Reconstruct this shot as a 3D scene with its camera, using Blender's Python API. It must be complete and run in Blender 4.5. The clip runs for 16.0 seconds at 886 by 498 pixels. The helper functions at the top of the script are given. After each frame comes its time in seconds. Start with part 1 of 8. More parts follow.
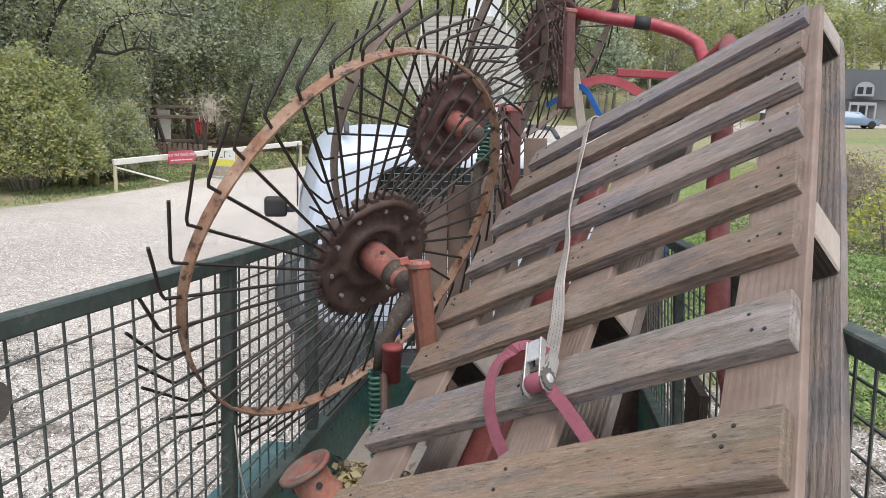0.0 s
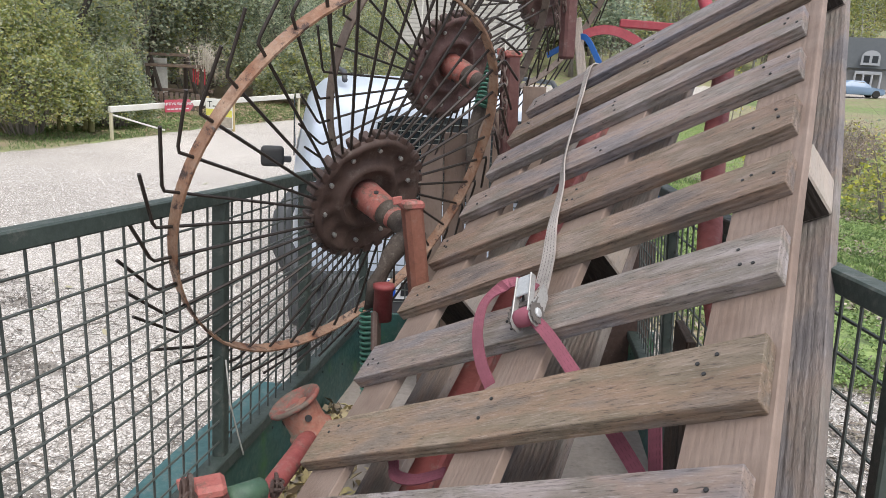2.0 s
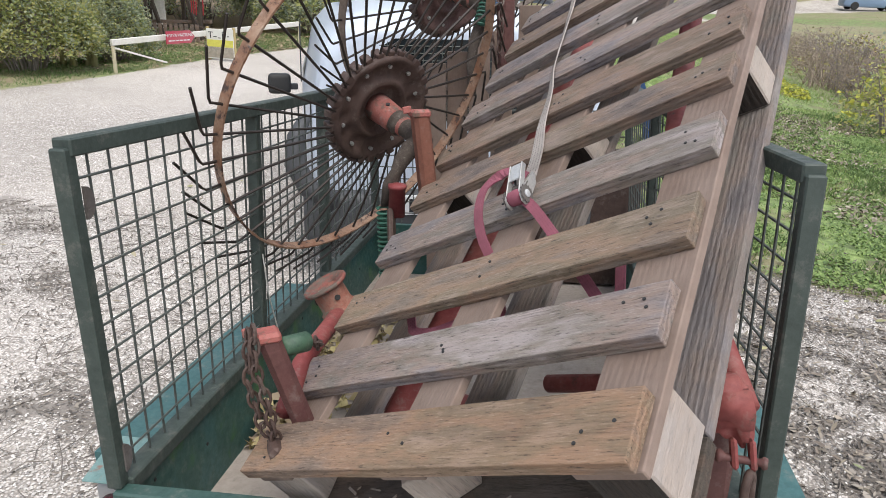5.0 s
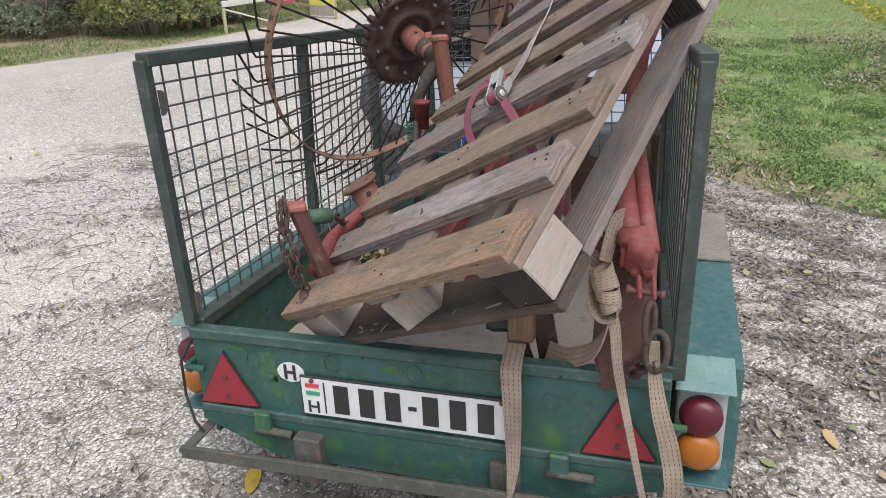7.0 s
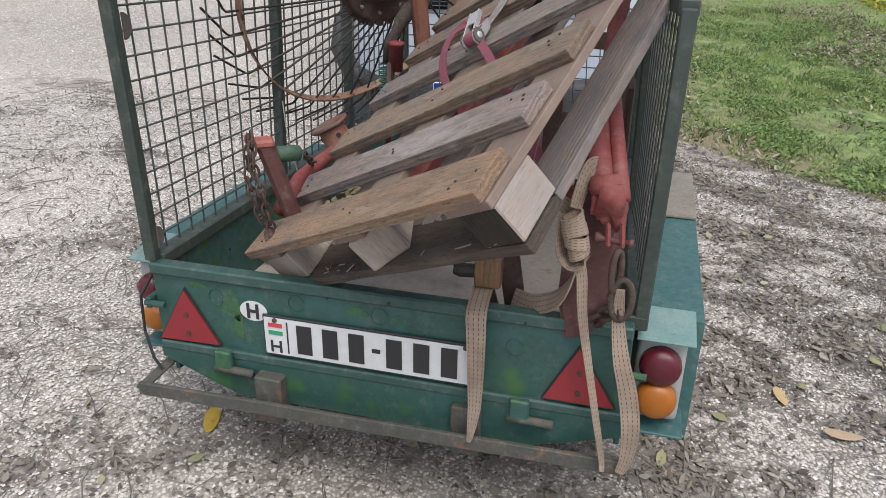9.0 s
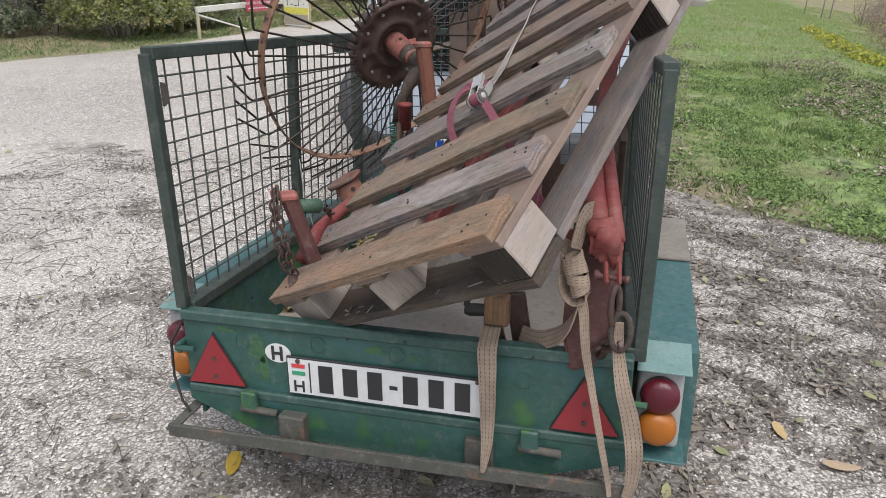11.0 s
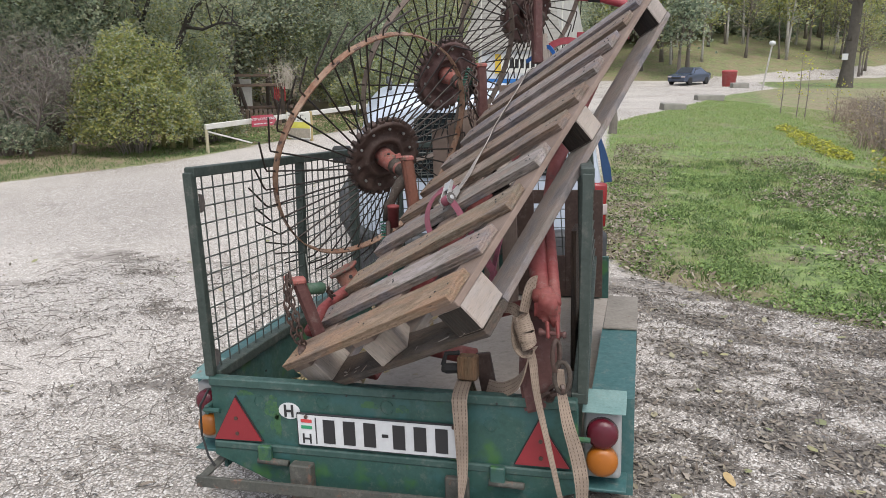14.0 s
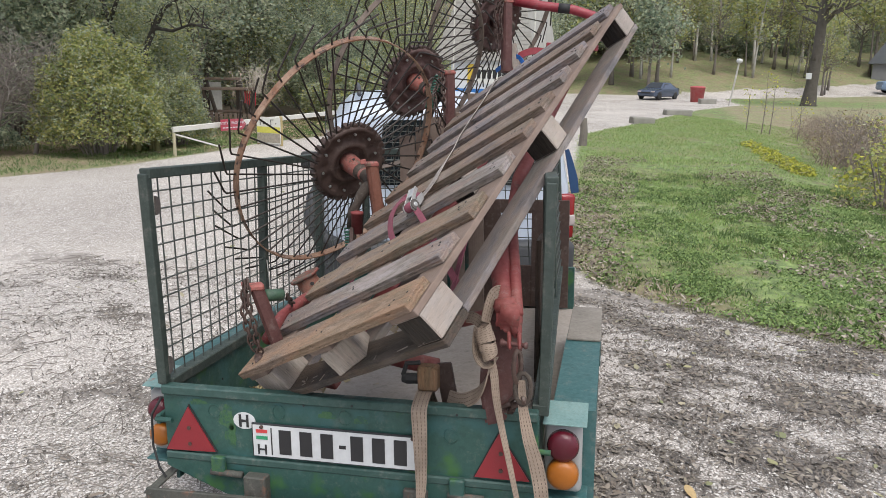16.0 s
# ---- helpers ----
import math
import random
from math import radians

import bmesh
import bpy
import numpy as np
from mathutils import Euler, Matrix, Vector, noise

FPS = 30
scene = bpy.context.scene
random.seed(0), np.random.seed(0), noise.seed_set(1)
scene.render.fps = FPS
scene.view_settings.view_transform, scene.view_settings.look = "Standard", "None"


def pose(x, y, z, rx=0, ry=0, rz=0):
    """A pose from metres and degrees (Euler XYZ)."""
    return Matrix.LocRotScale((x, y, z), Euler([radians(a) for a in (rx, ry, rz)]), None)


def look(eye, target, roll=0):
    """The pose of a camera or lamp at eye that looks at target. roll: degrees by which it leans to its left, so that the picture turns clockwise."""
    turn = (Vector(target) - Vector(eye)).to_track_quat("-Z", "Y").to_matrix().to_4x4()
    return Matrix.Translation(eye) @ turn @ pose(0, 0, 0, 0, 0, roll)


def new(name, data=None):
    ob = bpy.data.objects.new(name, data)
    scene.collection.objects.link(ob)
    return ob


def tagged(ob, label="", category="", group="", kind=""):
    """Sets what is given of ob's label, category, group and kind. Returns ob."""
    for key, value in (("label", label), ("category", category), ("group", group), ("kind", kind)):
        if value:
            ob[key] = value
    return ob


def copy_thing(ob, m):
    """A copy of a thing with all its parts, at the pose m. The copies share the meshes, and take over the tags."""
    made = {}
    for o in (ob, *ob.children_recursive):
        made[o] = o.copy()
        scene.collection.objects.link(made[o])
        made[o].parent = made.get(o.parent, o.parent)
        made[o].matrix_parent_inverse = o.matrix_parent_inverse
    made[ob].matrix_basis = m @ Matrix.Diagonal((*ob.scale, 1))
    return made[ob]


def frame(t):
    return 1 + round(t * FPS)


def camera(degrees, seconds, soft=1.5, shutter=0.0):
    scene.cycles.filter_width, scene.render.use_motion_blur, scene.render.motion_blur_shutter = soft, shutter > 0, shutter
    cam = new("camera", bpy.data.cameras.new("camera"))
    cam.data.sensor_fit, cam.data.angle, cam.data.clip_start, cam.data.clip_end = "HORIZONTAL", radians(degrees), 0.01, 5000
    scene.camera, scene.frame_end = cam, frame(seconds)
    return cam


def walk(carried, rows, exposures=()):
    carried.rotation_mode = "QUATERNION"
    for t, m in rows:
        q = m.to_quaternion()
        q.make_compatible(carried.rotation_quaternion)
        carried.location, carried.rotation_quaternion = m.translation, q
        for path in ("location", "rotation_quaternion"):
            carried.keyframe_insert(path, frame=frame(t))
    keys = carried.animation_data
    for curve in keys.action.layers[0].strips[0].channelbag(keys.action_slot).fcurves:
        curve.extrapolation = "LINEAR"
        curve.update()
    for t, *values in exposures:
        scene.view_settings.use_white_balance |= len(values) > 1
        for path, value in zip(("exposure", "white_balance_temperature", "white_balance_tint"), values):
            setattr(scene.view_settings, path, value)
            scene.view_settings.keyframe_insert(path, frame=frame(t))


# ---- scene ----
cam = camera(63.2, 16.0, soft=0.7)
# the trailer stands a little nose-down and leans; its own frame carries the path
TRAILER = pose(0, 0, -0.028) @ Matrix.Rotation(radians(-2.38), 4, 'Y') @ Matrix.Rotation(radians(-2.56), 4, 'X')
PATH = [
    (0, (0.733, -0.768, 1.519), (0.408, 1.183, 1.224), -0.1),
    (0.5, (0.738, -0.77, 1.495), (0.41, 1.17, 1.135), 0.4),
    (1, (0.728, -0.784, 1.477), (0.369, 1.134, 1.037), 1.5),
    (1.5, (0.729, -0.777, 1.473), (0.323, 1.134, 1.045), 1.8),
    (2, (0.742, -0.771, 1.478), (0.43, 1.163, 1.073), 1.5),
    (2.5, (0.743, -0.769, 1.479), (0.435, 1.166, 1.082), 0.9),
    (3, (0.742, -0.781, 1.483), (0.397, 1.151, 1.095), 0.9),
    (3.5, (0.756, -0.782, 1.468), (0.411, 1.148, 1.07), 1.7),
    (3.7, (0.758, -0.787, 1.478), (0.437, 1.136, 1.033), -0.1),
    (5.8, (0.856, -1.163, 1.439), (0.551, 0.704, 0.791), 1.4),
    (6, (0.925, -1.184, 1.422), (0.633, 0.676, 0.749), 2.5),
    (6.5, (1.071, -1.256, 1.411), (0.623, 0.575, 0.743), -1.2),
    (7, (1.094, -1.305, 1.409), (0.499, 0.472, 0.712), -2.6),
    (7.5, (1.084, -1.314, 1.399), (0.489, 0.463, 0.7), -1.7),
    (8, (1.062, -1.323, 1.388), (0.437, 0.429, 0.654), -0.4),
    (8.5, (1.07, -1.317, 1.377), (0.484, 0.428, 0.595), 0.8),
    (9, (1.085, -1.305, 1.375), (0.593, 0.458, 0.567), 0.8),
    (9.5, (1.076, -1.302, 1.386), (0.55, 0.478, 0.641), 0.8),
    (10, (1.087, -1.313, 1.394), (0.532, 0.483, 0.711), 0.0),
    (10.2, (1.097, -1.316, 1.396), (0.564, 0.49, 0.722), -0.7),
    (12.3, (1.098, -1.728, 1.387), (0.619, 0.103, 0.741), 0.5),
    (12.5, (1.157, -1.749, 1.38), (0.631, 0.074, 0.749), 0.8),
    (13, (1.263, -1.816, 1.399), (0.685, 0.013, 0.832), -0.4),
    (13.5, (1.277, -1.826, 1.415), (0.738, 0.038, 0.93), -0.5),
    (14, (1.275, -1.834, 1.447), (0.747, 0.055, 1.054), -2.0),
    (14.5, (1.28, -1.849, 1.445), (0.782, 0.053, 1.077), -0.7),
    (15, (1.285, -1.829, 1.439), (0.814, 0.078, 1.059), -0.5),
    (15.5, (1.289, -1.812, 1.439), (0.832, 0.095, 1.049), -0.4),
    (16, (1.289, -1.797, 1.438), (0.84, 0.116, 1.067), -0.6),
]
walk(cam, [(t, TRAILER @ look(eye, target, roll)) for t, eye, target, roll in PATH],
     ((0, 0.42), (3.7, 0.44), (6.0, 0.27), (7.5, 0.16), (8.5, 0.02), (9.2, 0.10), (10.2, 0.13), (12.5, 0.03), (14.0, 0.14), (16.0, 0.15)))

# ---- light: an overcast autumn day ----
world = bpy.data.worlds.new("overcast")
scene.world = world
world.use_nodes = True
wn = world.node_tree
sky = wn.nodes.new("ShaderNodeTexSky")
sky.sky_type = "NISHITA"
sky.sun_disc = False
sky.sun_elevation, sky.sun_rotation = radians(61), radians(150)
sky.air_density, sky.dust_density, sky.ozone_density = 1.0, 4.0, 1.0
haze = wn.nodes.new("ShaderNodeMix")
haze.data_type = "RGBA"
haze.inputs[0].default_value = 0.65
haze.inputs[7].default_value = (7.0, 7.42, 8.55, 1)
wn.links.new(sky.outputs[0], haze.inputs[6])
back = wn.nodes["Background"]
back.inputs[1].default_value = 0.145
wn.links.new(haze.outputs[2], back.inputs[0])
sun = new("sun", bpy.data.lights.new("sun", "SUN"))
sun.data.energy, sun.data.angle, sun.data.color = 2.5, radians(36), (1.0, 0.97, 0.93)
sun.rotation_euler = (radians(29), 0, radians(30))


# ---- materials ----
def node_mat(name):
    m = bpy.data.materials.new(name)
    m.use_nodes = True
    return m, m.node_tree.nodes, m.node_tree.links, m.node_tree.nodes["Principled BSDF"]


def coords(n, l, scale=(1, 1, 1), kind="Object"):
    c, mp = n.new("ShaderNodeTexCoord"), n.new("ShaderNodeMapping")
    mp.inputs["Scale"].default_value = scale
    l.new(c.outputs[kind], mp.inputs[0])
    return mp.outputs[0]


def noise_node(n, l, vec, scale, detail=6.0, rough=0.6):
    t = n.new("ShaderNodeTexNoise")
    t.inputs["Scale"].default_value, t.inputs["Detail"].default_value, t.inputs["Roughness"].default_value = scale, detail, rough
    l.new(vec, t.inputs["Vector"])
    return t.outputs["Fac"]


def ramp(n, l, fac, *stops):
    r = n.new("ShaderNodeValToRGB")
    while len(r.color_ramp.elements) < len(stops):
        r.color_ramp.elements.new(0.5)
    for e, (p, c) in zip(r.color_ramp.elements, stops):
        e.position = p
        e.color = (*c, 1) if len(c) == 3 else c
    l.new(fac, r.inputs[0])
    return r.outputs[0]


def mix(n, l, fac, a, b, mode="MIX"):
    m = n.new("ShaderNodeMix")
    m.data_type, m.blend_type = "RGBA", mode
    for sock, val in ((m.inputs[0], fac), (m.inputs[6], a), (m.inputs[7], b)):
        if isinstance(val, (int, float)):
            sock.default_value = val
        elif isinstance(val, tuple):
            sock.default_value = (*val, 1)
        else:
            l.new(val, sock)
    return m.outputs[2]


def bump(n, l, height, strength=0.3, dist=0.01):
    b = n.new("ShaderNodeBump")
    b.inputs["Strength"].default_value, b.inputs["Distance"].default_value = strength, dist
    l.new(height, b.inputs["Height"])
    return b.outputs[0]


def painted(name, colour, rust=(0.16, 0.07, 0.035), worn=0.45, rough=0.5, scale=1.0, fade=None, metal=0.0, dust=0.35, patch=None):
    """Old paint with faded patches and rust."""
    m, n, l, p = node_mat(name)
    v = coords(n, l, (scale,) * 3)
    big, fine = noise_node(n, l, v, 5, 8, 0.65), noise_node(n, l, v, 60, 8, 0.7)
    fade = fade or tuple(min(1, 0.75 * c + 0.10) for c in colour)
    base = mix(n, l, ramp(n, l, big, (0.35, (0, 0, 0)), (0.7, (1, 1, 1))), colour, fade)
    base = mix(n, l, ramp(n, l, fine, (0.3, (0, 0, 0)), (0.8, (0.5, 0.5, 0.5))), base, tuple(0.55 * c for c in colour))
    spots = noise_node(n, l, v, 11, 12, 0.75)
    base = mix(n, l, ramp(n, l, spots, (0.5 + 0.35 * (1 - worn), (0, 0, 0)), (0.57 + 0.35 * (1 - worn), (1, 1, 1))), base, rust)
    mid = noise_node(n, l, v, 24, 10, 0.75)
    base = mix(n, l, ramp(n, l, mid, (0.54, (0, 0, 0)), (0.74, (dust,) * 3)), base, (0.24, 0.22, 0.19))
    base = mix(n, l, ramp(n, l, mid, (0.30, (0.6, 0.6, 0.6)), (0.46, (0, 0, 0))), base, tuple(0.45 * c for c in colour))
    # thin scratches
    sv = coords(n, l, (9 * scale, 9 * scale, 130 * scale))
    scr = noise_node(n, l, sv, 1.0, 5, 0.6)
    base = mix(n, l, ramp(n, l, scr, (0.66, (0, 0, 0)), (0.74, (0.5, 0.5, 0.5))), base, fade)
    if patch:
        pn = noise_node(n, l, v, 7.5, 5, 0.55)
        base = mix(n, l, ramp(n, l, pn, (0.57, (0, 0, 0)), (0.66, (0.8, 0.8, 0.8))), base, patch)
        base = mix(n, l, ramp(n, l, pn, (0.36, (0.7, 0.7, 0.7)), (0.46, (0, 0, 0))), base, (0.028, 0.092, 0.092))
    l.new(base, p.inputs["Base Color"])
    l.new(ramp(n, l, fine, (0.2, (rough - 0.1,) * 3), (0.8, (rough + 0.25,) * 3)), p.inputs["Roughness"])
    p.inputs["Metallic"].default_value = metal
    l.new(bump(n, l, mix(n, l, 0.5, fine, mid), 0.4, 0.003), p.inputs["Normal"])
    return m


def plain(name, colour, rough=0.6, metal=0.0, vary=0.25, scale=8.0, relief=0.15):
    m, n, l, p = node_mat(name)
    v = coords(n, l)
    f = noise_node(n, l, v, scale, 8, 0.65)
    l.new(mix(n, l, f, tuple(c * (1 - vary) for c in colour), tuple(min(1, c * (1 + vary)) for c in colour)), p.inputs["Base Color"])
    p.inputs["Roughness"].default_value, p.inputs["Metallic"].default_value = rough, metal
    if relief:
        l.new(bump(n, l, noise_node(n, l, v, scale * 8, 4), relief, 0.003), p.inputs["Normal"])
    return m


def wood(name, tones, along="Y", stain=0.5, weather=0.8, lines=1.0):
    """Weathered sawn softwood, grain along one axis; each piece differs."""
    m, n, l, p = node_mat(name)
    c = n.new("ShaderNodeTexCoord")
    info = n.new("ShaderNodeObjectInfo")
    off = n.new("ShaderNodeVectorMath")
    off.operation = "MULTIPLY_ADD"
    comb = n.new("ShaderNodeCombineXYZ")
    for k in range(3):
        l.new(info.outputs["Random"], comb.inputs[k])
    off.inputs[1].default_value = (37, 53, 71)
    l.new(comb.outputs[0], off.inputs[0])
    l.new(c.outputs["Object"], off.inputs[2])
    mp = n.new("ShaderNodeMapping")
    s = [14.0, 14.0, 14.0]
    s["XYZ".index(along)] = 0.9
    mp.inputs["Scale"].default_value = s
    l.new(off.outputs[0], mp.inputs[0])
    v = mp.outputs[0]
    warp = noise_node(n, l, off.outputs[0], 5, 4)
    grain = n.new("ShaderNodeTexWave")
    grain.wave_type, grain.bands_direction = "BANDS", {"X": "Z", "Y": "X", "Z": "X"}[along]
    grain.inputs["Scale"].default_value, grain.inputs["Distortion"].default_value, grain.inputs["Detail"].default_value = 2.1, 7.0, 4.0
    l.new(v, grain.inputs["Vector"])
    fibre = noise_node(n, l, v, 9, 10, 0.75)
    streak = noise_node(n, l, v, 2.0, 6, 0.6)
    dark, mid, light, grey = tones
    col = mix(n, l, ramp(n, l, fibre, (0.2, (0.42, 0.42, 0.42)), (0.85, (0.78, 0.78, 0.78))), dark, light)
    col = mix(n, l, ramp(n, l, grain.outputs["Fac"], (0.45, (0.0, 0.0, 0.0)), (0.9, (0.42, 0.42, 0.42))), col, tuple(0.72 * a for a in mid))
    col = mix(n, l, ramp(n, l, streak, (0.36, (0, 0, 0)), (0.62, (stain, stain, stain))), col, grey)
    # split cracks along the grain
    mp3 = n.new("ShaderNodeMapping")
    s3 = [30.0, 30.0, 30.0]
    s3["XYZ".index(along)] = 1.2
    mp3.inputs["Scale"].default_value = s3
    l.new(off.outputs[0], mp3.inputs[0])
    split = noise_node(n, l, mp3.outputs[0], 2.2, 3, 0.5)
    col = mix(n, l, ramp(n, l, split, (0.492, (0, 0, 0)), (0.5, (0.5, 0.5, 0.5)), (0.508, (0, 0, 0))), col, tuple(0.35 * a for a in dark))
    tint = n.new("ShaderNodeValToRGB")
    for pos, c in ((0.25, (1.04, 0.98, 0.92, 1)), (0.5, (0.90, 0.90, 0.91, 1)), (0.75, (1.02, 1.0, 0.95, 1))):
        tint.color_ramp.elements.new(pos).color = c
    tint.color_ramp.elements[0].color, tint.color_ramp.elements[-1].color = (0.86, 0.86, 0.88, 1), (0.95, 0.88, 0.82, 1)
    l.new(info.outputs["Random"], tint.inputs[0])
    col = mix(n, l, 1.0, col, tint.outputs[0], "MULTIPLY")
    blotch = noise_node(n, l, off.outputs[0], 4.2, 6, 0.6)
    col = mix(n, l, ramp(n, l, blotch, (0.50, (0, 0, 0)), (0.72, (0.6, 0.6, 0.6))), col, tuple(0.42 * a for a in grey))
    mp2 = n.new("ShaderNodeMapping")
    s2 = [150.0, 150.0, 150.0]
    s2["XYZ".index(along)] = 2.6
    mp2.inputs["Scale"].default_value = s2
    l.new(off.outputs[0], mp2.inputs[0])
    crack = noise_node(n, l, mp2.outputs[0], 2.0, 8, 0.8)
    col = mix(n, l, ramp(n, l, crack, (0.30, (0.35, 0.35, 0.35)), (0.45, (0, 0, 0))), col, tuple(0.30 * a for a in dark))
    col = mix(n, l, ramp(n, l, crack, (0.56, (0, 0, 0)), (0.78, (0.25, 0.25, 0.25))), col, tuple(min(1, 1.25 * a) for a in light))
    # weathering that drifts along the piece: warm, silver and mossy stretches
    mp4 = n.new("ShaderNodeMapping")
    s4 = [7.0, 7.0, 7.0]
    s4["XYZ".index(along)] = 2.2
    mp4.inputs["Scale"].default_value = s4
    l.new(off.outputs[0], mp4.inputs[0])
    drift = noise_node(n, l, mp4.outputs[0], 1.6, 5, 0.6)
    hue = ramp(n, l, drift, (0.30, (0.48, 0.50, 0.56)), (0.40, (0.82, 0.81, 0.84)), (0.49, (1.14, 0.95, 0.80)), (0.56, (0.80, 0.78, 0.66)), (0.66, (1.40, 1.36, 1.34)))
    col = mix(n, l, weather, col, hue, "MULTIPLY")
    # torn fibres of the rough saw cut
    mp5 = n.new("ShaderNodeMapping")
    s5 = [270.0, 270.0, 270.0]
    s5["XYZ".index(along)] = 38.0
    mp5.inputs["Scale"].default_value = s5
    l.new(off.outputs[0], mp5.inputs[0])
    torn = noise_node(n, l, mp5.outputs[0], 1.0, 6, 0.7)
    col = mix(n, l, ramp(n, l, torn, (0.33, (0.85, 0.85, 0.85)), (0.44, (0, 0, 0))), col, tuple(0.42 * a for a in dark))
    col = mix(n, l, ramp(n, l, torn, (0.55, (0, 0, 0)), (0.69, (0.5, 0.5, 0.5))), col, tuple(min(1, 1.2 * a) for a in light))
    crack = mix(n, l, 0.75, crack, torn)
    if lines < 1:
        cloud = noise_node(n, l, off.outputs[0], 9, 7, 0.65)
        calm = mix(n, l, ramp(n, l, cloud, (0.3, (0, 0, 0)), (0.7, (1, 1, 1))), tuple(0.8 * a for a in mid), tuple(0.85 * a for a in light))
        col = mix(n, l, lines, calm, col)
    l.new(col, p.inputs["Base Color"])
    p.inputs["Roughness"].default_value = 0.85
    h = mix(n, l, 0.2, crack, grain.outputs["Fac"])
    l.new(bump(n, l, h, 0.25 + 0.75 * lines, 0.007), p.inputs["Normal"])
    return m


def webbing(name, colour, thread, ribs=260.0):
    m, n, l, p = node_mat(name)
    v = coords(n, l, (1, 1, 1), "UV")
    w = n.new("ShaderNodeTexWave")
    w.bands_direction = "Y"
    w.inputs["Scale"].default_value = ribs
    l.new(v, w.inputs["Vector"])
    dirt = noise_node(n, l, coords(n, l), 9, 7, 0.65)
    sep = n.new("ShaderNodeSeparateXYZ")
    l.new(v, sep.inputs[0])
    # dashed stitch lines along the band
    tri = n.new("ShaderNodeMath")
    tri.operation = "PINGPONG"
    tri.inputs[1].default_value = 0.125
    shift = n.new("ShaderNodeMath")
    shift.operation = "ADD"
    shift.inputs[1].default_value = 0.125
    l.new(sep.outputs[0], shift.inputs[0])
    l.new(shift.outputs[0], tri.inputs[0])
    near = n.new("ShaderNodeMath")
    near.operation = "LESS_THAN"
    near.inputs[1].default_value = 0.022
    l.new(tri.outputs[0], near.inputs[0])
    dash = n.new("ShaderNodeMath")
    dash.operation = "PINGPONG"
    dash.inputs[1].default_value = 0.0055
    l.new(sep.outputs[1], dash.inputs[0])
    on = n.new("ShaderNodeMath")
    on.operation = "GREATER_THAN"
    on.inputs[1].default_value = 0.0022
    l.new(dash.outputs[0], on.inputs[0])
    both = n.new("ShaderNodeMath")
    both.operation = "MULTIPLY"
    l.new(near.outputs[0], both.inputs[0])
    l.new(on.outputs[0], both.inputs[1])
    base = mix(n, l, ramp(n, l, dirt, (0.3, (0, 0, 0)), (0.7, (1, 1, 1))), tuple(0.55 * c for c in colour), tuple(min(1, 1.2 * c) for c in colour))
    base = mix(n, l, both.outputs[0], base, thread)
    l.new(base, p.inputs["Base Color"])
    p.inputs["Roughness"].default_value = 0.9
    l.new(bump(n, l, w.outputs["Fac"], 0.35, 0.001), p.inputs["Normal"])
    return m


def leafy(name, *tones, through_light=0.0):
    m, n, l, p = node_mat(name)
    g = n.new("ShaderNodeNewGeometry")
    stops = [(i / max(1, len(tones) - 1), t) for i, t in enumerate(tones)]
    l.new(ramp(n, l, g.outputs["Random Per Island"], *stops), p.inputs["Base Color"])
    p.inputs["Roughness"].default_value = 0.7
    if through_light:
        col = p.inputs["Base Color"].links[0].from_socket
        tr, mx = n.new("ShaderNodeBsdfTranslucent"), n.new("ShaderNodeMixShader")
        l.new(col, tr.inputs["Color"])
        mx.inputs[0].default_value = through_light
        l.new(p.outputs[0], mx.inputs[1])
        l.new(tr.outputs[0], mx.inputs[2])
        l.new(mx.outputs[0], n["Material Output"].inputs["Surface"])
    return m


GREEN = painted("trailer_green", (0.019, 0.070, 0.057), worn=0.38, rough=0.45, fade=(0.034, 0.092, 0.076), dust=0.4, patch=(0.045, 0.125, 0.030))
GATERAIL = painted("rail_green", (0.021, 0.066, 0.055), rust=(0.25, 0.17, 0.14), worn=0.62, rough=0.5, fade=(0.055, 0.10, 0.088), dust=0.5)
DARKGREEN = painted("panel_green", (0.027, 0.041, 0.034), worn=0.34, rough=0.55, fade=(0.048, 0.064, 0.054))
TEAL = painted("fender_teal", (0.036, 0.115, 0.116), worn=0.45, rough=0.5, fade=(0.060, 0.138, 0.135), dust=0.6)
WIRE = plain("wire_metal", (0.070, 0.080, 0.072), 0.5, 0.2)
RED = painted("rake_red", (0.195, 0.034, 0.035), rust=(0.075, 0.042, 0.032), worn=0.80, rough=0.6, fade=(0.25, 0.082, 0.066), dust=0.6)
DARKRED = painted("forged_dark_red", (0.085, 0.030, 0.028), rust=(0.055, 0.036, 0.028), worn=0.7, rough=0.6, fade=(0.13, 0.060, 0.050), dust=0.5)
PINKCAP = painted("sunbleached_red", (0.30, 0.085, 0.070), rust=(0.12, 0.07, 0.05), worn=0.85, rough=0.65, fade=(0.33, 0.12, 0.10), dust=0.6, scale=2.2)
RUSTPOST = painted("rust_brown_post", (0.155, 0.055, 0.034), rust=(0.10, 0.045, 0.03), worn=0.6, rough=0.7, fade=(0.20, 0.085, 0.055), dust=0.35)
CRIMSON = painted("crimson_pipe", (0.27, 0.024, 0.038), rust=(0.10, 0.04, 0.035), worn=0.5, rough=0.45, fade=(0.31, 0.055, 0.065), dust=0.35)
RUSTDISC = painted("flaking_rust", (0.085, 0.040, 0.035), rust=(0.21, 0.090, 0.032), worn=0.62, rough=0.65, scale=1.6, fade=(0.12, 0.070, 0.062), dust=0.5)
ORANGE = painted("hub_orange", (0.27, 0.062, 0.042), rust=(0.10, 0.068, 0.050), worn=0.92, rough=0.65, dust=0.9, scale=2.2)
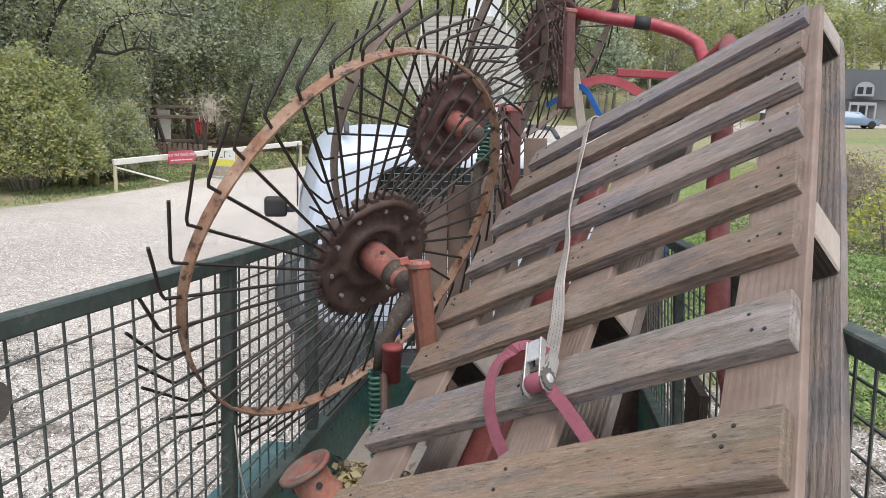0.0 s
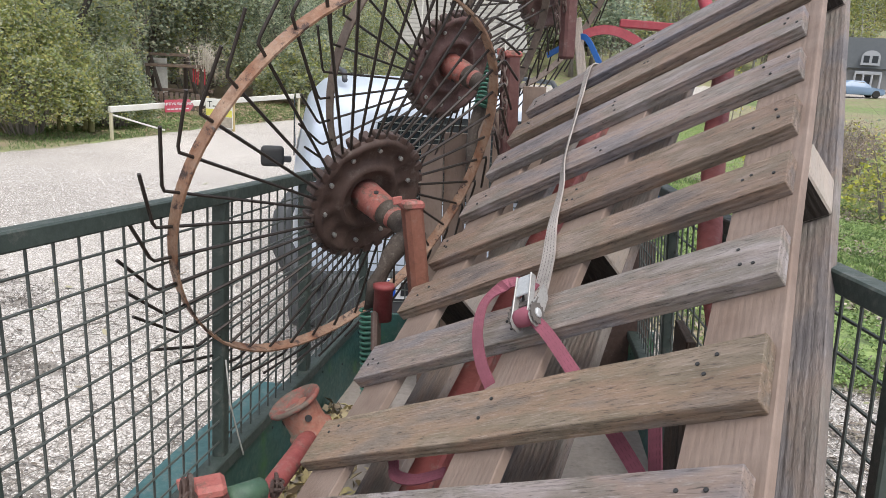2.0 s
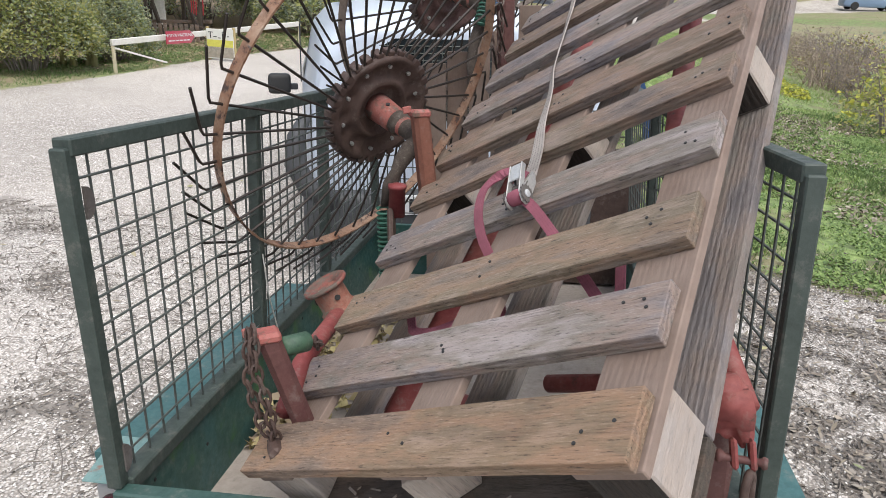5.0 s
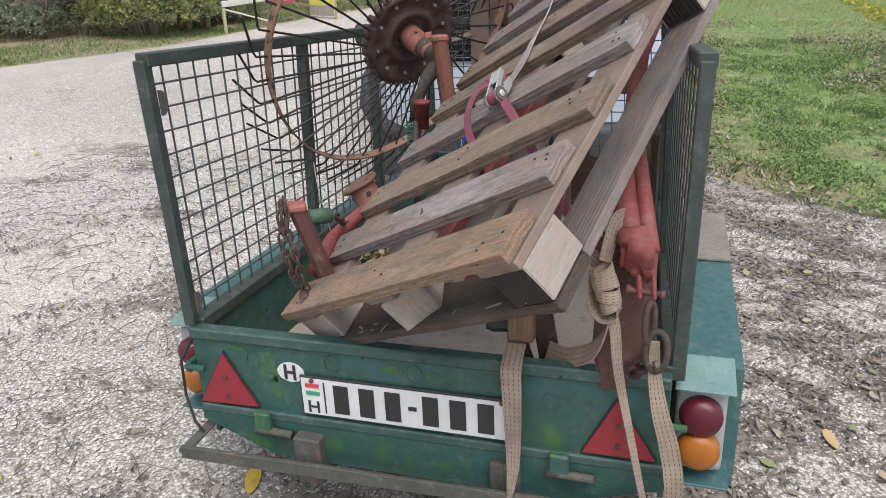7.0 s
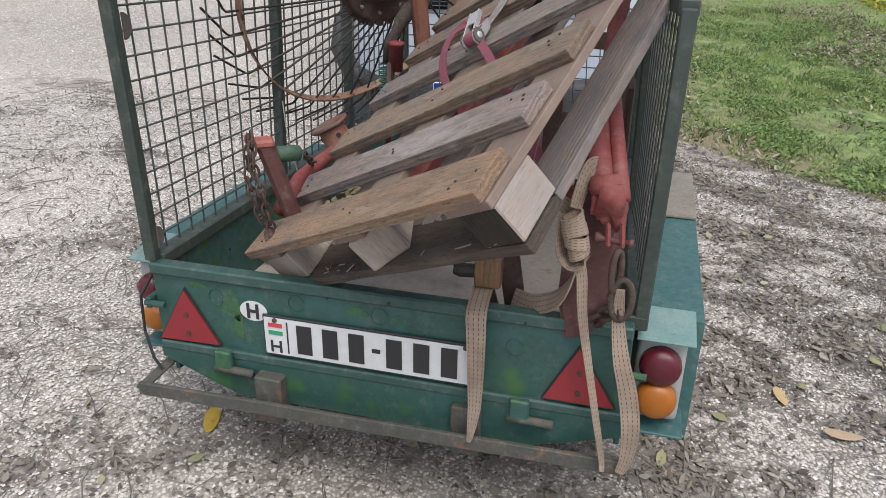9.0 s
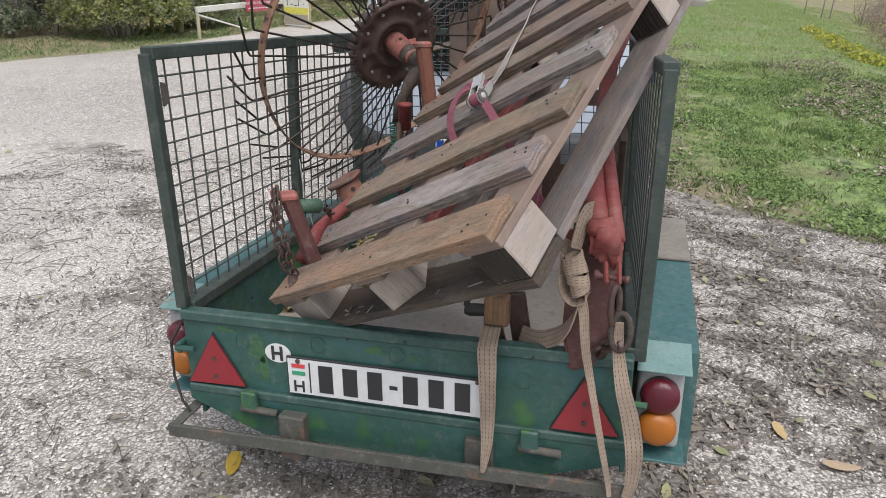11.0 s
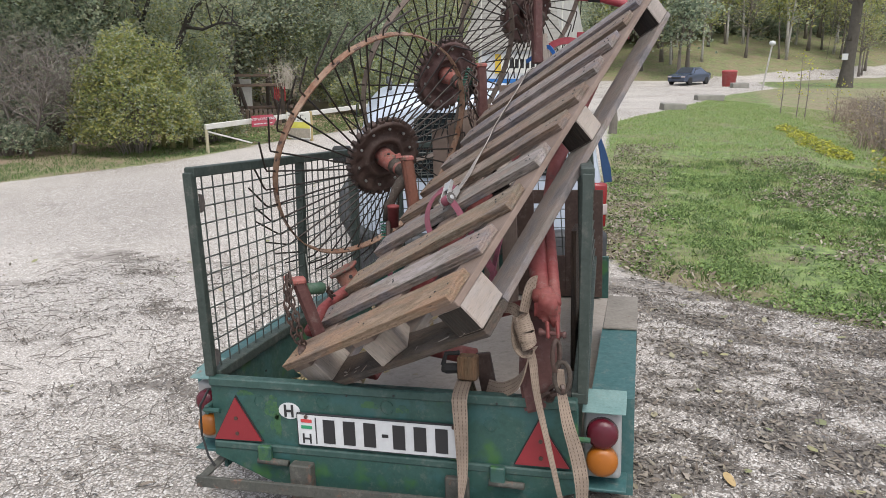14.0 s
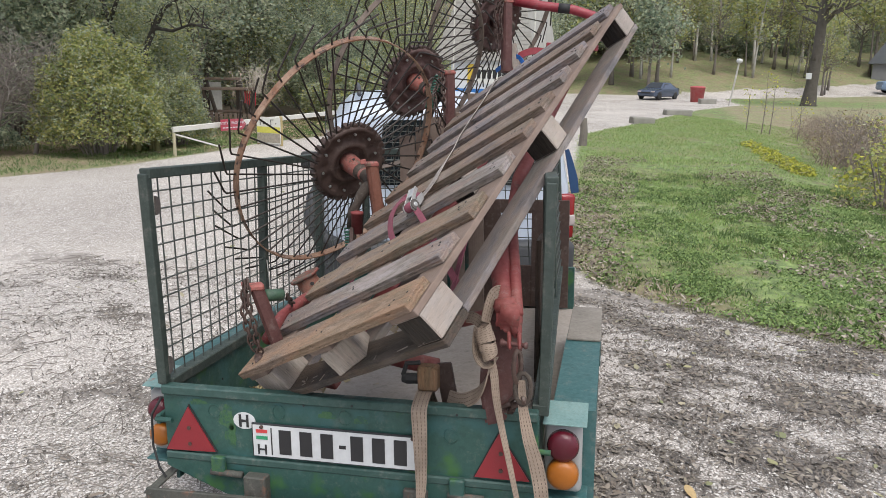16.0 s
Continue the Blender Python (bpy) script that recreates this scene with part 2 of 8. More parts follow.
RUST = painted("dark_rust", (0.050, 0.029, 0.023), rust=(0.12, 0.066, 0.043), worn=0.55, rough=0.6, fade=(0.092, 0.055, 0.042), dust=0.45)
CRANK = painted("grimy_iron", (0.040, 0.030, 0.024), rust=(0.075, 0.050, 0.036), worn=0.7, rough=0.8, scale=3.0, fade=(0.080, 0.062, 0.048), dust=0.5)
RIM = painted("rim_rust", (0.20, 0.085, 0.04), rust=(0.045, 0.024, 0.018), worn=0.92, rough=0.55, scale=2.5, fade=(0.42, 0.30, 0.21), dust=0.6)
RIMDARK = painted("rim_dark", (0.085, 0.06, 0.048), rust=(0.05, 0.03, 0.022), worn=0.65, rough=0.6, fade=(0.24, 0.185, 0.14), dust=0.5)
TINE = plain("tine_steel", (0.042, 0.034, 0.029), 0.5, 0.5)
IRON = painted("bare_iron", (0.085, 0.07, 0.06), worn=0.55, rough=0.6, metal=0.3)
PLANKS = [wood("plank_" + nm, tones, "X", stain) for nm, tones, stain in (
    ("orange", ((0.126, 0.080, 0.054), (0.244, 0.155, 0.098), (0.380, 0.284, 0.210), (0.236, 0.192, 0.161)), 0.45),
    ("silver", ((0.118, 0.093, 0.085), (0.209, 0.168, 0.152), (0.362, 0.316, 0.299), (0.272, 0.254, 0.259)), 0.6),
    ("mossy", ((0.113, 0.085, 0.067), (0.212, 0.160, 0.124), (0.345, 0.284, 0.241), (0.217, 0.192, 0.152)), 0.6),
    ("blue_grey", ((0.109, 0.093, 0.089), (0.191, 0.165, 0.161), (0.335, 0.302, 0.294), (0.244, 0.236, 0.250)), 0.65),
    ("tan", ((0.118, 0.085, 0.063), (0.227, 0.165, 0.121), (0.362, 0.284, 0.224), (0.227, 0.195, 0.174)), 0.5),
    ("umber", ((0.091, 0.068, 0.054), (0.172, 0.130, 0.103), (0.299, 0.236, 0.196), (0.199, 0.174, 0.161)), 0.5))]
BOARD = wood("weathered_board", ((0.085, 0.060, 0.048), (0.165, 0.116, 0.090), (0.27, 0.205, 0.168), (0.20, 0.165, 0.15)), "Y", 0.5, 0.8, 0.15)
GREYBOARD = wood("silver_board", ((0.090, 0.076, 0.070), (0.155, 0.136, 0.128), (0.265, 0.24, 0.23), (0.20, 0.192, 0.194)), "Y", 0.6, 1.0, 0.7)
BLOCK = wood("pale_block", ((0.21, 0.18, 0.16), (0.30, 0.262, 0.232), (0.42, 0.38, 0.345), (0.33, 0.305, 0.28)), "Y", 0.4, 0.55, 0.5)
RAWBLOCK = wood("split_block", ((0.20, 0.165, 0.14), (0.30, 0.255, 0.22), (0.43, 0.385, 0.345), (0.33, 0.295, 0.265)), "Z", 0.4, 0.5, 0.6)
# end grain taken to near black: the blocks' shaded ends, put into the colour
SHADEDEND = wood("shaded_end_grain", ((0.016, 0.013, 0.011), (0.024, 0.020, 0.017), (0.042, 0.035, 0.030), (0.028, 0.025, 0.022)), "Z")
DARKWOOD = wood("dark_brown_board", ((0.035, 0.028, 0.024), (0.06, 0.048, 0.04), (0.12, 0.098, 0.08), (0.08, 0.07, 0.062)), "X")
PLYWOOD = painted("trailer_floor", (0.33, 0.285, 0.245), rust=(0.16, 0.13, 0.105), worn=0.30, rough=0.75, fade=(0.40, 0.355, 0.315), dust=0.3)
GREYPLY = painted("weathered_cover", (0.20, 0.178, 0.15), rust=(0.13, 0.075, 0.05), worn=0.68, rough=0.8, fade=(0.29, 0.265, 0.23), dust=0.4)
BLACK = plain("black_rubber", (0.02, 0.02, 0.02), 0.7)
PALETEAL = painted("pale_teal", (0.14, 0.25, 0.235), rust=(0.22, 0.12, 0.09), worn=0.75, rough=0.5, scale=2.0, fade=(0.22, 0.33, 0.31), dust=0.4)


# ---- building helpers ----
def part(name, bm, material, parent, label="", smooth=False):
    """One mesh object under a thing or a part, in the thing's own axes."""
    me = bpy.data.meshes.new(name)
    bm.normal_update()
    if smooth:
        for f in bm.faces:
            f.smooth = True
    bm.to_mesh(me)
    bm.free()
    me.materials.append(material)
    ob = new(name, me)
    ob.parent = parent
    if label:
        tagged(ob, label)
    return ob


def thing(name, label, category, at=None, group="", kind=""):
    """An Empty as a thing's root; at: its pose in the world."""
    ob = new(name)
    ob.empty_display_size = 0.1
    ob.matrix_basis = at or Matrix()
    return tagged(ob, label, category, group, kind)


def mesh():
    return bmesh.new()


def box(bm, lo, hi, m=None, bevel=0.0, seg=1):
    lo, hi = Vector(lo), Vector(hi)
    mat = Matrix.Translation((lo + hi) / 2) @ Matrix.Diagonal((*(hi - lo), 1))
    r = bmesh.ops.create_cube(bm, size=1, matrix=(m @ mat) if m else mat)
    if bevel:
        edges = list({e for v in r["verts"] for e in v.link_edges})
        bmesh.ops.bevel(bm, geom=edges, offset=bevel, segments=seg, affect="EDGES", profile=0.6)
    return bm


def rough_board(bm, lo, hi, seed=0, cuts=6, axis=0, amount=0.003, bevel=0.0018):
    """A sawn board: bevelled, slightly bowed and uneven."""
    rnd = random.Random(seed)
    lo, hi = list(lo), list(hi)
    start = len(bm.verts)
    box(bm, lo, hi, None, bevel)
    bm.verts.ensure_lookup_table()
    mine = bm.verts[start:]
    geom = list({f for v in mine for f in v.link_faces}) + list({e for v in mine for e in v.link_edges}) + list(mine)
    for k in range(1, cuts):
        p = [0, 0, 0]
        p[axis] = lo[axis] + (hi[axis] - lo[axis]) * k / cuts
        nrm = [0, 0, 0]
        nrm[axis] = 1
        r = bmesh.ops.bisect_plane(bm, geom=geom, plane_co=p, plane_no=nrm)
        geom = r["geom"]
    bm.verts.ensure_lookup_table()
    off = Vector((rnd.uniform(0, 50), rnd.uniform(0, 50), rnd.uniform(0, 50)))
    for v in bm.verts[start:]:
        v.co += noise.noise_vector(v.co * 6 + off) * amount + noise.noise_vector(v.co * 30 + off) * amount * 0.15
    return bm


def frame_of(d):
    d = Vector(d).normalized()
    a = d.orthogonal().normalized() if abs(d.z) > 0.95 else d.cross(Vector((0, 0, 1))).normalized()
    return a, d.cross(a).normalized(), d


def tube(bm, pts, radius, sides=10, caps=True, radii=None):
    """A round bar or pipe swept along points."""
    pts = [Vector(p) for p in pts]
    rings, a = [], None
    for i, p in enumerate(pts):
        d = (pts[min(i + 1, len(pts) - 1)] - pts[max(i - 1, 0)]).normalized()
        if a is None:
            a = frame_of(d)[0]
        a = (a - d * a.dot(d)).normalized()
        b = d.cross(a)
        r = radii[i] if radii else radius
        rings.append([bm.verts.new(p + (a * math.cos(2 * math.pi * k / sides) + b * math.sin(2 * math.pi * k / sides)) * r) for k in range(sides)])
    for r0, r1 in zip(rings, rings[1:]):
        for k in range(sides):
            bm.faces.new((r0[k], r0[(k + 1) % sides], r1[(k + 1) % sides], r1[k]))
    if caps:
        bm.faces.new(rings[0][::-1])
        bm.faces.new(rings[-1])
    return bm


def bar(bm, a, b, wide, thick, up=(0, 0, 1), bevel=0.002):
    """A straight square or flat bar from a to b."""
    a, b = Vector(a), Vector(b)
    d = (b - a).normalized()
    up = Vector(up)
    up = (up - d * up.dot(d)).normalized()
    side = d.cross(up)
    m = Matrix((side.to_4d(), d.to_4d(), up.to_4d(), Vector((0, 0, 0, 1)))).transposed()
    m = Matrix(((side.x, d.x, up.x, (a.x + b.x) / 2), (side.y, d.y, up.y, (a.y + b.y) / 2), (side.z, d.z, up.z, (a.z + b.z) / 2), (0, 0, 0, 1)))
    h = (b - a).length / 2
    return box(bm, (-wide / 2, -h, -thick / 2), (wide / 2, h, thick / 2), m, bevel)


def lathe(bm, profile, m, sides=24):
    """Turn a profile of (radius, height) round the z axis of m."""
    rings = [[bm.verts.new(m @ Vector((r * math.cos(2 * math.pi * k / sides), r * math.sin(2 * math.pi * k / sides), h))) for k in range(sides)] for r, h in profile]
    for r0, r1 in zip(rings, rings[1:]):
        for k in range(sides):
            bm.faces.new((r0[k], r0[(k + 1) % sides], r1[(k + 1) % sides], r1[k]))
    bm.faces.new(rings[0][::-1])
    bm.faces.new(rings[-1])
    bmesh.ops.remove_doubles(bm, verts=bm.verts[:], dist=1e-6)
    return bm


def prism(bm, outline, m, depth):
    """A flat outline given thickness along the z axis of m."""
    lo = [bm.verts.new(m @ Vector((x, y, 0))) for x, y in outline]
    hi = [bm.verts.new(m @ Vector((x, y, depth))) for x, y in outline]
    bm.faces.new(lo[::-1])
    bm.faces.new(hi)
    for k in range(len(outline)):
        j = (k + 1) % len(outline)
        bm.faces.new((lo[k], lo[j], hi[j], hi[k]))
    bmesh.ops.recalc_face_normals(bm, faces=bm.faces[:])
    return bm


def axes(origin, z, x=None):
    """A pose whose z axis points along z."""
    z = Vector(z).normalized()
    x = Vector(x) if x else z.orthogonal()
    x = (x - z * x.dot(z)).normalized()
    y = z.cross(x)
    return Matrix(((x.x, y.x, z.x, origin[0]), (x.y, y.y, z.y, origin[1]), (x.z, y.z, z.z, origin[2]), (0, 0, 0, 1)))


def ribbon(bm, pts, width, thick, sides):
    """Webbing laid along points; sides: the direction of its width at each point."""
    pts, uv = [Vector(p) for p in pts], bm.loops.layers.uv.verify()
    fine, fs = [], []
    for i in range(len(pts) - 1):
        p0, p1, p2, p3 = pts[max(i - 1, 0)], pts[i], pts[i + 1], pts[min(i + 2, len(pts) - 1)]
        for k in range(6):
            t = k / 6
            fine.append(0.5 * ((2 * p1) + (p2 - p0) * t + (2 * p0 - 5 * p1 + 4 * p2 - p3) * t * t + (3 * p1 - p0 - 3 * p2 + p3) * t ** 3))
            fs.append(Vector(sides[i]).lerp(Vector(sides[i + 1]), t))
    fine.append(pts[-1])
    fs.append(Vector(sides[-1]))
    rows, run, dist = [], [], 0.0
    for i, p in enumerate(fine):
        d = (fine[min(i + 1, len(fine) - 1)] - fine[max(i - 1, 0)]).normalized()
        s = fs[i] - d * fs[i].dot(d)
        s = s.normalized() if s.length > 1e-6 else frame_of(d)[0]
        if i:
            last = last - d * last.dot(d)
            s = -s if s.dot(last) < 0 else s
            s = last.normalized().lerp(s, 0.3).normalized()
        last = s
        nn = d.cross(s) * thick / 2
        if i:
            dist += (p - fine[i - 1]).length
        wd = width if isinstance(width, float) else float(np.interp(i / (len(fine) - 1), np.linspace(0, 1, len(width)), width))
        rows.append([bm.verts.new(q) for q in (p - s * wd / 2 - nn, p + s * wd / 2 - nn, p + s * wd / 2 + nn, p - s * wd / 2 + nn)])
        run.append(dist)
    us = (0, 1, 1, 0)
    for (r0, a), (r1, b) in zip(zip(rows, run), zip(rows[1:], run[1:])):
        for k in range(4):
            j = (k + 1) % 4
            f = bm.faces.new((r0[k], r0[j], r1[j], r1[k]))
            for lp, (u, w) in zip(f.loops, ((us[k], a), (us[j], a), (us[j], b), (us[k], b))):
                lp[uv].uv = (u, w)
    bm.faces.new(rows[0][::-1])
    bm.faces.new(rows[-1])
    return bm


# ---- ground ----
def ease(a, b, x):
    t = np.clip((x - a) / (b - a), 0, 1)
    return t * t * (3 - 2 * t)


def ground_height(x, y):
    """A flat yard, a dip ahead of it, a bank that falls to one side and a hill behind."""
    x, y = np.asarray(x, float), np.asarray(y, float)
    z = -0.10 * ease(1.2, 3.5, y) * (1 - ease(8, 14, y))
    z = z - 0.13 * np.clip(x - 4.0, 0, 9) * ease(4, 9, y) * (1 - ease(26, 44, y))
    z = z + 0.03 * np.clip(y - 50, 0, 400) + 0.20 * np.clip(y - 57 - 0.55 * np.clip(x - 4, 0, 30), 0, 45) + 0.10 * np.clip(-x - 14, 0, 200) + 0.03 * np.clip(x - 22, 0, 200)
    return z


def yard_edge_right(y):
    return np.interp(y, [2.4, 2.95, 3.4, 4.0, 5.0, 18, 20, 24, 31, 38, 46], [9, 2.95, 2.1, 1.25, 0.80, 0.45, 0.9, 2.1, 3.9, 5.5, 9.0])


def yard_edge_left(y):
    return np.interp(y, [-30, 0, 5.5, 6.9, 8.8, 12.7, 15.5, 22, 40], [-11, -9.5, -8.3, -7.7, -6.85, -6.1, -5.4, -5.0, -4.6])


def grassy(x, y):
    """0 on gravel, 1 on grass."""
    x, y = np.asarray(x, float), np.asarray(y, float)
    right = ease(-0.28, 0.28, x - yard_edge_right(y)) * ease(2.7, 3.1, y + 0.0 * x)
    left = ease(-0.25, 0.25, yard_edge_left(y) - x)
    road = np.abs((y - 52) - 0.95 * np.clip(x - 2, 0, 60) ** 0.92 * 1.0)
    g = np.maximum(right, left) * np.where(y > 44, 1, 1)
    far = ease(55, 58, y)
    g = np.maximum(g, far)
    return np.where((road < 3.2) & (y > 40) & (x > -8), 0.0, g)


def darkened(x, y):
    """0 on clean stone, 1 on dark trodden dirt and in the shade painted under the trailer."""
    x, y = np.asarray(x, float), np.asarray(y, float)
    d = np.zeros(np.shape(x))
    # (0.55, 1.2) paints shade under the trailer; the others are damp patches
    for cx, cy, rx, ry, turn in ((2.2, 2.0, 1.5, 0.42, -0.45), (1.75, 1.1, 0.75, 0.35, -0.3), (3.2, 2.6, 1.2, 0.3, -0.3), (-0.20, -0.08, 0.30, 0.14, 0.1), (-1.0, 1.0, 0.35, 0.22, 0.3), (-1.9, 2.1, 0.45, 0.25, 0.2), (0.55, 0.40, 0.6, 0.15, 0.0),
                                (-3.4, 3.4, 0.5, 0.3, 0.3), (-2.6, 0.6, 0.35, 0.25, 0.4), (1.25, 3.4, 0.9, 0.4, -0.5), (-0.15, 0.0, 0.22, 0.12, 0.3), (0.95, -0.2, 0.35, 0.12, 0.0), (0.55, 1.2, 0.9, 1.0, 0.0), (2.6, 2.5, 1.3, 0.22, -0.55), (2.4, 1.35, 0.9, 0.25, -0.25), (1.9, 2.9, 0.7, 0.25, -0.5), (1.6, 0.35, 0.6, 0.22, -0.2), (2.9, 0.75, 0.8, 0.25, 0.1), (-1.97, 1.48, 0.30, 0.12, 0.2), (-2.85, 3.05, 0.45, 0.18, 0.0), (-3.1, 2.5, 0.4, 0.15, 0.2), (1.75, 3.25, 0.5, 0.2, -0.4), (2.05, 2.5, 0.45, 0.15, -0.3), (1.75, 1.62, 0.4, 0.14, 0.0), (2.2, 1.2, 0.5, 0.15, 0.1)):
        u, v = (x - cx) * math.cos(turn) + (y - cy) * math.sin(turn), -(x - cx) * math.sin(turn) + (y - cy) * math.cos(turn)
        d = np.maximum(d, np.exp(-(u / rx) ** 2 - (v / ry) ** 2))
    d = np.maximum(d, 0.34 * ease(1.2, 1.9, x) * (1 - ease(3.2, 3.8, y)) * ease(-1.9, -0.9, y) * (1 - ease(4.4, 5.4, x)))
    flat = np.stack([x.ravel(), y.ravel()], 1)
    grain = np.array([noise.noise(Vector((a * 2.0, b * 2.8, 3.0))) + 0.8 * noise.noise(Vector((a * 6.5, b * 9.0, 1.0))) for a, b in flat]).reshape(np.shape(x))
    return np.clip(d * (0.42 + 1.7 * grain) + 0.5 * np.clip(grain - 0.38, 0, 1), 0, 1) * ease(-2.4, -1.2, y)


def brownness(x, y):
    """How far fallen leaves and dry weeds cover the grass."""
    x, y = np.asarray(x, float), np.asarray(y, float)
    b = 0.34 * ease(4.5, 6.0, x - 0.05 * (y - 8)) * ease(5, 9, y) * (1 - ease(44, 50, y))
    b = np.maximum(b, 0.34 * (1 - ease(0.2, 1.7, x - yard_edge_right(y))) * (1 - ease(9, 14, y)))
    b = np.maximum(b, 0.28 * ease(53, 56, y))
    return np.maximum(b, 0.75 * ease(1.4, 2.8, yard_edge_left(y) - x))


def sheet():
    xs = np.unique(np.concatenate([np.linspace(-300, -12, 24), np.linspace(-12, -4, 40), np.linspace(-4, 4.5, 116), np.linspace(4.5, 9, 30), np.linspace(9, 40, 32), np.linspace(40, 300, 14)]))
    ys = np.unique(np.concatenate([np.linspace(-120, -4, 14), np.linspace(-4, -1.4, 13), np.linspace(-1.4, 4.6, 86), np.linspace(4.6, 24, 97), np.linspace(24, 90, 67), np.linspace(90, 400, 16)]))
    X, Y = np.meshgrid(xs, ys)
    Z = ground_height(X, Y)
    g = grassy(X, Y)
    V = np.stack([X.ravel(), Y.ravel(), Z.ravel()], 1)
    near = np.exp(-((V[:, 0] - 0.5) ** 2 + (V[:, 1] - 3) ** 2) / 160)
    V[:, 2] += np.array([noise.noise(Vector((a * 0.5, b * 0.5, 0))) for a, b, c in V]) * (0.015 + 0.03 * g.ravel()) * near
    w = len(xs)
    F = [(j * w + i, j * w + i + 1, (j + 1) * w + i + 1, (j + 1) * w + i) for j in range(len(ys) - 1) for i in range(w - 1)]
    me = bpy.data.meshes.new("ground")
    me.from_pydata(V.tolist(), [], F)
    at = me.attributes.new("grass", "FLOAT", "POINT")
    at.data.foreach_set("value", g.ravel().astype(np.float32))
    at = me.attributes.new("litter", "FLOAT", "POINT")
    at.data.foreach_set("value", brownness(X, Y).ravel().astype(np.float32))
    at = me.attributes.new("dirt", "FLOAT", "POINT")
    at.data.foreach_set("value", darkened(X, Y).ravel().astype(np.float32))
    for q in me.polygons:
        q.use_smooth = True
    return me


def ground_material():
    m, n, l, p = node_mat("gravel_and_grass")
    v = coords(n, l)
    a = n.new("ShaderNodeAttribute")
    a.attribute_name = "grass"
    vor = n.new("ShaderNodeTexVoronoi")
    vor.inputs["Scale"].default_value = 92
    l.new(v, vor.inputs["Vector"])
    stone = ramp(n, l, vor.outputs["Color"], (0.0, (0.17, 0.148, 0.122)), (0.35, (0.45, 0.41, 0.365)), (1.0, (0.80, 0.75, 0.70)))
    stone = mix(n, l, ramp(n, l, vor.outputs["Distance"], (0.32, (0, 0, 0)), (0.62, (0.90, 0.90, 0.90))), stone, (0.115, 0.10, 0.085))
    grit = noise_node(n, l, v, 38, 6, 0.8)
    stone = mix(n, l, ramp(n, l, grit, (0.36, (0.85, 0.85, 0.85)), (0.46, (0, 0, 0))), stone, (0.19, 0.165, 0.135))
    flake = noise_node(n, l, v, 11, 9, 0.78)
    stone = mix(n, l, ramp(n, l, flake, (0.36, (0.7, 0.7, 0.7)), (0.45, (0, 0, 0))), stone, (0.24, 0.21, 0.175))
    # soil colour for the damp patches and the painted trailer shade
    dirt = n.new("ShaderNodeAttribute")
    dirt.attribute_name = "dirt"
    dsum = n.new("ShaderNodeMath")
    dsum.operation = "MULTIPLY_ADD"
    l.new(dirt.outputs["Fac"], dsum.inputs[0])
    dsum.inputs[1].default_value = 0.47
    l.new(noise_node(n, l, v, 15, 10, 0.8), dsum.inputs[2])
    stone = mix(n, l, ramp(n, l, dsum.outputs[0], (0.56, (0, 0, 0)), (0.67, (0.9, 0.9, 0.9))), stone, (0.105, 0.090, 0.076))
    wide = noise_node(n, l, v, 0.25, 5, 0.6)
    stone = mix(n, l, ramp(n, l, wide, (0.4, (0.1, 0.1, 0.1)), (0.65, (0.4, 0.4, 0.4))), stone, (0.68, 0.63, 0.57))
    tuft = noise_node(n, l, v, 7, 8, 0.7)
    grass = ramp(n, l, tuft, (0.32, (0.042, 0.052, 0.022)), (0.47, (0.12, 0.17, 0.055)), (0.68, (0.25, 0.33, 0.105)))
    dry = noise_node(n, l, v, 0.8, 7, 0.65)
    grass = mix(n, l, ramp(n, l, dry, (0.48, (0, 0, 0)), (0.68, (0.85, 0.85, 0.85))), grass, (0.20, 0.155, 0.09))
    clod = noise_node(n, l, v, 2.6, 9, 0.72)
    grass = mix(n, l, ramp(n, l, clod, (0.52, (0, 0, 0)), (0.66, (0.85, 0.85, 0.85))), grass, (0.115, 0.085, 0.055))
    brown = n.new("ShaderNodeAttribute")
    brown.attribute_name = "litter"
    bsum = n.new("ShaderNodeMath")
    bsum.operation = "MULTIPLY_ADD"
    l.new(noise_node(n, l, v, 1.1, 8, 0.7), bsum.inputs[0])
    bsum.inputs[1].default_value = 0.9
    l.new(brown.outputs["Fac"], bsum.inputs[2])
    leafmould = ramp(n, l, noise_node(n, l, v, 16, 8, 0.75), (0.3, (0.14, 0.10, 0.065)), (0.5, (0.26, 0.195, 0.135)), (0.7, (0.37, 0.30, 0.22)))
    grass = mix(n, l, ramp(n, l, bsum.outputs[0], (0.55, (0, 0, 0)), (1.0, (0.95, 0.95, 0.95))), grass, leafmould)
    edge = n.new("ShaderNodeMath")
    edge.operation = "MULTIPLY_ADD"
    l.new(noise_node(n, l, v, 3.5, 8, 0.7), edge.inputs[0])
    edge.inputs[1].default_value = 1.3
    sub = n.new("ShaderNodeMath")
    sub.operation = "SUBTRACT"
    l.new(a.outputs["Fac"], sub.inputs[0])
    sub.inputs[1].default_value = 0.65
    l.new(sub.outputs[0], edge.inputs[2])
    f = ramp(n, l, edge.outputs[0], (0.35, (0, 0, 0)), (0.65, (1, 1, 1)))
    l.new(mix(n, l, f, stone, grass), p.inputs["Base Color"])
    p.inputs["Roughness"].default_value = 0.95
    l.new(bump(n, l, mix(n, l, 0.7, vor.outputs["Distance"], grit), 0.5, 0.015), p.inputs["Normal"])
    return m


GROUND = ground_material()
ground = new("ground", sheet())
ground.data.materials.append(GROUND)
tagged(ground, "pale crushed-stone yard with damp brown patches, shade painted under the trailer, and mown grass banks", "ground", kind="structure")

# ---- the trailer, in its own frame ----
trailer = thing("box_trailer", "green steel box trailer with mesh sides, loaded with farm gear", "trailer", TRAILER)
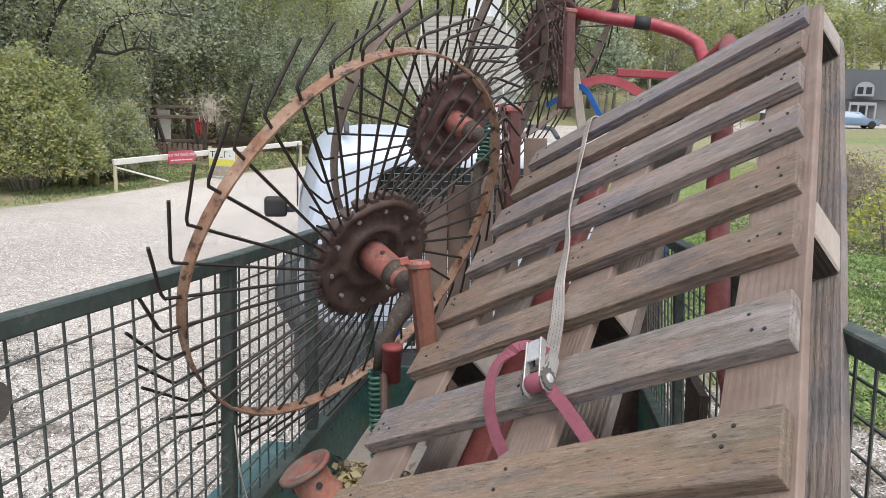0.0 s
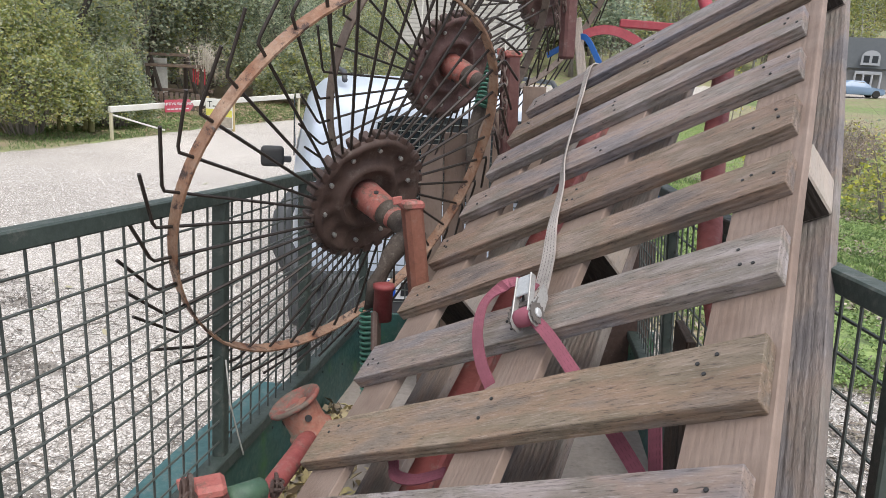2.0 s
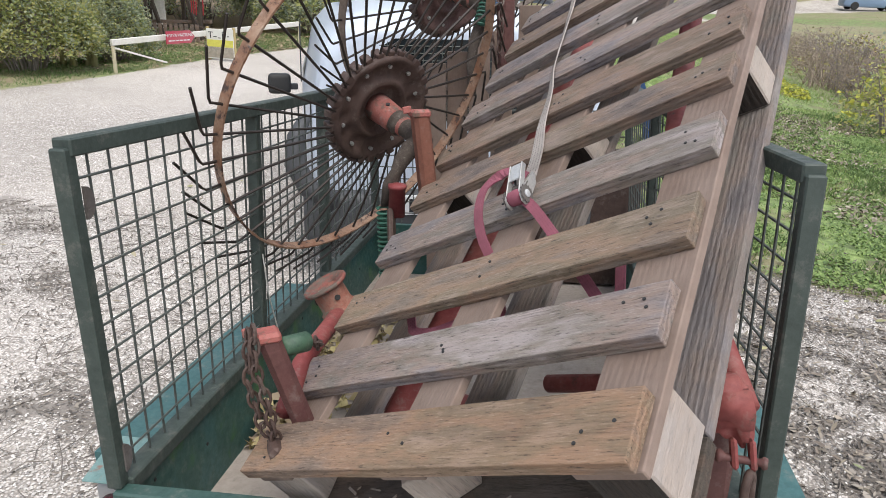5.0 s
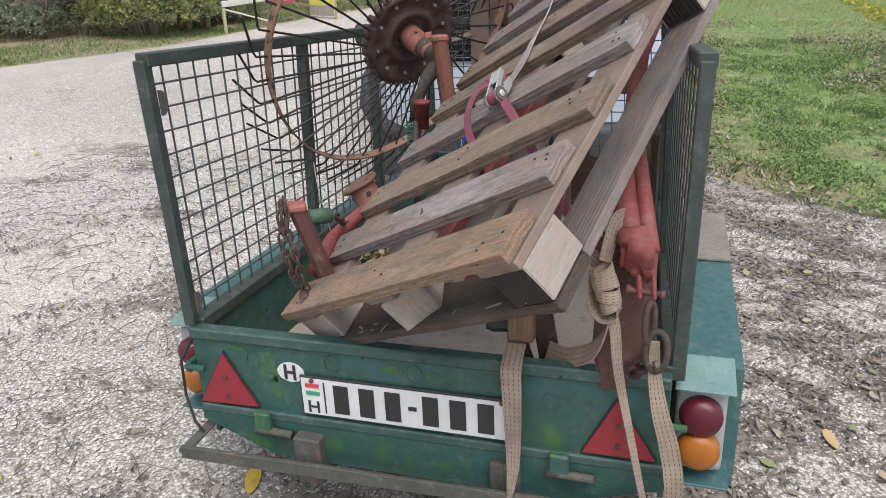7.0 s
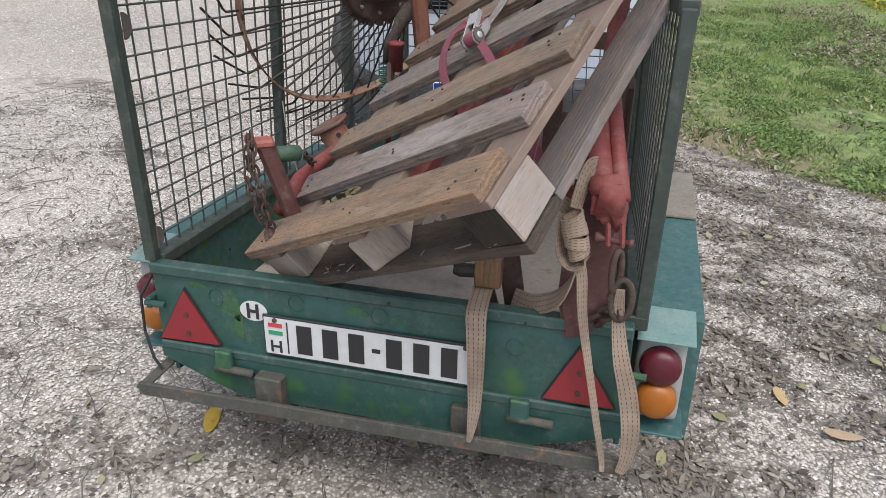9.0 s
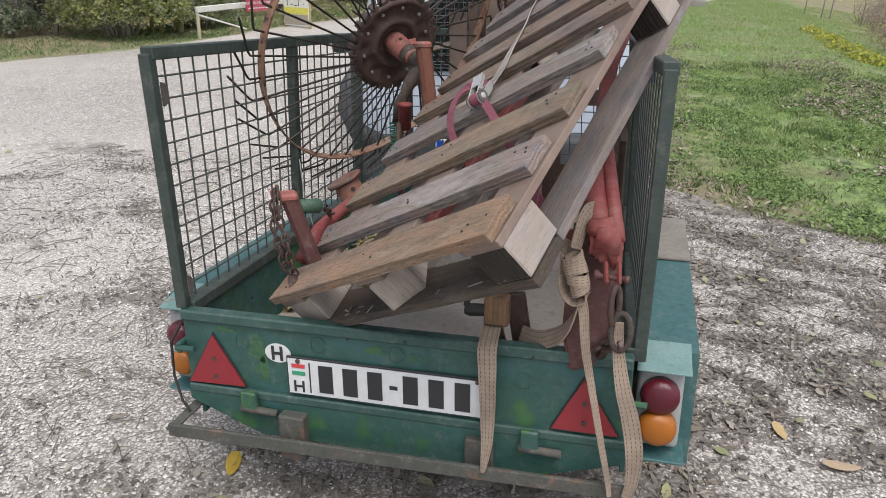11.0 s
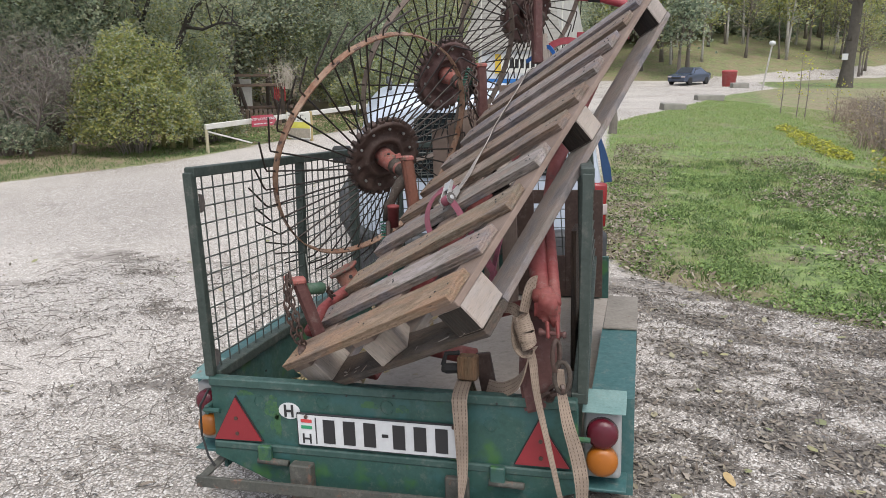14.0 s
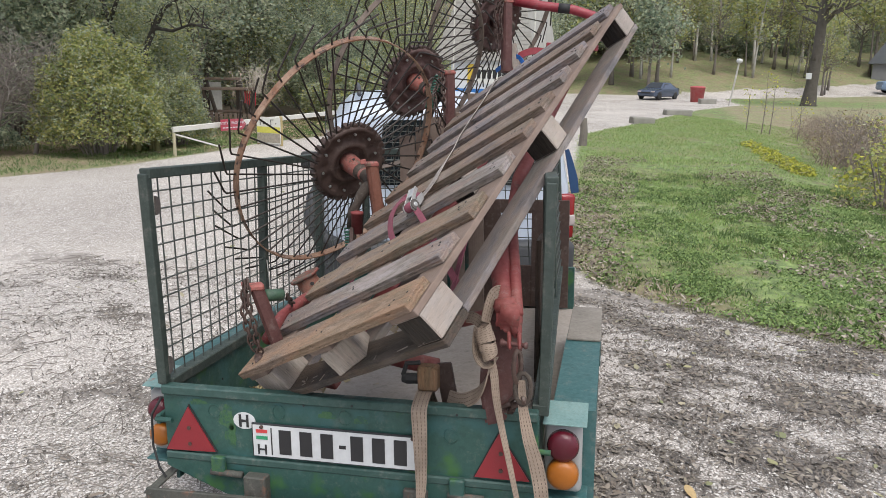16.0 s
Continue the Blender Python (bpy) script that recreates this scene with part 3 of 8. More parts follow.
W, FRONT, FLOOR, TOP = 1.12, 1.88, 0.43, 0.65
SKEW = 0.02                     # the rear right corner stands further forward
ry_gate = math.atan2(SKEW, W)

bm = mesh()
box(bm, (0.0, 0.05, FLOOR - 0.018), (W, FRONT, FLOOR))
part("floor", bm, PLYWOOD, trailer, "worn brown plywood trailer floor")
for side, x0, y0 in (("left", 0.0, 0.0), ("right", W, SKEW)):
    s = 1 if side == "left" else -1
    x1 = 0.0 if side == "left" else W - 0.085          # the right side is pushed in towards its front
    bm = mesh()
    bar(bm, (x0 + s * 0.006, y0 + 0.03, 0.48), (x1 + s * 0.006, FRONT, 0.48), 0.012, 0.30)
    wall = part("side_wall", bm, GREEN, trailer)
    bm = mesh()
    bar(bm, (x0 + 0.0025, y0 + 0.02, TOP - 0.004), (x1 + 0.0025, FRONT, TOP - 0.004), 0.045, 0.032, (0, 0, 1), 0.003)
    part("top_rail", bm, DARKGREEN, wall)
    for k in range(9):
        f = (k + 0.5) / 9
        bm = mesh()
        lathe(bm, [(0.0042, 0), (0.0042, 0.0015), (0.002, 0.0022)], axes((x0 + (x1 - x0) * f + s * 0.012, y0 + (FRONT - y0) * f, 0.60 - 0.05 * (k % 2)), (s, 0, 0)), 8)
        part("rivet", bm, BLACK, wall)
bm = mesh()
box(bm, (0.0, FRONT, 0.33), (W, FRONT + 0.02, TOP), None, 0.002)
part("front_wall", bm, GREEN, trailer)

FRESHGREEN = painted("brushed_bright_green", (0.036, 0.108, 0.042), rust=(0.020, 0.070, 0.056), worn=1.0, rough=0.5, scale=3.0, fade=(0.052, 0.125, 0.050), dust=0.3)
RAILRUST = painted("rusty_angle_iron", (0.060, 0.064, 0.054), rust=(0.135, 0.078, 0.055), worn=0.85, rough=0.7, scale=1.6, fade=(0.095, 0.090, 0.076), dust=0.6)
# tailgate frame: x across, z up, its outer sheet at y = 0
GATE = Matrix.Translation((0, 0, 0)) @ Matrix.Rotation(ry_gate, 4, "Z")


def gbox(bm, lo, hi, bevel=0.002):
    return box(bm, lo, hi, GATE, bevel)


bm = mesh()
gbox(bm, (0.0, 0.0, 0.425), (W, 0.012, TOP - 0.01))
tailgate = part("tailgate", bm, GREEN, trailer, "dented green sheet-steel tailgate with overpainted scratches")
for lo, hi in (((0.0, -0.012, TOP - 0.028), (W, 0.024, TOP)), ((0.0, -0.012, 0.418), (W, 0.0115, 0.4415))):
    bm = mesh()
    gbox(bm, lo, hi, 0.004)
    part("gate_rail", bm, GATERAIL, tailgate)
REDREF = plain("red_reflector", (0.22, 0.018, 0.024), 0.4, 0, 0.12, 40, 0.3)
for pts in (((0.004, 0.447), (0.164, 0.452), (0.085, 0.588)), ((0.948, 0.452), (1.098, 0.452), (1.016, 0.586))):
    cx, cz = sum(a for a, b in pts) / 3, sum(b for a, b in pts) / 3
    bm = mesh()
    prism(bm, [(cx + (a - cx) * 1.06, cz + (b - cz) * 1.06) for a, b in pts], GATE @ axes((0, -0.001, 0), (0, -1, 0), (1, 0, 0)), 0.006)
    tri_ob = part("reflector", bm, BLACK, tailgate, "red warning triangle with dark rim")
    bm = mesh()
    prism(bm, pts, GATE @ axes((0, -0.007, 0), (0, -1, 0), (1, 0, 0)), 0.004)
    part("lens", bm, REDREF, tri_ob)
    for h in (0.025, 0.075):
        bm = mesh()
        lathe(bm, [(0.006, 0), (0.006, 0.003)], GATE @ axes((cx, -0.011, min(b for a, b in pts) + h), (0, -1, 0)), 10)
        part("rivet", bm, RUST, tri_ob)
PLATEWHITE = plain("plate_white", (0.55, 0.56, 0.56), 0.45, 0, 0.22, 25)
PLATEBLACK = plain("plate_black", (0.02, 0.02, 0.022), 0.4)
bm = mesh()
tilt_plate = GATE @ Matrix.Rotation(radians(0.0), 4, "Y")
box(bm, (0.287, -0.010, 0.450), (0.807, -0.004, 0.556), tilt_plate, 0.002)
plate = part("number_plate", bm, PLATEBLACK, tailgate, "white number plate with black characters and black rim")
bm = mesh()
box(bm, (0.292, -0.0125, 0.455), (0.802, -0.0105, 0.551), tilt_plate)
part("plate_face", bm, PLATEWHITE, plate)
# the characters, as plain bars
for x0, x1, z0, z1 in [(x, x + 0.037, 0.466, 0.541) for x in (0.374, 0.438, 0.502, 0.592, 0.656, 0.720)] + [(0.558, 0.578, 0.500, 0.510), (0.349, 0.352, 0.462, 0.545)]:
    bm = mesh()
    box(bm, (x0, -0.0145, z0), (x1, -0.0128, z1), tilt_plate)
    part("character_bar", bm, PLATEBLACK, plate)
bm = mesh()
for x0, x1, z0, z1 in ((0.306, 0.3115, 0.461, 0.492), (0.3285, 0.334, 0.461, 0.492), (0.3115, 0.3285, 0.474, 0.479)):
    box(bm, (x0, -0.0145, z0), (x1, -0.0128, z1), tilt_plate)
part("country_letter", bm, PLATEBLACK, plate)
for x0, z0 in ((0.320, 0.546), (0.775, 0.549)):
    bm = mesh()
    lathe(bm, [(0.006, 0), (0.006, 0.003), (0.003, 0.004)], GATE @ axes((x0, -0.0125, z0), (0, -1, 0)), 10)
    part("screw", bm, RUST, plate)
for nm, col, z in (("red_stripe", (0.5, 0.05, 0.05), 0.528), ("green_stripe", (0.03, 0.25, 0.12), 0.508)):
    bm = mesh()
    box(bm, (0.303, -0.0145, z), (0.338, -0.0128, z + 0.010), tilt_plate)
    part(nm, bm, plain(nm, col, 0.4, relief=0), plate)
bm = mesh()
outline = [(0.262 + 0.035 * math.cos(a), 0.556 + 0.026 * math.sin(a)) for a in np.linspace(0, 2 * math.pi, 28, endpoint=False)]
prism(bm, outline, GATE @ axes((0, -0.001, 0), (0, -1, 0), (1, 0, 0)), 0.002)
sticker = part("country_sticker", bm, PLATEWHITE, tailgate, "white oval sticker with a black letter H")
bm = mesh()
for x0, x1, z0, z1 in ((0.246, 0.253, 0.537, 0.576), (0.269, 0.276, 0.537, 0.576), (0.253, 0.269, 0.553, 0.560)):
    gbox(bm, (x0, -0.0055, z0), (x1, -0.0035, z1), 0)
part("letter", bm, PLATEBLACK, sticker)
for x0 in (0.18, 0.90):
    bm = mesh()
    gbox(bm, (x0 - 0.022, -0.030, 0.392), (x0 + 0.022, -0.012, 0.445), 0.004)
    hinge = part("hinge", bm, FRESHGREEN if x0 < 0.5 else GREEN, tailgate, "welded hinge, brushed with bright green paint" if x0 < 0.5 else "green welded hinge with rust streaks")
    bm = mesh()
    tube(bm, [GATE @ Vector((x0 - 0.025, -0.022, 0.395)), GATE @ Vector((x0 + 0.075, -0.022, 0.393))], 0.010, 10)
    part("hinge_pin", bm, RAILRUST, hinge, smooth=True)
for x0 in (0.0, W):
    bm = mesh()
    tube(bm, [GATE @ Vector((x0 - 0.02, -0.015, 0.545)), GATE @ Vector((x0 + 0.035, -0.018, 0.545))], 0.008, 8)
    gbox(bm, (x0 - 0.018, -0.02, 0.530), (x0 - 0.004, 0.03, 0.56), 0.003)
    part("latch", bm, GREEN, tailgate)

# strokes of a brighter green brushed over the old paint
rnd = random.Random(19)
for x0, z0, wx, hz in ((0.205, 0.560, 0.026, 0.042), (0.215, 0.505, 0.020, 0.040), (0.52, 0.592, 0.030, 0.012), (0.62, 0.585, 0.022, 0.014), (0.115, 0.602, 0.030, 0.010)):
    bm = mesh()
    ph = rnd.uniform(0, 6)
    outline = [(x0 + wx * math.cos(a) * s, z0 + hz * math.sin(a) * s) for a, s in [(a, 0.9 + 0.16 * math.sin(3 * a + ph) + 0.08 * math.sin(7 * a + 2 * ph)) for a in np.linspace(0, 2 * math.pi, 40, endpoint=False)]]
    prism(bm, outline, GATE @ axes((0, -0.0002, 0), (0, -1, 0), (1, 0, 0)), 0.0006)
    part("paint_stroke", bm, FRESHGREEN, tailgate, "brighter green brush stroke")

# faint rings of old weld marks on the sheet
for x0, z0 in ((0.165, 0.577), (0.371, 0.590), (0.573, 0.588), (0.88, 0.56)):
    bm = mesh()
    tube(bm, [GATE @ Vector((x0 + 0.019 * math.cos(a), -0.0008, z0 + 0.021 * math.sin(a))) for a in np.linspace(0.3, 5.9, 22)], 0.0017, 5, False)
    part("weld_ring", bm, GREEN, tailgate)
for x0, z0 in ((0.60, 0.632), (0.455, 0.622), (0.90, 0.630)):
    bm = mesh()
    lathe(bm, [(0.0034, 0), (0.0034, 0.0015), (0.002, 0.002)], GATE @ axes((x0, -0.0122, z0), (0, -1, 0)), 8)
    part("rivet", bm, BLACK, tailgate)

# sill below the gate, bumper rail
bm = mesh()
prism(bm, [(0.0, 0.418), (0.0, 0.395), (0.20, 0.315), (W - 0.20, 0.315), (W, 0.38), (W, 0.418)], GATE @ axes((0, -0.002, 0), (0, -1, 0), (1, 0, 0)), 0.006)
part("sill", bm, GREEN, trailer, "green sheet sill tapering to its ends")
bm = mesh()
bar(bm, (-0.03, -0.075, 0.335), (W + 0.01, -0.03, 0.335), 0.012, 0.035)
bar(bm, (-0.03, -0.057, 0.318), (W + 0.01, -0.012, 0.318), 0.04, 0.006)
bar(bm, (-0.025, -0.08, 0.335), (0.0, 0.03, 0.365), 0.03, 0.008)
part("bumper_rail", bm, RAILRUST, trailer, "grey-green angle-iron bumper rail with rust")
for x0 in (0.30, 0.78):
    bm = mesh()
    box(bm, (x0 - 0.035, -0.05 + x0 * 0.05, 0.27), (x0 + 0.035, 0.1, 0.398), None, 0.004)
    part("bracket", bm, RAILRUST, trailer)
bm = mesh()
box(bm, (0.1, 0.05, 0.33), (0.15, FRONT, 0.40), None, 0.004)
box(bm, (W - 0.15, 0.05, 0.33), (W - 0.1, FRONT, 0.40), None, 0.004)
part("chassis", bm, RUST, trailer)
bm = mesh()
bar(bm, (0.35, FRONT - 0.3, 0.36), (0.28, 2.62, 0.40), 0.05, 0.05)
bar(bm, (W - 0.3, FRONT - 0.3, 0.36), (0.32, 2.62, 0.40), 0.05, 0.05)
part("drawbar", bm, DARKGREEN, trailer)

# mesh side panels: posts, rails and wires
LEFT_TOPS = ((0.0, 0.0, 1.278), (0.03, 0.655, 1.266), (0.02, 1.20, 1.252), (0.0, FRONT, 1.235))


def side_panel(posts, base_z, name_label):
    """posts: base and top of each upright, front to back."""
    bm = mesh()
    for (b0, t0), (b1, t1) in zip(posts, posts[1:]):
        bar(bm, t0, t1, 0.035, 0.030, (0, 0, 1), 0.003)
    rail = part("mesh_panel", bm, DARKGREEN, trailer, name_label)
    for b0, t0 in posts:
        bm = mesh()
        bar(bm, b0, t0, 0.029, 0.029, (1, 0, 0), 0.003)
        part("post", bm, DARKGREEN, rail)
    bm = mesh()
    wr = 0.0026
    for (b0, t0), (b1, t1) in zip(posts, posts[1:]):
        b0, t0, b1, t1 = (Vector(q) for q in (b0, t0, b1, t1))
        nv, nh = max(2, round((b1 - b0).length / 0.056)), 12
        for k in range(1, nv):
            f = k / nv
            tube(bm, [b0.lerp(b1, f), t0.lerp(t1, f)], wr, 5, False)
        for k in range(1, nh):
            f = k / nh
            tube(bm, [b0.lerp(t0, f) + Vector((0.005, 0, 0)), b1.lerp(t1, f) + Vector((0.005, 0, 0))], wr, 5, False)
    part("wire_mesh", bm, WIRE, rail, "rusty dark welded wire mesh")
    return rail


lp = [((0.0, y, TOP), t) for y, t in zip((0.012, 0.665, 1.215, FRONT), LEFT_TOPS)]
panel_l = side_panel(lp, TOP, "dark green angle-iron side panel with wire mesh")
RPY = 0.055
rp = [((W + db, y, TOP), (W + dx, yt, z)) for y, yt, z, db, dx in ((RPY, 0.085, 1.257, 0.010, 0.020), (0.70, 0.70, 1.250, -0.035, -0.045), (1.22, 1.22, 1.240, -0.055, -0.075), (FRONT, FRONT, 1.232, -0.07, -0.10))]
panel_r = side_panel(rp, TOP, "dark green angle-iron side panel with wire mesh")
fp = [((x, FRONT + 0.01, TOP), (xt, FRONT + 0.01, 1.24)) for x, xt in ((0.0, 0.0), (0.56, 0.53), (W - 0.07, W - 0.10))]
panel_f = side_panel(fp, TOP, "dark green front panel with wire mesh")
for z in (1.185, 0.705):
    bm = mesh()
    prism(bm, [(0.022 * math.cos(a), 0.028 * math.sin(a)) for a in np.linspace(-math.pi / 2, math.pi / 2, 9)], axes((0.012, 0.018, z), (1, 0, 0), (0, 1, 0)), 0.006)
    part("lug", bm, IRON, panel_l)

# ---- the pallet, in its own frame: x across, y along, z out of the deck ----
PALLET = TRAILER @ Matrix(((0.7670, 0.2530, -0.5896, 0.2436), (-0.4814, 0.8345, -0.2682, 0.0806), (0.4242, 0.4895, 0.7618, 0.7031), (0, 0, 0, 1)))
pallet = thing("wooden_pallet", "long weathered slatted wooden pallet, leaning across the trailer", "pallet", PALLET)
for i, (far, wd, x0, x1) in enumerate(((0.060, 0.100, -0.02, 0.815), (0.225, 0.092, -0.01, 0.812), (0.395, 0.094, 0.0, 0.817), (0.585, 0.090, 0.0, 0.818), (0.765, 0.080, 0.0, 0.812),
                                       (0.934, 0.092, 0.0, 0.810), (1.108, 0.088, 0.0, 0.806), (1.295, 0.096, 0.0, 0.800), (1.450, 0.088, 0.0, 0.800), (1.605, 0.085, 0.0, 0.80))):
    bm = mesh()
    rough_board(bm, (x0, far - wd, -0.024), (x1, far, 0.0), 10 + i, 6, 0, 0.0018, 0.0012)
    plank = part("plank", bm, PLANKS[(0, 1, 2, 3, 4, 5, 3, 1, 5, 3)[i]], pallet)
    rnd = random.Random(40 + i)
    for cx in (0.045, 0.40, 0.765):
        for k in range(3 if cx > 0.7 or i % 2 else 2):
            bm = mesh()
            lathe(bm, [(0.0026, -0.002), (0.0026, 0.0008), (0.0014, 0.0010)], pose(cx + rnd.uniform(-0.025, 0.03), far - wd * rnd.uniform(0.2, 0.8), 0.001), 8)
            part("nail", bm, BLACK, plank)
for i, x0 in enumerate((0.01, 0.365, 0.725)):
    bm = mesh()
    rough_board(bm, (x0, -0.035, -0.041), (x0 + 0.098, 1.63, -0.0245), 60 + i, 8, 1, 0.002)
    part("stringer_board", bm, BOARD, pallet)
    bm = mesh()
    rough_board(bm, (x0, 0.078, -0.140), (x0 + 0.098, 1.63, -0.120), 70 + i, 8, 1, 0.002)
    part("runner_board", bm, GREYBOARD, pallet)
    for k, (y0, y1) in enumerate(((-0.03, 0.087), (0.752, 0.840), (1.52, 1.625))):
        bm = mesh()
        turn = (0.12, 0.62, 0.0)[i] if k == 0 else 0.0
        c = Vector((x0 + 0.049, (y0 + y1) / 2, -0.0805))
        start = Matrix.Translation(c) @ Matrix.Rotation(turn, 4, "Z") @ Matrix.Translation(-c)
        box(bm, (x0 + 0.004, y0, -0.1195), (x0 + 0.097, y1, -0.0415), start, 0.003)
        bm.normal_update()
        # end faces take the darker slot with shade painted in
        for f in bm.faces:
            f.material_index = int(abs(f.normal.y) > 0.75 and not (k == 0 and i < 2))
        part("block", bm, RAWBLOCK if k == 0 and i < 2 else BLOCK, pallet, "pale sawn wooden block, its end grain darkened by painted shade").data.materials.append(SHADEDEND)
# bottom board, much darker than the deck planks
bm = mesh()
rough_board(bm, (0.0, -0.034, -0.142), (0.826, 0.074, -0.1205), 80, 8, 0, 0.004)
part("bottom_plank", bm, DARKWOOD, pallet, "dark brown bottom board")

rnd = random.Random(83)
for k in range(16):
    bm = mesh()
    x, y, a, ln = rnd.uniform(0.05, 0.80), rnd.uniform(-0.03, 0.0), rnd.uniform(-0.4, 0.4), rnd.uniform(0.015, 0.05)
    c = Vector((x, y, -0.1185))
    d = Vector((math.cos(a), math.sin(a), rnd.uniform(-0.1, 0.5))) * ln / 2
    bar(bm, c - d, c + d, rnd.uniform(0.002, 0.007), 0.0015, (0, 0, 1), 0.0004)
    part("splinter", bm, RAWBLOCK, pallet)

# ---- mudguards, lamps, road wheels ----
REDLENS = plain("red_lamp_lens", (0.085, 0.008, 0.016), 0.25, 0, 0.15, 90, 0.25)
AMBER = plain("amber_lens", (0.33, 0.105, 0.010), 0.3, 0, 0.12, 90, 0.25)
LAMPGREY = plain("lamp_housing", (0.30, 0.30, 0.29), 0.5)
TYRE = plain("tyre_rubber", (0.022, 0.022, 0.022), 0.85, 0, 0.2, 20)
STEEL = plain("pale_steel", (0.42, 0.42, 0.40), 0.45, 0.7)


def mudguard(x0, x1, label):
    """A boxy guard: rear slope, flat top, front drop."""
    bm = mesh()
    side = [(0.17, 0.30), (0.17, 0.602), (0.78, 0.608), (1.26, 0.590), (1.30, 0.34), (1.285, 0.34), (1.245, 0.578), (0.78, 0.595), (0.183, 0.589), (0.183, 0.30)]
    prism(bm, side, axes((x0, 0, 0), (1, 0, 0), (0, 1, 0)), x1 - x0)
    guard = part("mudguard", bm, TEAL, trailer, label)
    bm = mesh()
    xo = x1 - 0.006 if x1 > 0.5 else x0
    prism(bm, [(0.183, 0.40), (0.183, 0.589), (0.78, 0.595), (1.245, 0.578), (1.26, 0.40), (1.08, 0.50), (0.80, 0.53), (0.50, 0.48)], axes((xo, 0, 0), (1, 0, 0), (0, 1, 0)), 0.006)
    part("skirt", bm, TEAL, guard)
    if x1 < 0.5:
        return guard
    bm = mesh()
    rough_board(bm, (x0 + 0.002, 0.79, 0.6095), (x1 + 0.002, 1.23, 0.618), 92, 6, 1, 0.002)
    part("cover_board", bm, GREYPLY, guard, "grey-brown weathered board on the guard")
    return guard


guard_r = mudguard(W + 0.025, 1.268, "teal painted steel mudguard, chipped at its edges")
guard_l = mudguard(-0.165, -0.025, "teal painted steel mudguard")
for x0, x1, sgn in ((W + 0.012, 1.235, 1), (-0.112, -0.022, -1)):
    cx = (x0 + x1) / 2
    hz = -0.020 if sgn > 0 else 0.0
    bm = mesh()
    box(bm, (x0, 0.085, 0.390), (x1, 0.125, 0.592), None, 0.018, 3)
    lamp = part("tail_lamp", bm, LAMPGREY, trailer, "tail lamp with red and amber round lenses", True)
    for cz, mat, nm in ((0.535, REDLENS, "red_lens"), (0.452, AMBER, "amber_lens")):
        bm = mesh()
        q = 1.0 if sgn > 0 else 0.84
        lathe(bm, [(0.044 * q, 0), (0.044 * q, 0.018), (0.040 * q, 0.030), (0.028 * q, 0.037), (0.010 * q, 0.040)], axes((cx, 0.086, cz), (0, -1, 0)), 28)
        part(nm, bm, mat, lamp, smooth=True)
    bm = mesh()
    bar(bm, (cx + 0.004, 0.180, 0.640 + hz), (cx + 0.004, 0.06, 0.612 + hz * 0.6), abs(x1 - x0) + 0.016, 0.004, (0, 0, 1), 0.001)
    part("lamp_hood", bm, PALETEAL, lamp, "pale teal flap with rust over the lamp")
    bm = mesh()
    box(bm, (x0 - 0.01, 0.06, 0.365), (x1 + 0.015, 0.19, 0.372), None, 0.002)
    part("lamp_shelf", bm, TEAL, lamp)
for x in (W + 0.068, -0.080):
    bm = mesh()
    prof = [(0.15, -0.045), (0.215, -0.056), (0.252, -0.050), (0.262, -0.025), (0.262, 0.025), (0.252, 0.050), (0.215, 0.056), (0.15, 0.045)]
    gz = 0.262 + 0.028 - 0.0415 * x + 0.045 * 0.78
    lathe(bm, prof, axes((x, 0.76, gz), (1, 0, 0)), 36)
    wheel = part("wheel", bm, TYRE, trailer, "small black trailer tyre", True)
    bm = mesh()
    lathe(bm, [(0.152, -0.05), (0.152, 0.05), (0.10, 0.03), (0.05, 0.045), (0.03, 0.06)], axes((x, 0.76, gz), (1 if x > 0 else -1, 0, 0)), 28)
    part("rim", bm, DARKGREEN, wheel, smooth=True)
bm = mesh()
tube(bm, [(-0.02, 0.02, 0.60), (-0.045, 0.0, 0.55), (-0.05, 0.0, 0.45), (-0.02, -0.02, 0.39), (0.0, -0.02, 0.36)], 0.004, 6)
part("cable", bm, BLACK, trailer)

# ---- the hay rake: beam, posts, finger wheels ----
rake = thing("hay_rake", "old red finger-wheel hay rake, rusty, folded into the trailer", "hay rake", TRAILER)
NR = Vector((0.794, -0.422, -0.438)).normalized()     # axis of the hoops
ND = Vector((0.750, -0.545, -0.375)).normalized()     # axis of the discs


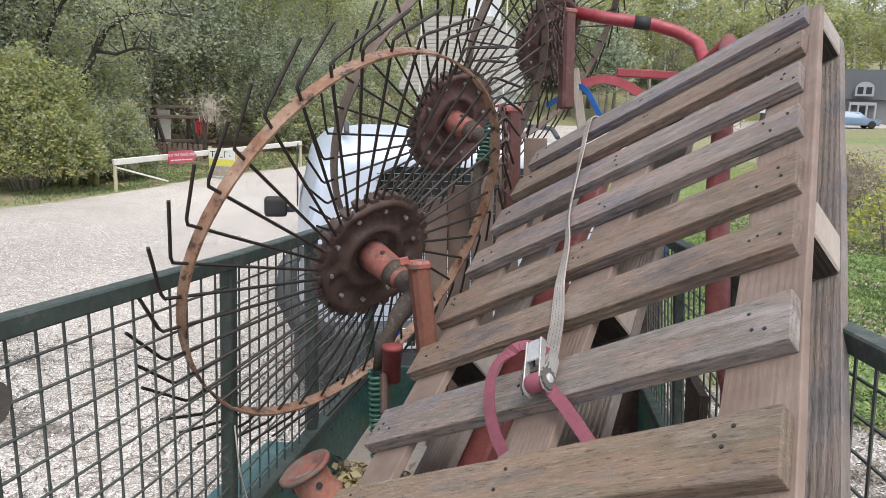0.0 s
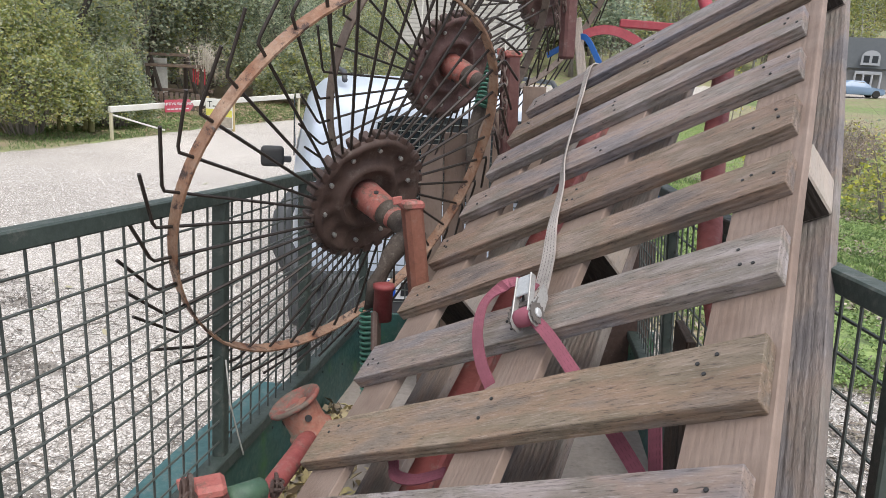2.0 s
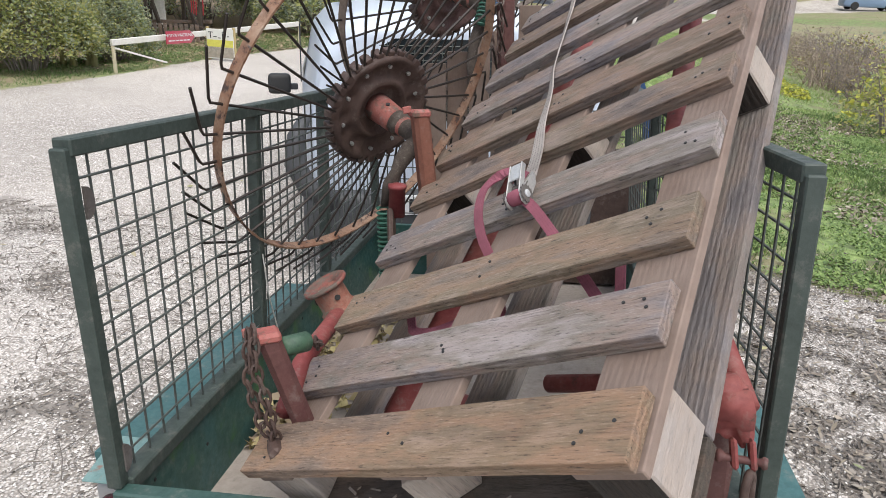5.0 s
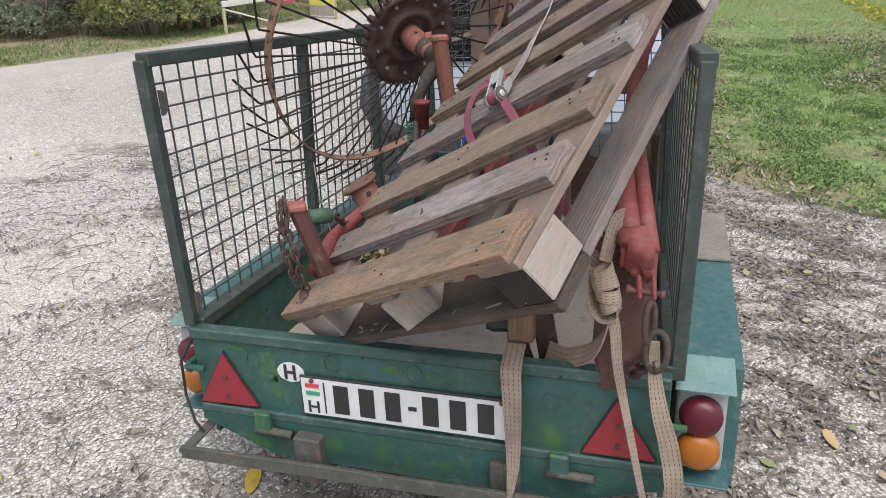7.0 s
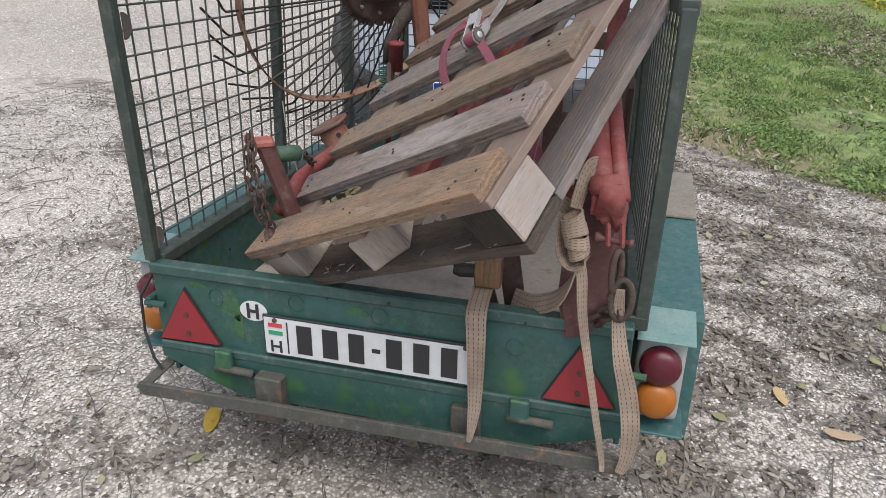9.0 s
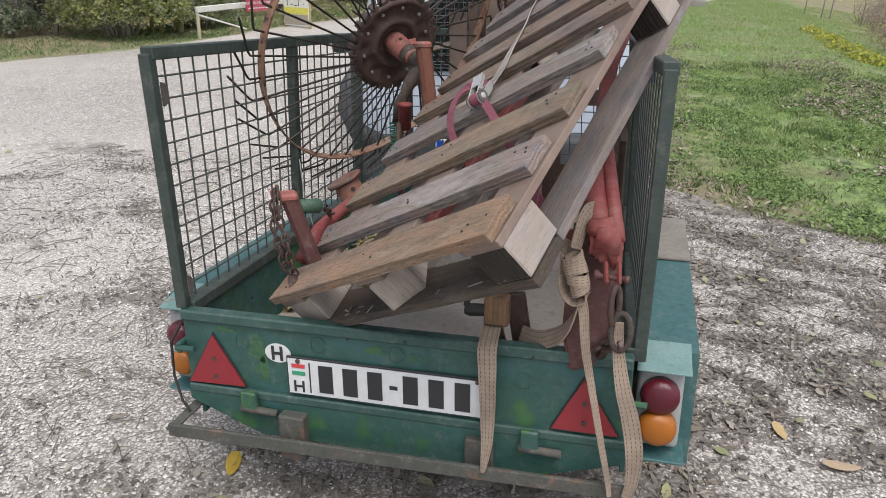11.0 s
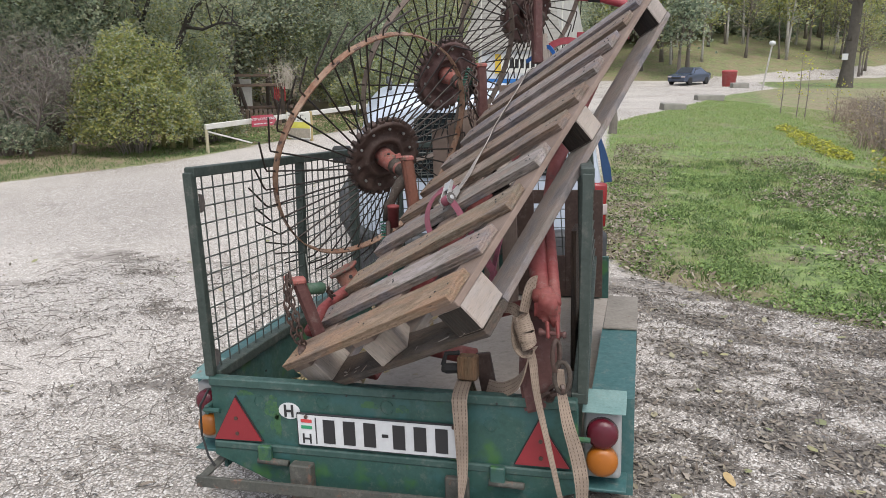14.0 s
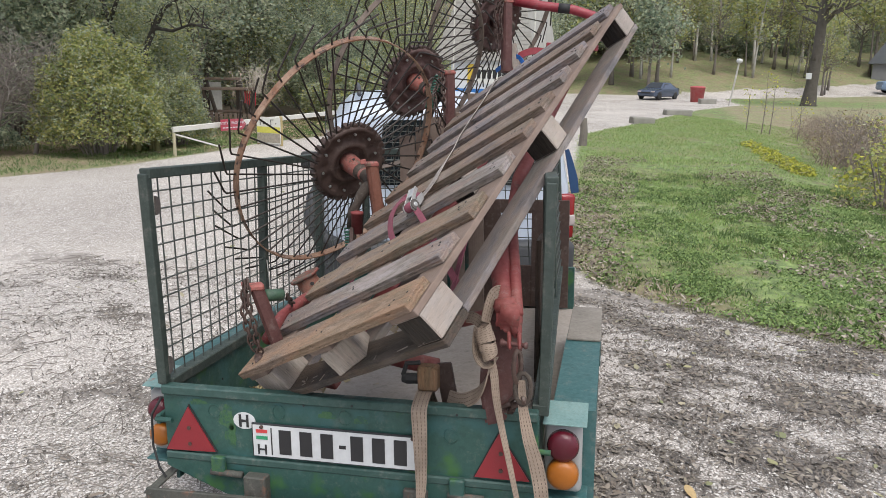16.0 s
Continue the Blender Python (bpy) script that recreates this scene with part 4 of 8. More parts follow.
def finger_wheel(disc_c, hoop_c, spin, seed, n=40, radius=0.455):
    """Dished toothed disc, hub, hoop and bent spring tines."""
    rnd = random.Random(seed)
    disc_c, hoop_c = Vector(disc_c), Vector(hoop_c)
    md, mh = axes(disc_c, ND, (0, 0, 1)), axes(hoop_c, NR, (0, 0, 1))
    if seed == 1:
        md = md @ Matrix.Diagonal((0.95, 0.95, 1, 1))
    bm = mesh()
    lathe(bm, [(0.148, -0.024), (0.160, -0.010), (0.156, 0.004), (0.144, 0.006), (0.134, -0.004), (0.114, -0.010), (0.098, -0.010), (0.088, -0.001), (0.078, 0.005), (0.070, -0.004), (0.062, -0.016), (0.05, -0.018), (0.02, -0.018)], md, 84)
    inv_md = md.inverted()
    for v in bm.verts:
        q = inv_md @ v.co
        r, a = math.hypot(q.x, q.y), math.atan2(q.y, q.x)
        lobes = 0.0045 * math.sin(14 * a) * max(0.0, 1 - abs(r - 0.122) / 0.03) + 0.006 * math.sin(3 * a + seed) * (r > 0.14)
        v.co += ND * lobes + noise.noise_vector(v.co * 25) * 0.0025
    disc = part("rake_wheel", bm, RUST if seed == 1 else RUSTDISC, rake, "rusty dished steel disc of a finger wheel", True)
    for k in range(28):
        a = 2 * math.pi * k / 28 + 0.05
        bm = mesh()
        m = md @ Matrix.Rotation(a, 4, "Z")
        box(bm, (0.146, -0.0115, -0.030), (0.170, 0.0115, 0.002), m, 0.004, 2)
        part("tooth", bm, RUST, disc)
    for k in range(10):
        a = 2 * math.pi * k / 10
        bm = mesh()
        lathe(bm, [(0.006, 0.0), (0.006, 0.008), (0.003, 0.009)], md @ Matrix.Rotation(a, 4, "Z") @ pose(0.125, 0, -0.008), 6)
        part("bolt", bm, STEEL, disc)
    bm = mesh()
    lathe(bm, [(0.040, -0.018), (0.038, 0.02), (0.036, 0.058), (0.033, 0.064), (0.028, 0.066), (0.028, 0.105)], md, 26)
    part("hub", bm, DARKRED if seed == 3 else ORANGE, disc, "dark red hub" if seed == 3 else "chipped orange hub", True)
    bm = mesh()
    lathe(bm, [(0.028, 0.066), (0.033, 0.068), (0.034, 0.088), (0.028, 0.094), (0.025, 0.110)] + ([(0.012, 0.112)] if seed == 3 else [(0.027, 0.150), (0.029, 0.152), (0.029, 0.172), (0.022, 0.176), (0.021, 0.192), (0.012, 0.195)]), md, 20)
    part("axle", bm, CRANK, disc, smooth=True)
    for a in (0.4, 2.5, 4.6):
        bm = mesh()
        lathe(bm, [(0.006, 0), (0.006, 0.0025)], md @ Matrix.Rotation(a, 4, "Z") @ pose(0.0370, 0, 0.036, 0, 90, 0), 10)
        part("hole", bm, BLACK, disc)
    # hoop: a flat strip, perforated by the tines
    bm = mesh()
    rings = []
    for k in range(72):
        a = 2 * math.pi * k / 72
        wob = 1 + 0.012 * math.sin(2 * a + seed) + 0.006 * math.sin(5 * a)
        row = [bm.verts.new(mh @ Vector((r * wob * math.cos(a), r * wob * math.sin(a), h))) for r, h in ((radius - 0.002, -0.0135), (radius + 0.003, -0.0135), (radius + 0.003, 0.0135), (radius - 0.002, 0.0135))]
        rings.append(row)
    for r0, r1 in zip(rings, rings[1:] + rings[:1]):
        for k in range(4):
            bm.faces.new((r0[k], r0[(k + 1) % 4], r1[(k + 1) % 4], r1[k]))
    part("hoop", bm, RIM if seed == 1 else RIMDARK, disc, "flat steel hoop, worn to orange-brown rust" if seed == 1 else "flat steel hoop, dark brown rust")
    for k in range(n):
        a = 2 * math.pi * (k + 0.5) / n + spin
        lean = 0.22
        p0 = md @ Vector((0.140 * math.cos(a + lean), 0.140 * math.sin(a + lean), -0.006))
        p1 = mh @ Vector((radius * math.cos(a), radius * math.sin(a), 0.0))
        d = (p1 - p0).normalized()
        j = rnd.uniform(-0.10, 0.10)
        p2 = p1 + d * 0.034
        tang = (mh.to_3x3() @ Vector((math.sin(a + j), -math.cos(a + j), rnd.uniform(-0.12, 0.12)))).normalized()
        out = (tang * 0.95 + d * 0.42).normalized()
        p3 = p2 + out * 0.012 + d * 0.004
        p4 = p2 + out * (0.135 + rnd.uniform(-0.02, 0.01))
        bm = mesh()
        tube(bm, [p0, p1, p2, p3, p4], 0.0034, 6)
        part("tine", bm, TINE, disc)
    return disc


def down_post(top, length, lean=(0.02, 0.02), wide=0.045, paint=RED):
    top = Vector(top)
    end = top + Vector((lean[0], lean[1], -length))
    bm = mesh()
    bar(bm, end, top, wide, wide, (0.55, -0.83, 0), 0.009)
    p = part("post", bm, paint, rake, "square steel post, rust brown with remains of red paint")
    bm = mesh()
    bar(bm, top + Vector((0, 0, -0.012)), top + Vector((0, 0, 0.008)), wide + 0.006, wide + 0.006, (0.55, -0.83, 0), 0.006)
    bar(bm, top + Vector((-0.55, -0.2, -0.04)) * 0.05, top + Vector((-0.55, -0.2, 0.28)) * 0.055, 0.022, 0.006, (0.55, -0.83, 0), 0.002)
    for v in bm.verts:
        v.co += noise.noise_vector(v.co * 40) * 0.002
    part("cap", bm, PINKCAP, p, "sun-bleached pinkish red cap")
    return p


def chain(parent, pts, pitch=0.024, r=0.0032):
    pts = [Vector(p) for p in pts]
    seg, acc, k = [], 0.0, 0
    for a, b in zip(pts, pts[1:]):
        length, d = (b - a).length, (b - a).normalized()
        while acc < length:
            c = a + d * acc
            s, u, _ = frame_of(d)
            w = (s if k % 2 else u)
            bm = mesh()
            ring = [c + d * (math.sin(t) * 0.018) + w * (math.cos(t) * 0.009) for t in np.linspace(0, 2 * math.pi, 11)]
            tube(bm, ring, r, 5, False)
            part("chain_link", bm, RUST, parent)
            acc += pitch
            k += 1
        acc -= length


WHEELS = (((0.299, 0.858, 1.250), (0.287, 0.800, 1.283), 0.02), ((0.392, 1.500, 1.578), (0.385, 1.445, 1.600), 0.07), ((0.675, 2.150, 1.915), (0.665, 2.10, 1.93), 0.11))
wheels = [finger_wheel(d, h, s, i + 1) for i, (d, h, s) in enumerate(WHEELS)]
def P(v, u, n):
    return TRAILER.inverted() @ (PALLET @ Vector((v, u, n)))


# main beam below the pallet's edge
bm = mesh()
bar(bm, P(0.06, 0.10, -0.215), P(0.06, 1.90, -0.205), 0.06, 0.06, (0, 0, 1), 0.006)
beam = part("beam", bm, RED, rake, "red box-section beam")
p_chain = down_post((0.284, 0.078, 0.945), 0.25, (0.055, 0.05), 0.040, DARKRED)
p1 = down_post((0.428, 0.735, 1.258), 0.24, (0.02, 0.02), 0.042, RUSTPOST)
p2 = down_post((0.580, 1.364, 1.612), 0.30, (0.0, 0.02), 0.047, DARKRED)
p3 = down_post((0.735, 2.060, 2.000), 0.36, (0.0, 0.0), 0.050, DARKRED)
chain(p_chain, [(0.262, 0.05, 0.95), (0.258, 0.045, 0.86), (0.268, 0.06, 0.78), (0.285, 0.075, 0.73)])
chain(p_chain, [(0.275, 0.045, 0.96), (0.278, 0.035, 0.90), (0.290, 0.045, 0.83), (0.292, 0.060, 0.76), (0.300, 0.075, 0.70)])
bm = mesh()
bar(bm, (0.285, 0.045, 0.74), (0.325, 0.075, 0.71), 0.045, 0.03, (0, 0, 1), 0.008)
for v in bm.verts:
    v.co += noise.noise_vector(v.co * 45) * 0.006
part("shackle_block", bm, RUST, p_chain, "rusty lump of shackle")
chain(p_chain, [(0.338, 0.172, 0.892), (0.325, 0.22, 0.862), (0.305, 0.27, 0.845), (0.29, 0.30, 0.835)])
chain(p2, [(0.555, 1.34, 1.61), (0.53, 1.30, 1.52), (0.55, 1.27, 1.40), (0.56, 1.26, 1.36)])
chain(p2, [(0.56, 1.34, 1.60), (0.575, 1.29, 1.48), (0.57, 1.27, 1.38)])
chain(p3, [(0.70, 2.03, 2.0), (0.68, 2.01, 1.93), (0.69, 2.0, 1.85), (0.70, 2.0, 1.74)])
chain(p3, [(0.72, 2.02, 2.01), (0.71, 2.0, 1.90), (0.72, 2.01, 1.80)])
bm = mesh()
tube(bm, [(0.300, 0.10, 0.912), (0.328, 0.150, 0.903), (0.331, 0.154, 0.902)], 0.018, 16, True, [0.018, 0.019, 0.015])
part("sleeve", bm, painted("olive_green", (0.030, 0.070, 0.045), worn=0.5, rough=0.5, scale=2.0, fade=(0.075, 0.14, 0.075)), p_chain, "green painted sleeve", True)


def crank(wheel_c, low, bulge):
    """The bent arm from a wheel's axle down to its spring."""
    a = Vector(wheel_c) + ND * 0.165
    b = Vector(low)
    bm = mesh()
    mid1, mid2 = a.lerp(b, 0.30) + Vector(bulge), a.lerp(b, 0.65) + Vector(bulge) * 0.9
    tube(bm, [a + Vector((0.0, 0.0, 0.03)), a, a.lerp(mid1, 0.5), mid1, mid1.lerp(mid2, 0.5), mid2, b], 0.020, 12, True, [0.022, 0.026, 0.020, 0.0165, 0.015, 0.016, 0.012])
    for v in bm.verts:
        v.co += noise.noise_vector(v.co * 38) * 0.008 + noise.noise_vector(v.co * 90) * 0.003
    arm = part("crank_arm", bm, CRANK, rake, "rusty bent crank arm", True)
    return arm, b


def spring(parent, a, b, r, turns, wire, mat):
    a, b = Vector(a), Vector(b)
    s, u, d = frame_of(b - a)
    length = (b - a).length
    pts = [a + d * (length * t / (turns * 12)) + (s * math.cos(2 * math.pi * t / 12) + u * math.sin(2 * math.pi * t / 12)) * r for t in range(turns * 12 + 1)]
    bm = mesh()
    tube(bm, pts, wire, 6)
    return part("coil_spring", bm, mat, parent, "green coil spring", True)


SPRING = plain("spring_green", (0.03, 0.11, 0.075), 0.5)
arm1, b1 = crank(WHEELS[0][0], (0.335, 0.735, 1.02), (-0.016, -0.02, 0.0))
spring(arm1, (0.336, 0.733, 1.015), (0.335, 0.745, 0.80), 0.020, 17, 0.0036, SPRING)
arm2, b2 = crank(WHEELS[1][0], (0.49, 1.30, 1.25), (-0.02, -0.02, 0.0))
spring(arm2, (0.535, 1.38, 1.60), (0.50, 1.33, 1.46), 0.018, 12, 0.0035, SPRING)
# short stub beside the first post
bm = mesh()
lathe(bm, [(0.021, -0.02), (0.021, 0.052), (0.0235, 0.052), (0.0235, 0.062), (0.009, 0.065)], axes((0.372, 0.71, 1.02), (0.05, -0.02, 1)), 18)
part("stub", bm, RED, rake, "red round stub with cap", True)
bm = mesh()
bar(bm, (0.36, 0.70, 1.02), (0.37, 0.66, 0.94), 0.045, 0.014, (1, 0, 0), 0.005)
part("lug_plate", bm, RUST, rake)
# wheel hub without its disc
ax = Vector((-0.45, -0.13, 0.88)).normalized()
HUBC = Vector((0.262, 0.535, 0.822))
mf = axes(HUBC, ax)
bm = mesh()
lathe(bm, [(0.034, 0.046), (0.046, 0.049), (0.054, 0.052), (0.0565, 0.056), (0.0555, 0.061), (0.051, 0.063), (0.047, 0.060), (0.030, 0.057), (0.026, 0.050), (0.012, 0.0495)], mf, 40)
for v in bm.verts:
    v.co += noise.noise_vector(v.co * 30) * 0.003
bare = part("bare_hub", bm, painted("flange_red", (0.19, 0.045, 0.036), rust=(0.10, 0.075, 0.058), worn=1.1, rough=0.7, scale=2.4, fade=(0.25, 0.10, 0.075), dust=0.7), rake, "scuffed red hub flange without its disc", True)
bm = mesh()
lathe(bm, [(0.026, -0.045), (0.030, -0.040), (0.031, -0.026), (0.045, -0.022), (0.047, -0.010), (0.043, -0.006), (0.040, 0.0), (0.039, 0.044), (0.042, 0.049), (0.02, 0.05)], mf, 28)
for v in bm.verts:
    v.co += noise.noise_vector(v.co * 40) * 0.0015
part("barrel", bm, painted("dirty_barrel", (0.27, 0.080, 0.052), rust=(0.19, 0.15, 0.112), worn=1.0, rough=0.75, scale=2.0, fade=(0.24, 0.16, 0.12), dust=1.0), bare, "dirt-crusted hub barrel with traces of red", True)
for a in (0.5, 2.6, 4.7):
    bm = mesh()
    lathe(bm, [(0.007, 0), (0.007, 0.003)], mf @ Matrix.Rotation(a, 4, "Z") @ pose(0.0395, 0, 0.026, 0, 90, 0), 10)
    part("hole", bm, BLACK, bare)
bm = mesh()
tube(bm, [HUBC - ax * 0.030, (0.277, 0.475, 0.815), (0.282, 0.42, 0.818), (0.278, 0.34, 0.812), (0.272, 0.26, 0.800), (0.29, 0.12, 0.77)], 0.019, 14)
part("arm_tube", bm, RED, rake, "red round arm tube", True)


# frame pipes under and behind the pallet
bm = mesh()
tube(bm, [P(0.735, 0.245, -0.275), P(0.69, 0.36, -0.235), P(0.64, 0.50, -0.21), P(0.62, 0.75, -0.20)], 0.026, 16)
part("pipe", bm, RED, rake, "thick red frame pipe", True)
bm = mesh()
tube(bm, [P(0.775, 0.235, -0.285), P(0.70, 0.42, -0.25), P(0.635, 0.60, -0.20), P(0.60, 0.80, -0.16), P(0.56, 1.2, -0.14), P(0.54, 1.6, -0.12), P(0.52, 1.95, -0.10)], 0.024, 16, True, [0.016, 0.016, 0.018, 0.021] + [0.024] * 3)
part("pipe", bm, RED, rake, "long faded red pipe under the pallet", True)
bm = mesh()
tube(bm, [P(0.521, 1.93, -0.101), (1.24, 2.08, 1.80), (1.225, 2.17, 1.885), (1.165, 2.2, 1.93), (1.06, 2.2, 1.965), (0.90, 2.2, 1.99), (0.73, 2.2, 2.025)], 0.0242, 16)
part("pipe", bm, CRIMSON, rake, "crimson bent pipe with a dark wrapped band", True)
bm = mesh()
tube(bm, [(0.99, 2.2, 1.975), (1.05, 2.2, 1.967)], 0.0255, 16)
part("tape_band", bm, BLACK, rake, smooth=True)
bm = mesh()
ribbon(bm, [(0.735, 2.16, 1.665), (0.755, 2.16, 1.700), (0.785, 2.16, 1.727), (0.825, 2.16, 1.748), (0.880, 2.16, 1.757), (0.935, 2.16, 1.746), (0.985, 2.16, 1.722), (1.035, 2.16, 1.688)], 0.034, 0.014,
       [Vector((-0.8, 0.1, 0.6)), Vector((-0.7, 0.1, 0.7)), Vector((-0.5, 0.1, 0.85)), Vector((-0.25, 0.1, 0.95)), Vector((0, 0.1, 1)), Vector((0.3, 0.1, 0.95)), Vector((0.45, 0.1, 0.9)), Vector((0.5, 0.1, 0.85))])
part("flat_bracket", bm, CRIMSON, rake, "crimson flat steel arch")
bm = mesh()
bar(bm, (0.93, 2.20, 1.785), (1.20, 2.20, 1.765), 0.05, 0.03, (0, 0, 1), 0.003)
part("cross_bar", bm, CRIMSON, rake)
bm = mesh()
tube(bm, [P(0.70, 0.30, -0.30), P(0.60, 0.32, -0.31), P(0.35, 0.34, -0.30)], 0.018, 12)
part("lower_tube", bm, RED, rake, smooth=True)
bm = mesh()
tube(bm, [(0.38, 0.50, 0.60), (0.56, 0.46, 0.62), (0.74, 0.44, 0.60)], 0.03, 14)
part("drum_tube", bm, RED, rake, "dark red tube lying on the floor", True)
# clevis head at the rear corner: a cast block, two cheeks, a pin and a hanging link
bm = mesh()
mc = axes((1.040, 0.020, 0.912), (0.10, -1, 0.22), (1, 0, 0.05))
prism(bm, [(-0.026, 0.034), (-0.014, 0.043), (0.012, 0.044), (0.031, 0.032), (0.036, 0.004), (0.033, -0.030), (0.031, -0.052), (0.004, -0.054), (-0.004, -0.030), (-0.032, -0.036), (-0.037, -0.004)], mc, 0.052)
bmesh.ops.bevel(bm, geom=bm.edges[:], offset=0.011, segments=3, affect="EDGES")
prism(bm, [(-0.022, 0.030), (0.018, 0.032), (0.026, 0.004), (0.024, -0.026), (0.008, -0.028), (-0.010, -0.012), (-0.026, -0.010)], mc @ pose(0.002, 0.004, 0.044), 0.013)
tube(bm, [mc @ Vector((-0.012, 0.050, 0.026)), mc @ Vector((-0.010, 0.030, 0.026)), mc @ Vector((-0.008, 0.018, 0.026))], 0.030, 16, True, [0.024, 0.032, 0.028])
for v in bm.verts:
    v.co += noise.noise_vector(v.co * 22) * 0.003 + noise.noise_vector(v.co * 70) * 0.0008
head_ob = part("clevis_head", bm, RED, rake, "sun-bleached red cast bracket with a forked end", True)
bm = mesh()
prism(bm, [(-0.050, 0.345), (0.040, 0.345), (0.052, 0.24), (0.046, 0.12), (0.02, 0.02), (-0.040, 0.0), (-0.058, 0.10), (-0.056, 0.24)], axes((1.018, 0.035, 0.60), (0.08, -1, 0.10), (1, 0, 0)), 0.034)
bmesh.ops.bevel(bm, geom=bm.edges[:], offset=0.008, segments=2, affect="EDGES")
for v in bm.verts:
    v.co += noise.noise_vector(v.co * 18) * 0.006
part("drop_plate", bm, DARKRED, head_ob, "dark red forged plate, rust-stained")
for dx in (-0.012, 0.014):
    bm = mesh()
    bar(bm, (1.058 + dx, -0.030, 0.886), (1.063 + dx, -0.044, 0.842), 0.009, 0.026, (0, 1, 0), 0.004)
    part("fork", bm, RED, head_ob)
bm = mesh()
tube(bm, [(1.024, -0.038, 0.858), (1.029, -0.038, 0.858), (1.037, -0.039, 0.857), (1.086, -0.043, 0.855), (1.090, -0.044, 0.855), (1.095, -0.045, 0.855)], 0.006, 14, True, [0.008, 0.011, 0.006, 0.006, 0.010, 0.008])
part("pin", bm, DARKRED, head_ob, smooth=True)
for cz, cx_, sw, mat in ((0.800, 1.071, 0.0, RUST), (0.742, 1.086, 1.0, CRANK)):
    bm = mesh()
    ring = [Vector((cx_, -0.052, cz)) + Vector((math.cos(t) * (0.008 + 0.012 * sw), math.cos(t) * (0.012 - 0.010 * sw), math.sin(t) * 0.042)) for t in np.linspace(0, 2 * math.pi, 25)]
    tube(bm, ring, 0.0065, 8, False)
    part("link", bm, mat, head_ob, "heavy rusty chain link", True)
chain(head_ob, [(1.082, -0.045, 0.705), (1.070, -0.025, 0.685), (1.050, 0.000, 0.668), (1.040, 0.01, 0.650)], 0.036, 0.0068)
chain(head_ob, [(1.060, -0.010, 0.690), (1.035, 0.005, 0.668), (1.015, 0.02, 0.655)], 0.036, 0.0068)

cord = thing("thin_rope", "thin pale rope end hanging from the mesh post", "rope", TRAILER)
bm = mesh()
tube(bm, [(0.03, 0.650, 0.90), (0.035, 0.645, 0.864), (0.036, 0.653, 0.792), (0.034, 0.681, 0.723), (0.035, 0.712, 0.640)], 0.0019, 6)
part("strand", bm, plain("cord_white", (0.36, 0.36, 0.33), 0.8), cord)

# ---- dark plates and boards leaning at the right side ----
old_board = thing("old_board", "dark brown weathered board standing against the mesh", "board", TRAILER)
bm = mesh()
rough_board(bm, (1.03, 0.78, 0.44), (1.05, 0.95, 0.98), 91, 6, 2)
part("board", bm, wood("dark_board", ((0.035, 0.025, 0.02), (0.06, 0.045, 0.035), (0.09, 0.065, 0.05), (0.05, 0.042, 0.038)), "Z"), old_board)
front_sheet = thing("steel_sheet", "dark steel sheet with a window, at the trailer's front", "steel sheet", TRAILER)
bm = mesh()
box(bm, (0.60, FRONT - 0.03, 0.44), (0.74, FRONT - 0.022, 1.0), None, 0.002)
box(bm, (0.90, FRONT - 0.03, 0.44), (1.09, FRONT - 0.022, 1.0), None, 0.002)
box(bm, (0.74, FRONT - 0.03, 0.44), (0.90, FRONT - 0.022, 0.66), None, 0.002)
box(bm, (0.74, FRONT - 0.03, 0.93), (0.90, FRONT - 0.022, 1.0), None, 0.002)
part("sheet", bm, RUST, front_sheet)
brown_boards = thing("upright_boards", "grey-brown rough boards standing behind the rake wheels", "boards", TRAILER)
for i, (x, y, z) in enumerate(((0.27, 1.63, 1.33), (0.345, 1.655, 1.37), (0.43, 1.62, 1.42), (0.51, 1.66, 1.44), (0.60, 1.70, 1.53))):
    bm = mesh()
    rough_board(bm, (x, y, 0.44), (x + 0.075, y + 0.02, z), 95 + i, 6, 2, 0.004)
    part("plank", bm, BOARD, brown_boards)
pale_stick = thing("wooden_stick", "pale squared stick wedged behind the pallet", "stick", TRAILER)
bm = mesh()
bar(bm, (0.80, 2.06, 1.56), (0.765, 2.10, 1.79), 0.035, 0.03, (0, 1, 0), 0.003)
part("stick", bm, BLOCK, pale_stick)

# ---- lashing straps ----
MAGENTA = webbing("magenta_webbing", (0.235, 0.070, 0.098), (0.15, 0.045, 0.062), 420)
CREAM = webbing("cream_webbing", (0.34, 0.305, 0.275), (0.075, 0.062, 0.055), 300)
BEIGE = webbing("beige_webbing", (0.30, 0.232, 0.178), (0.10, 0.07, 0.05), 300)
BLUE = plain("blue_strap", (0.02, 0.11, 0.36), 0.6)
ALU = painted("worn_alloy", (0.36, 0.35, 0.33), rust=(0.12, 0.09, 0.07), worn=0.5, rough=0.42, scale=4.0, fade=(0.50, 0.49, 0.47), metal=0.6)


def strap(name, label, material, pts, sides, width=0.048, thick=0.003, category="strap"):
    ob = thing(name, label, category, TRAILER)
    bm = mesh()
    ribbon(bm, pts, width, thick, sides)
    part("webbing", bm, material, ob)
    return ob


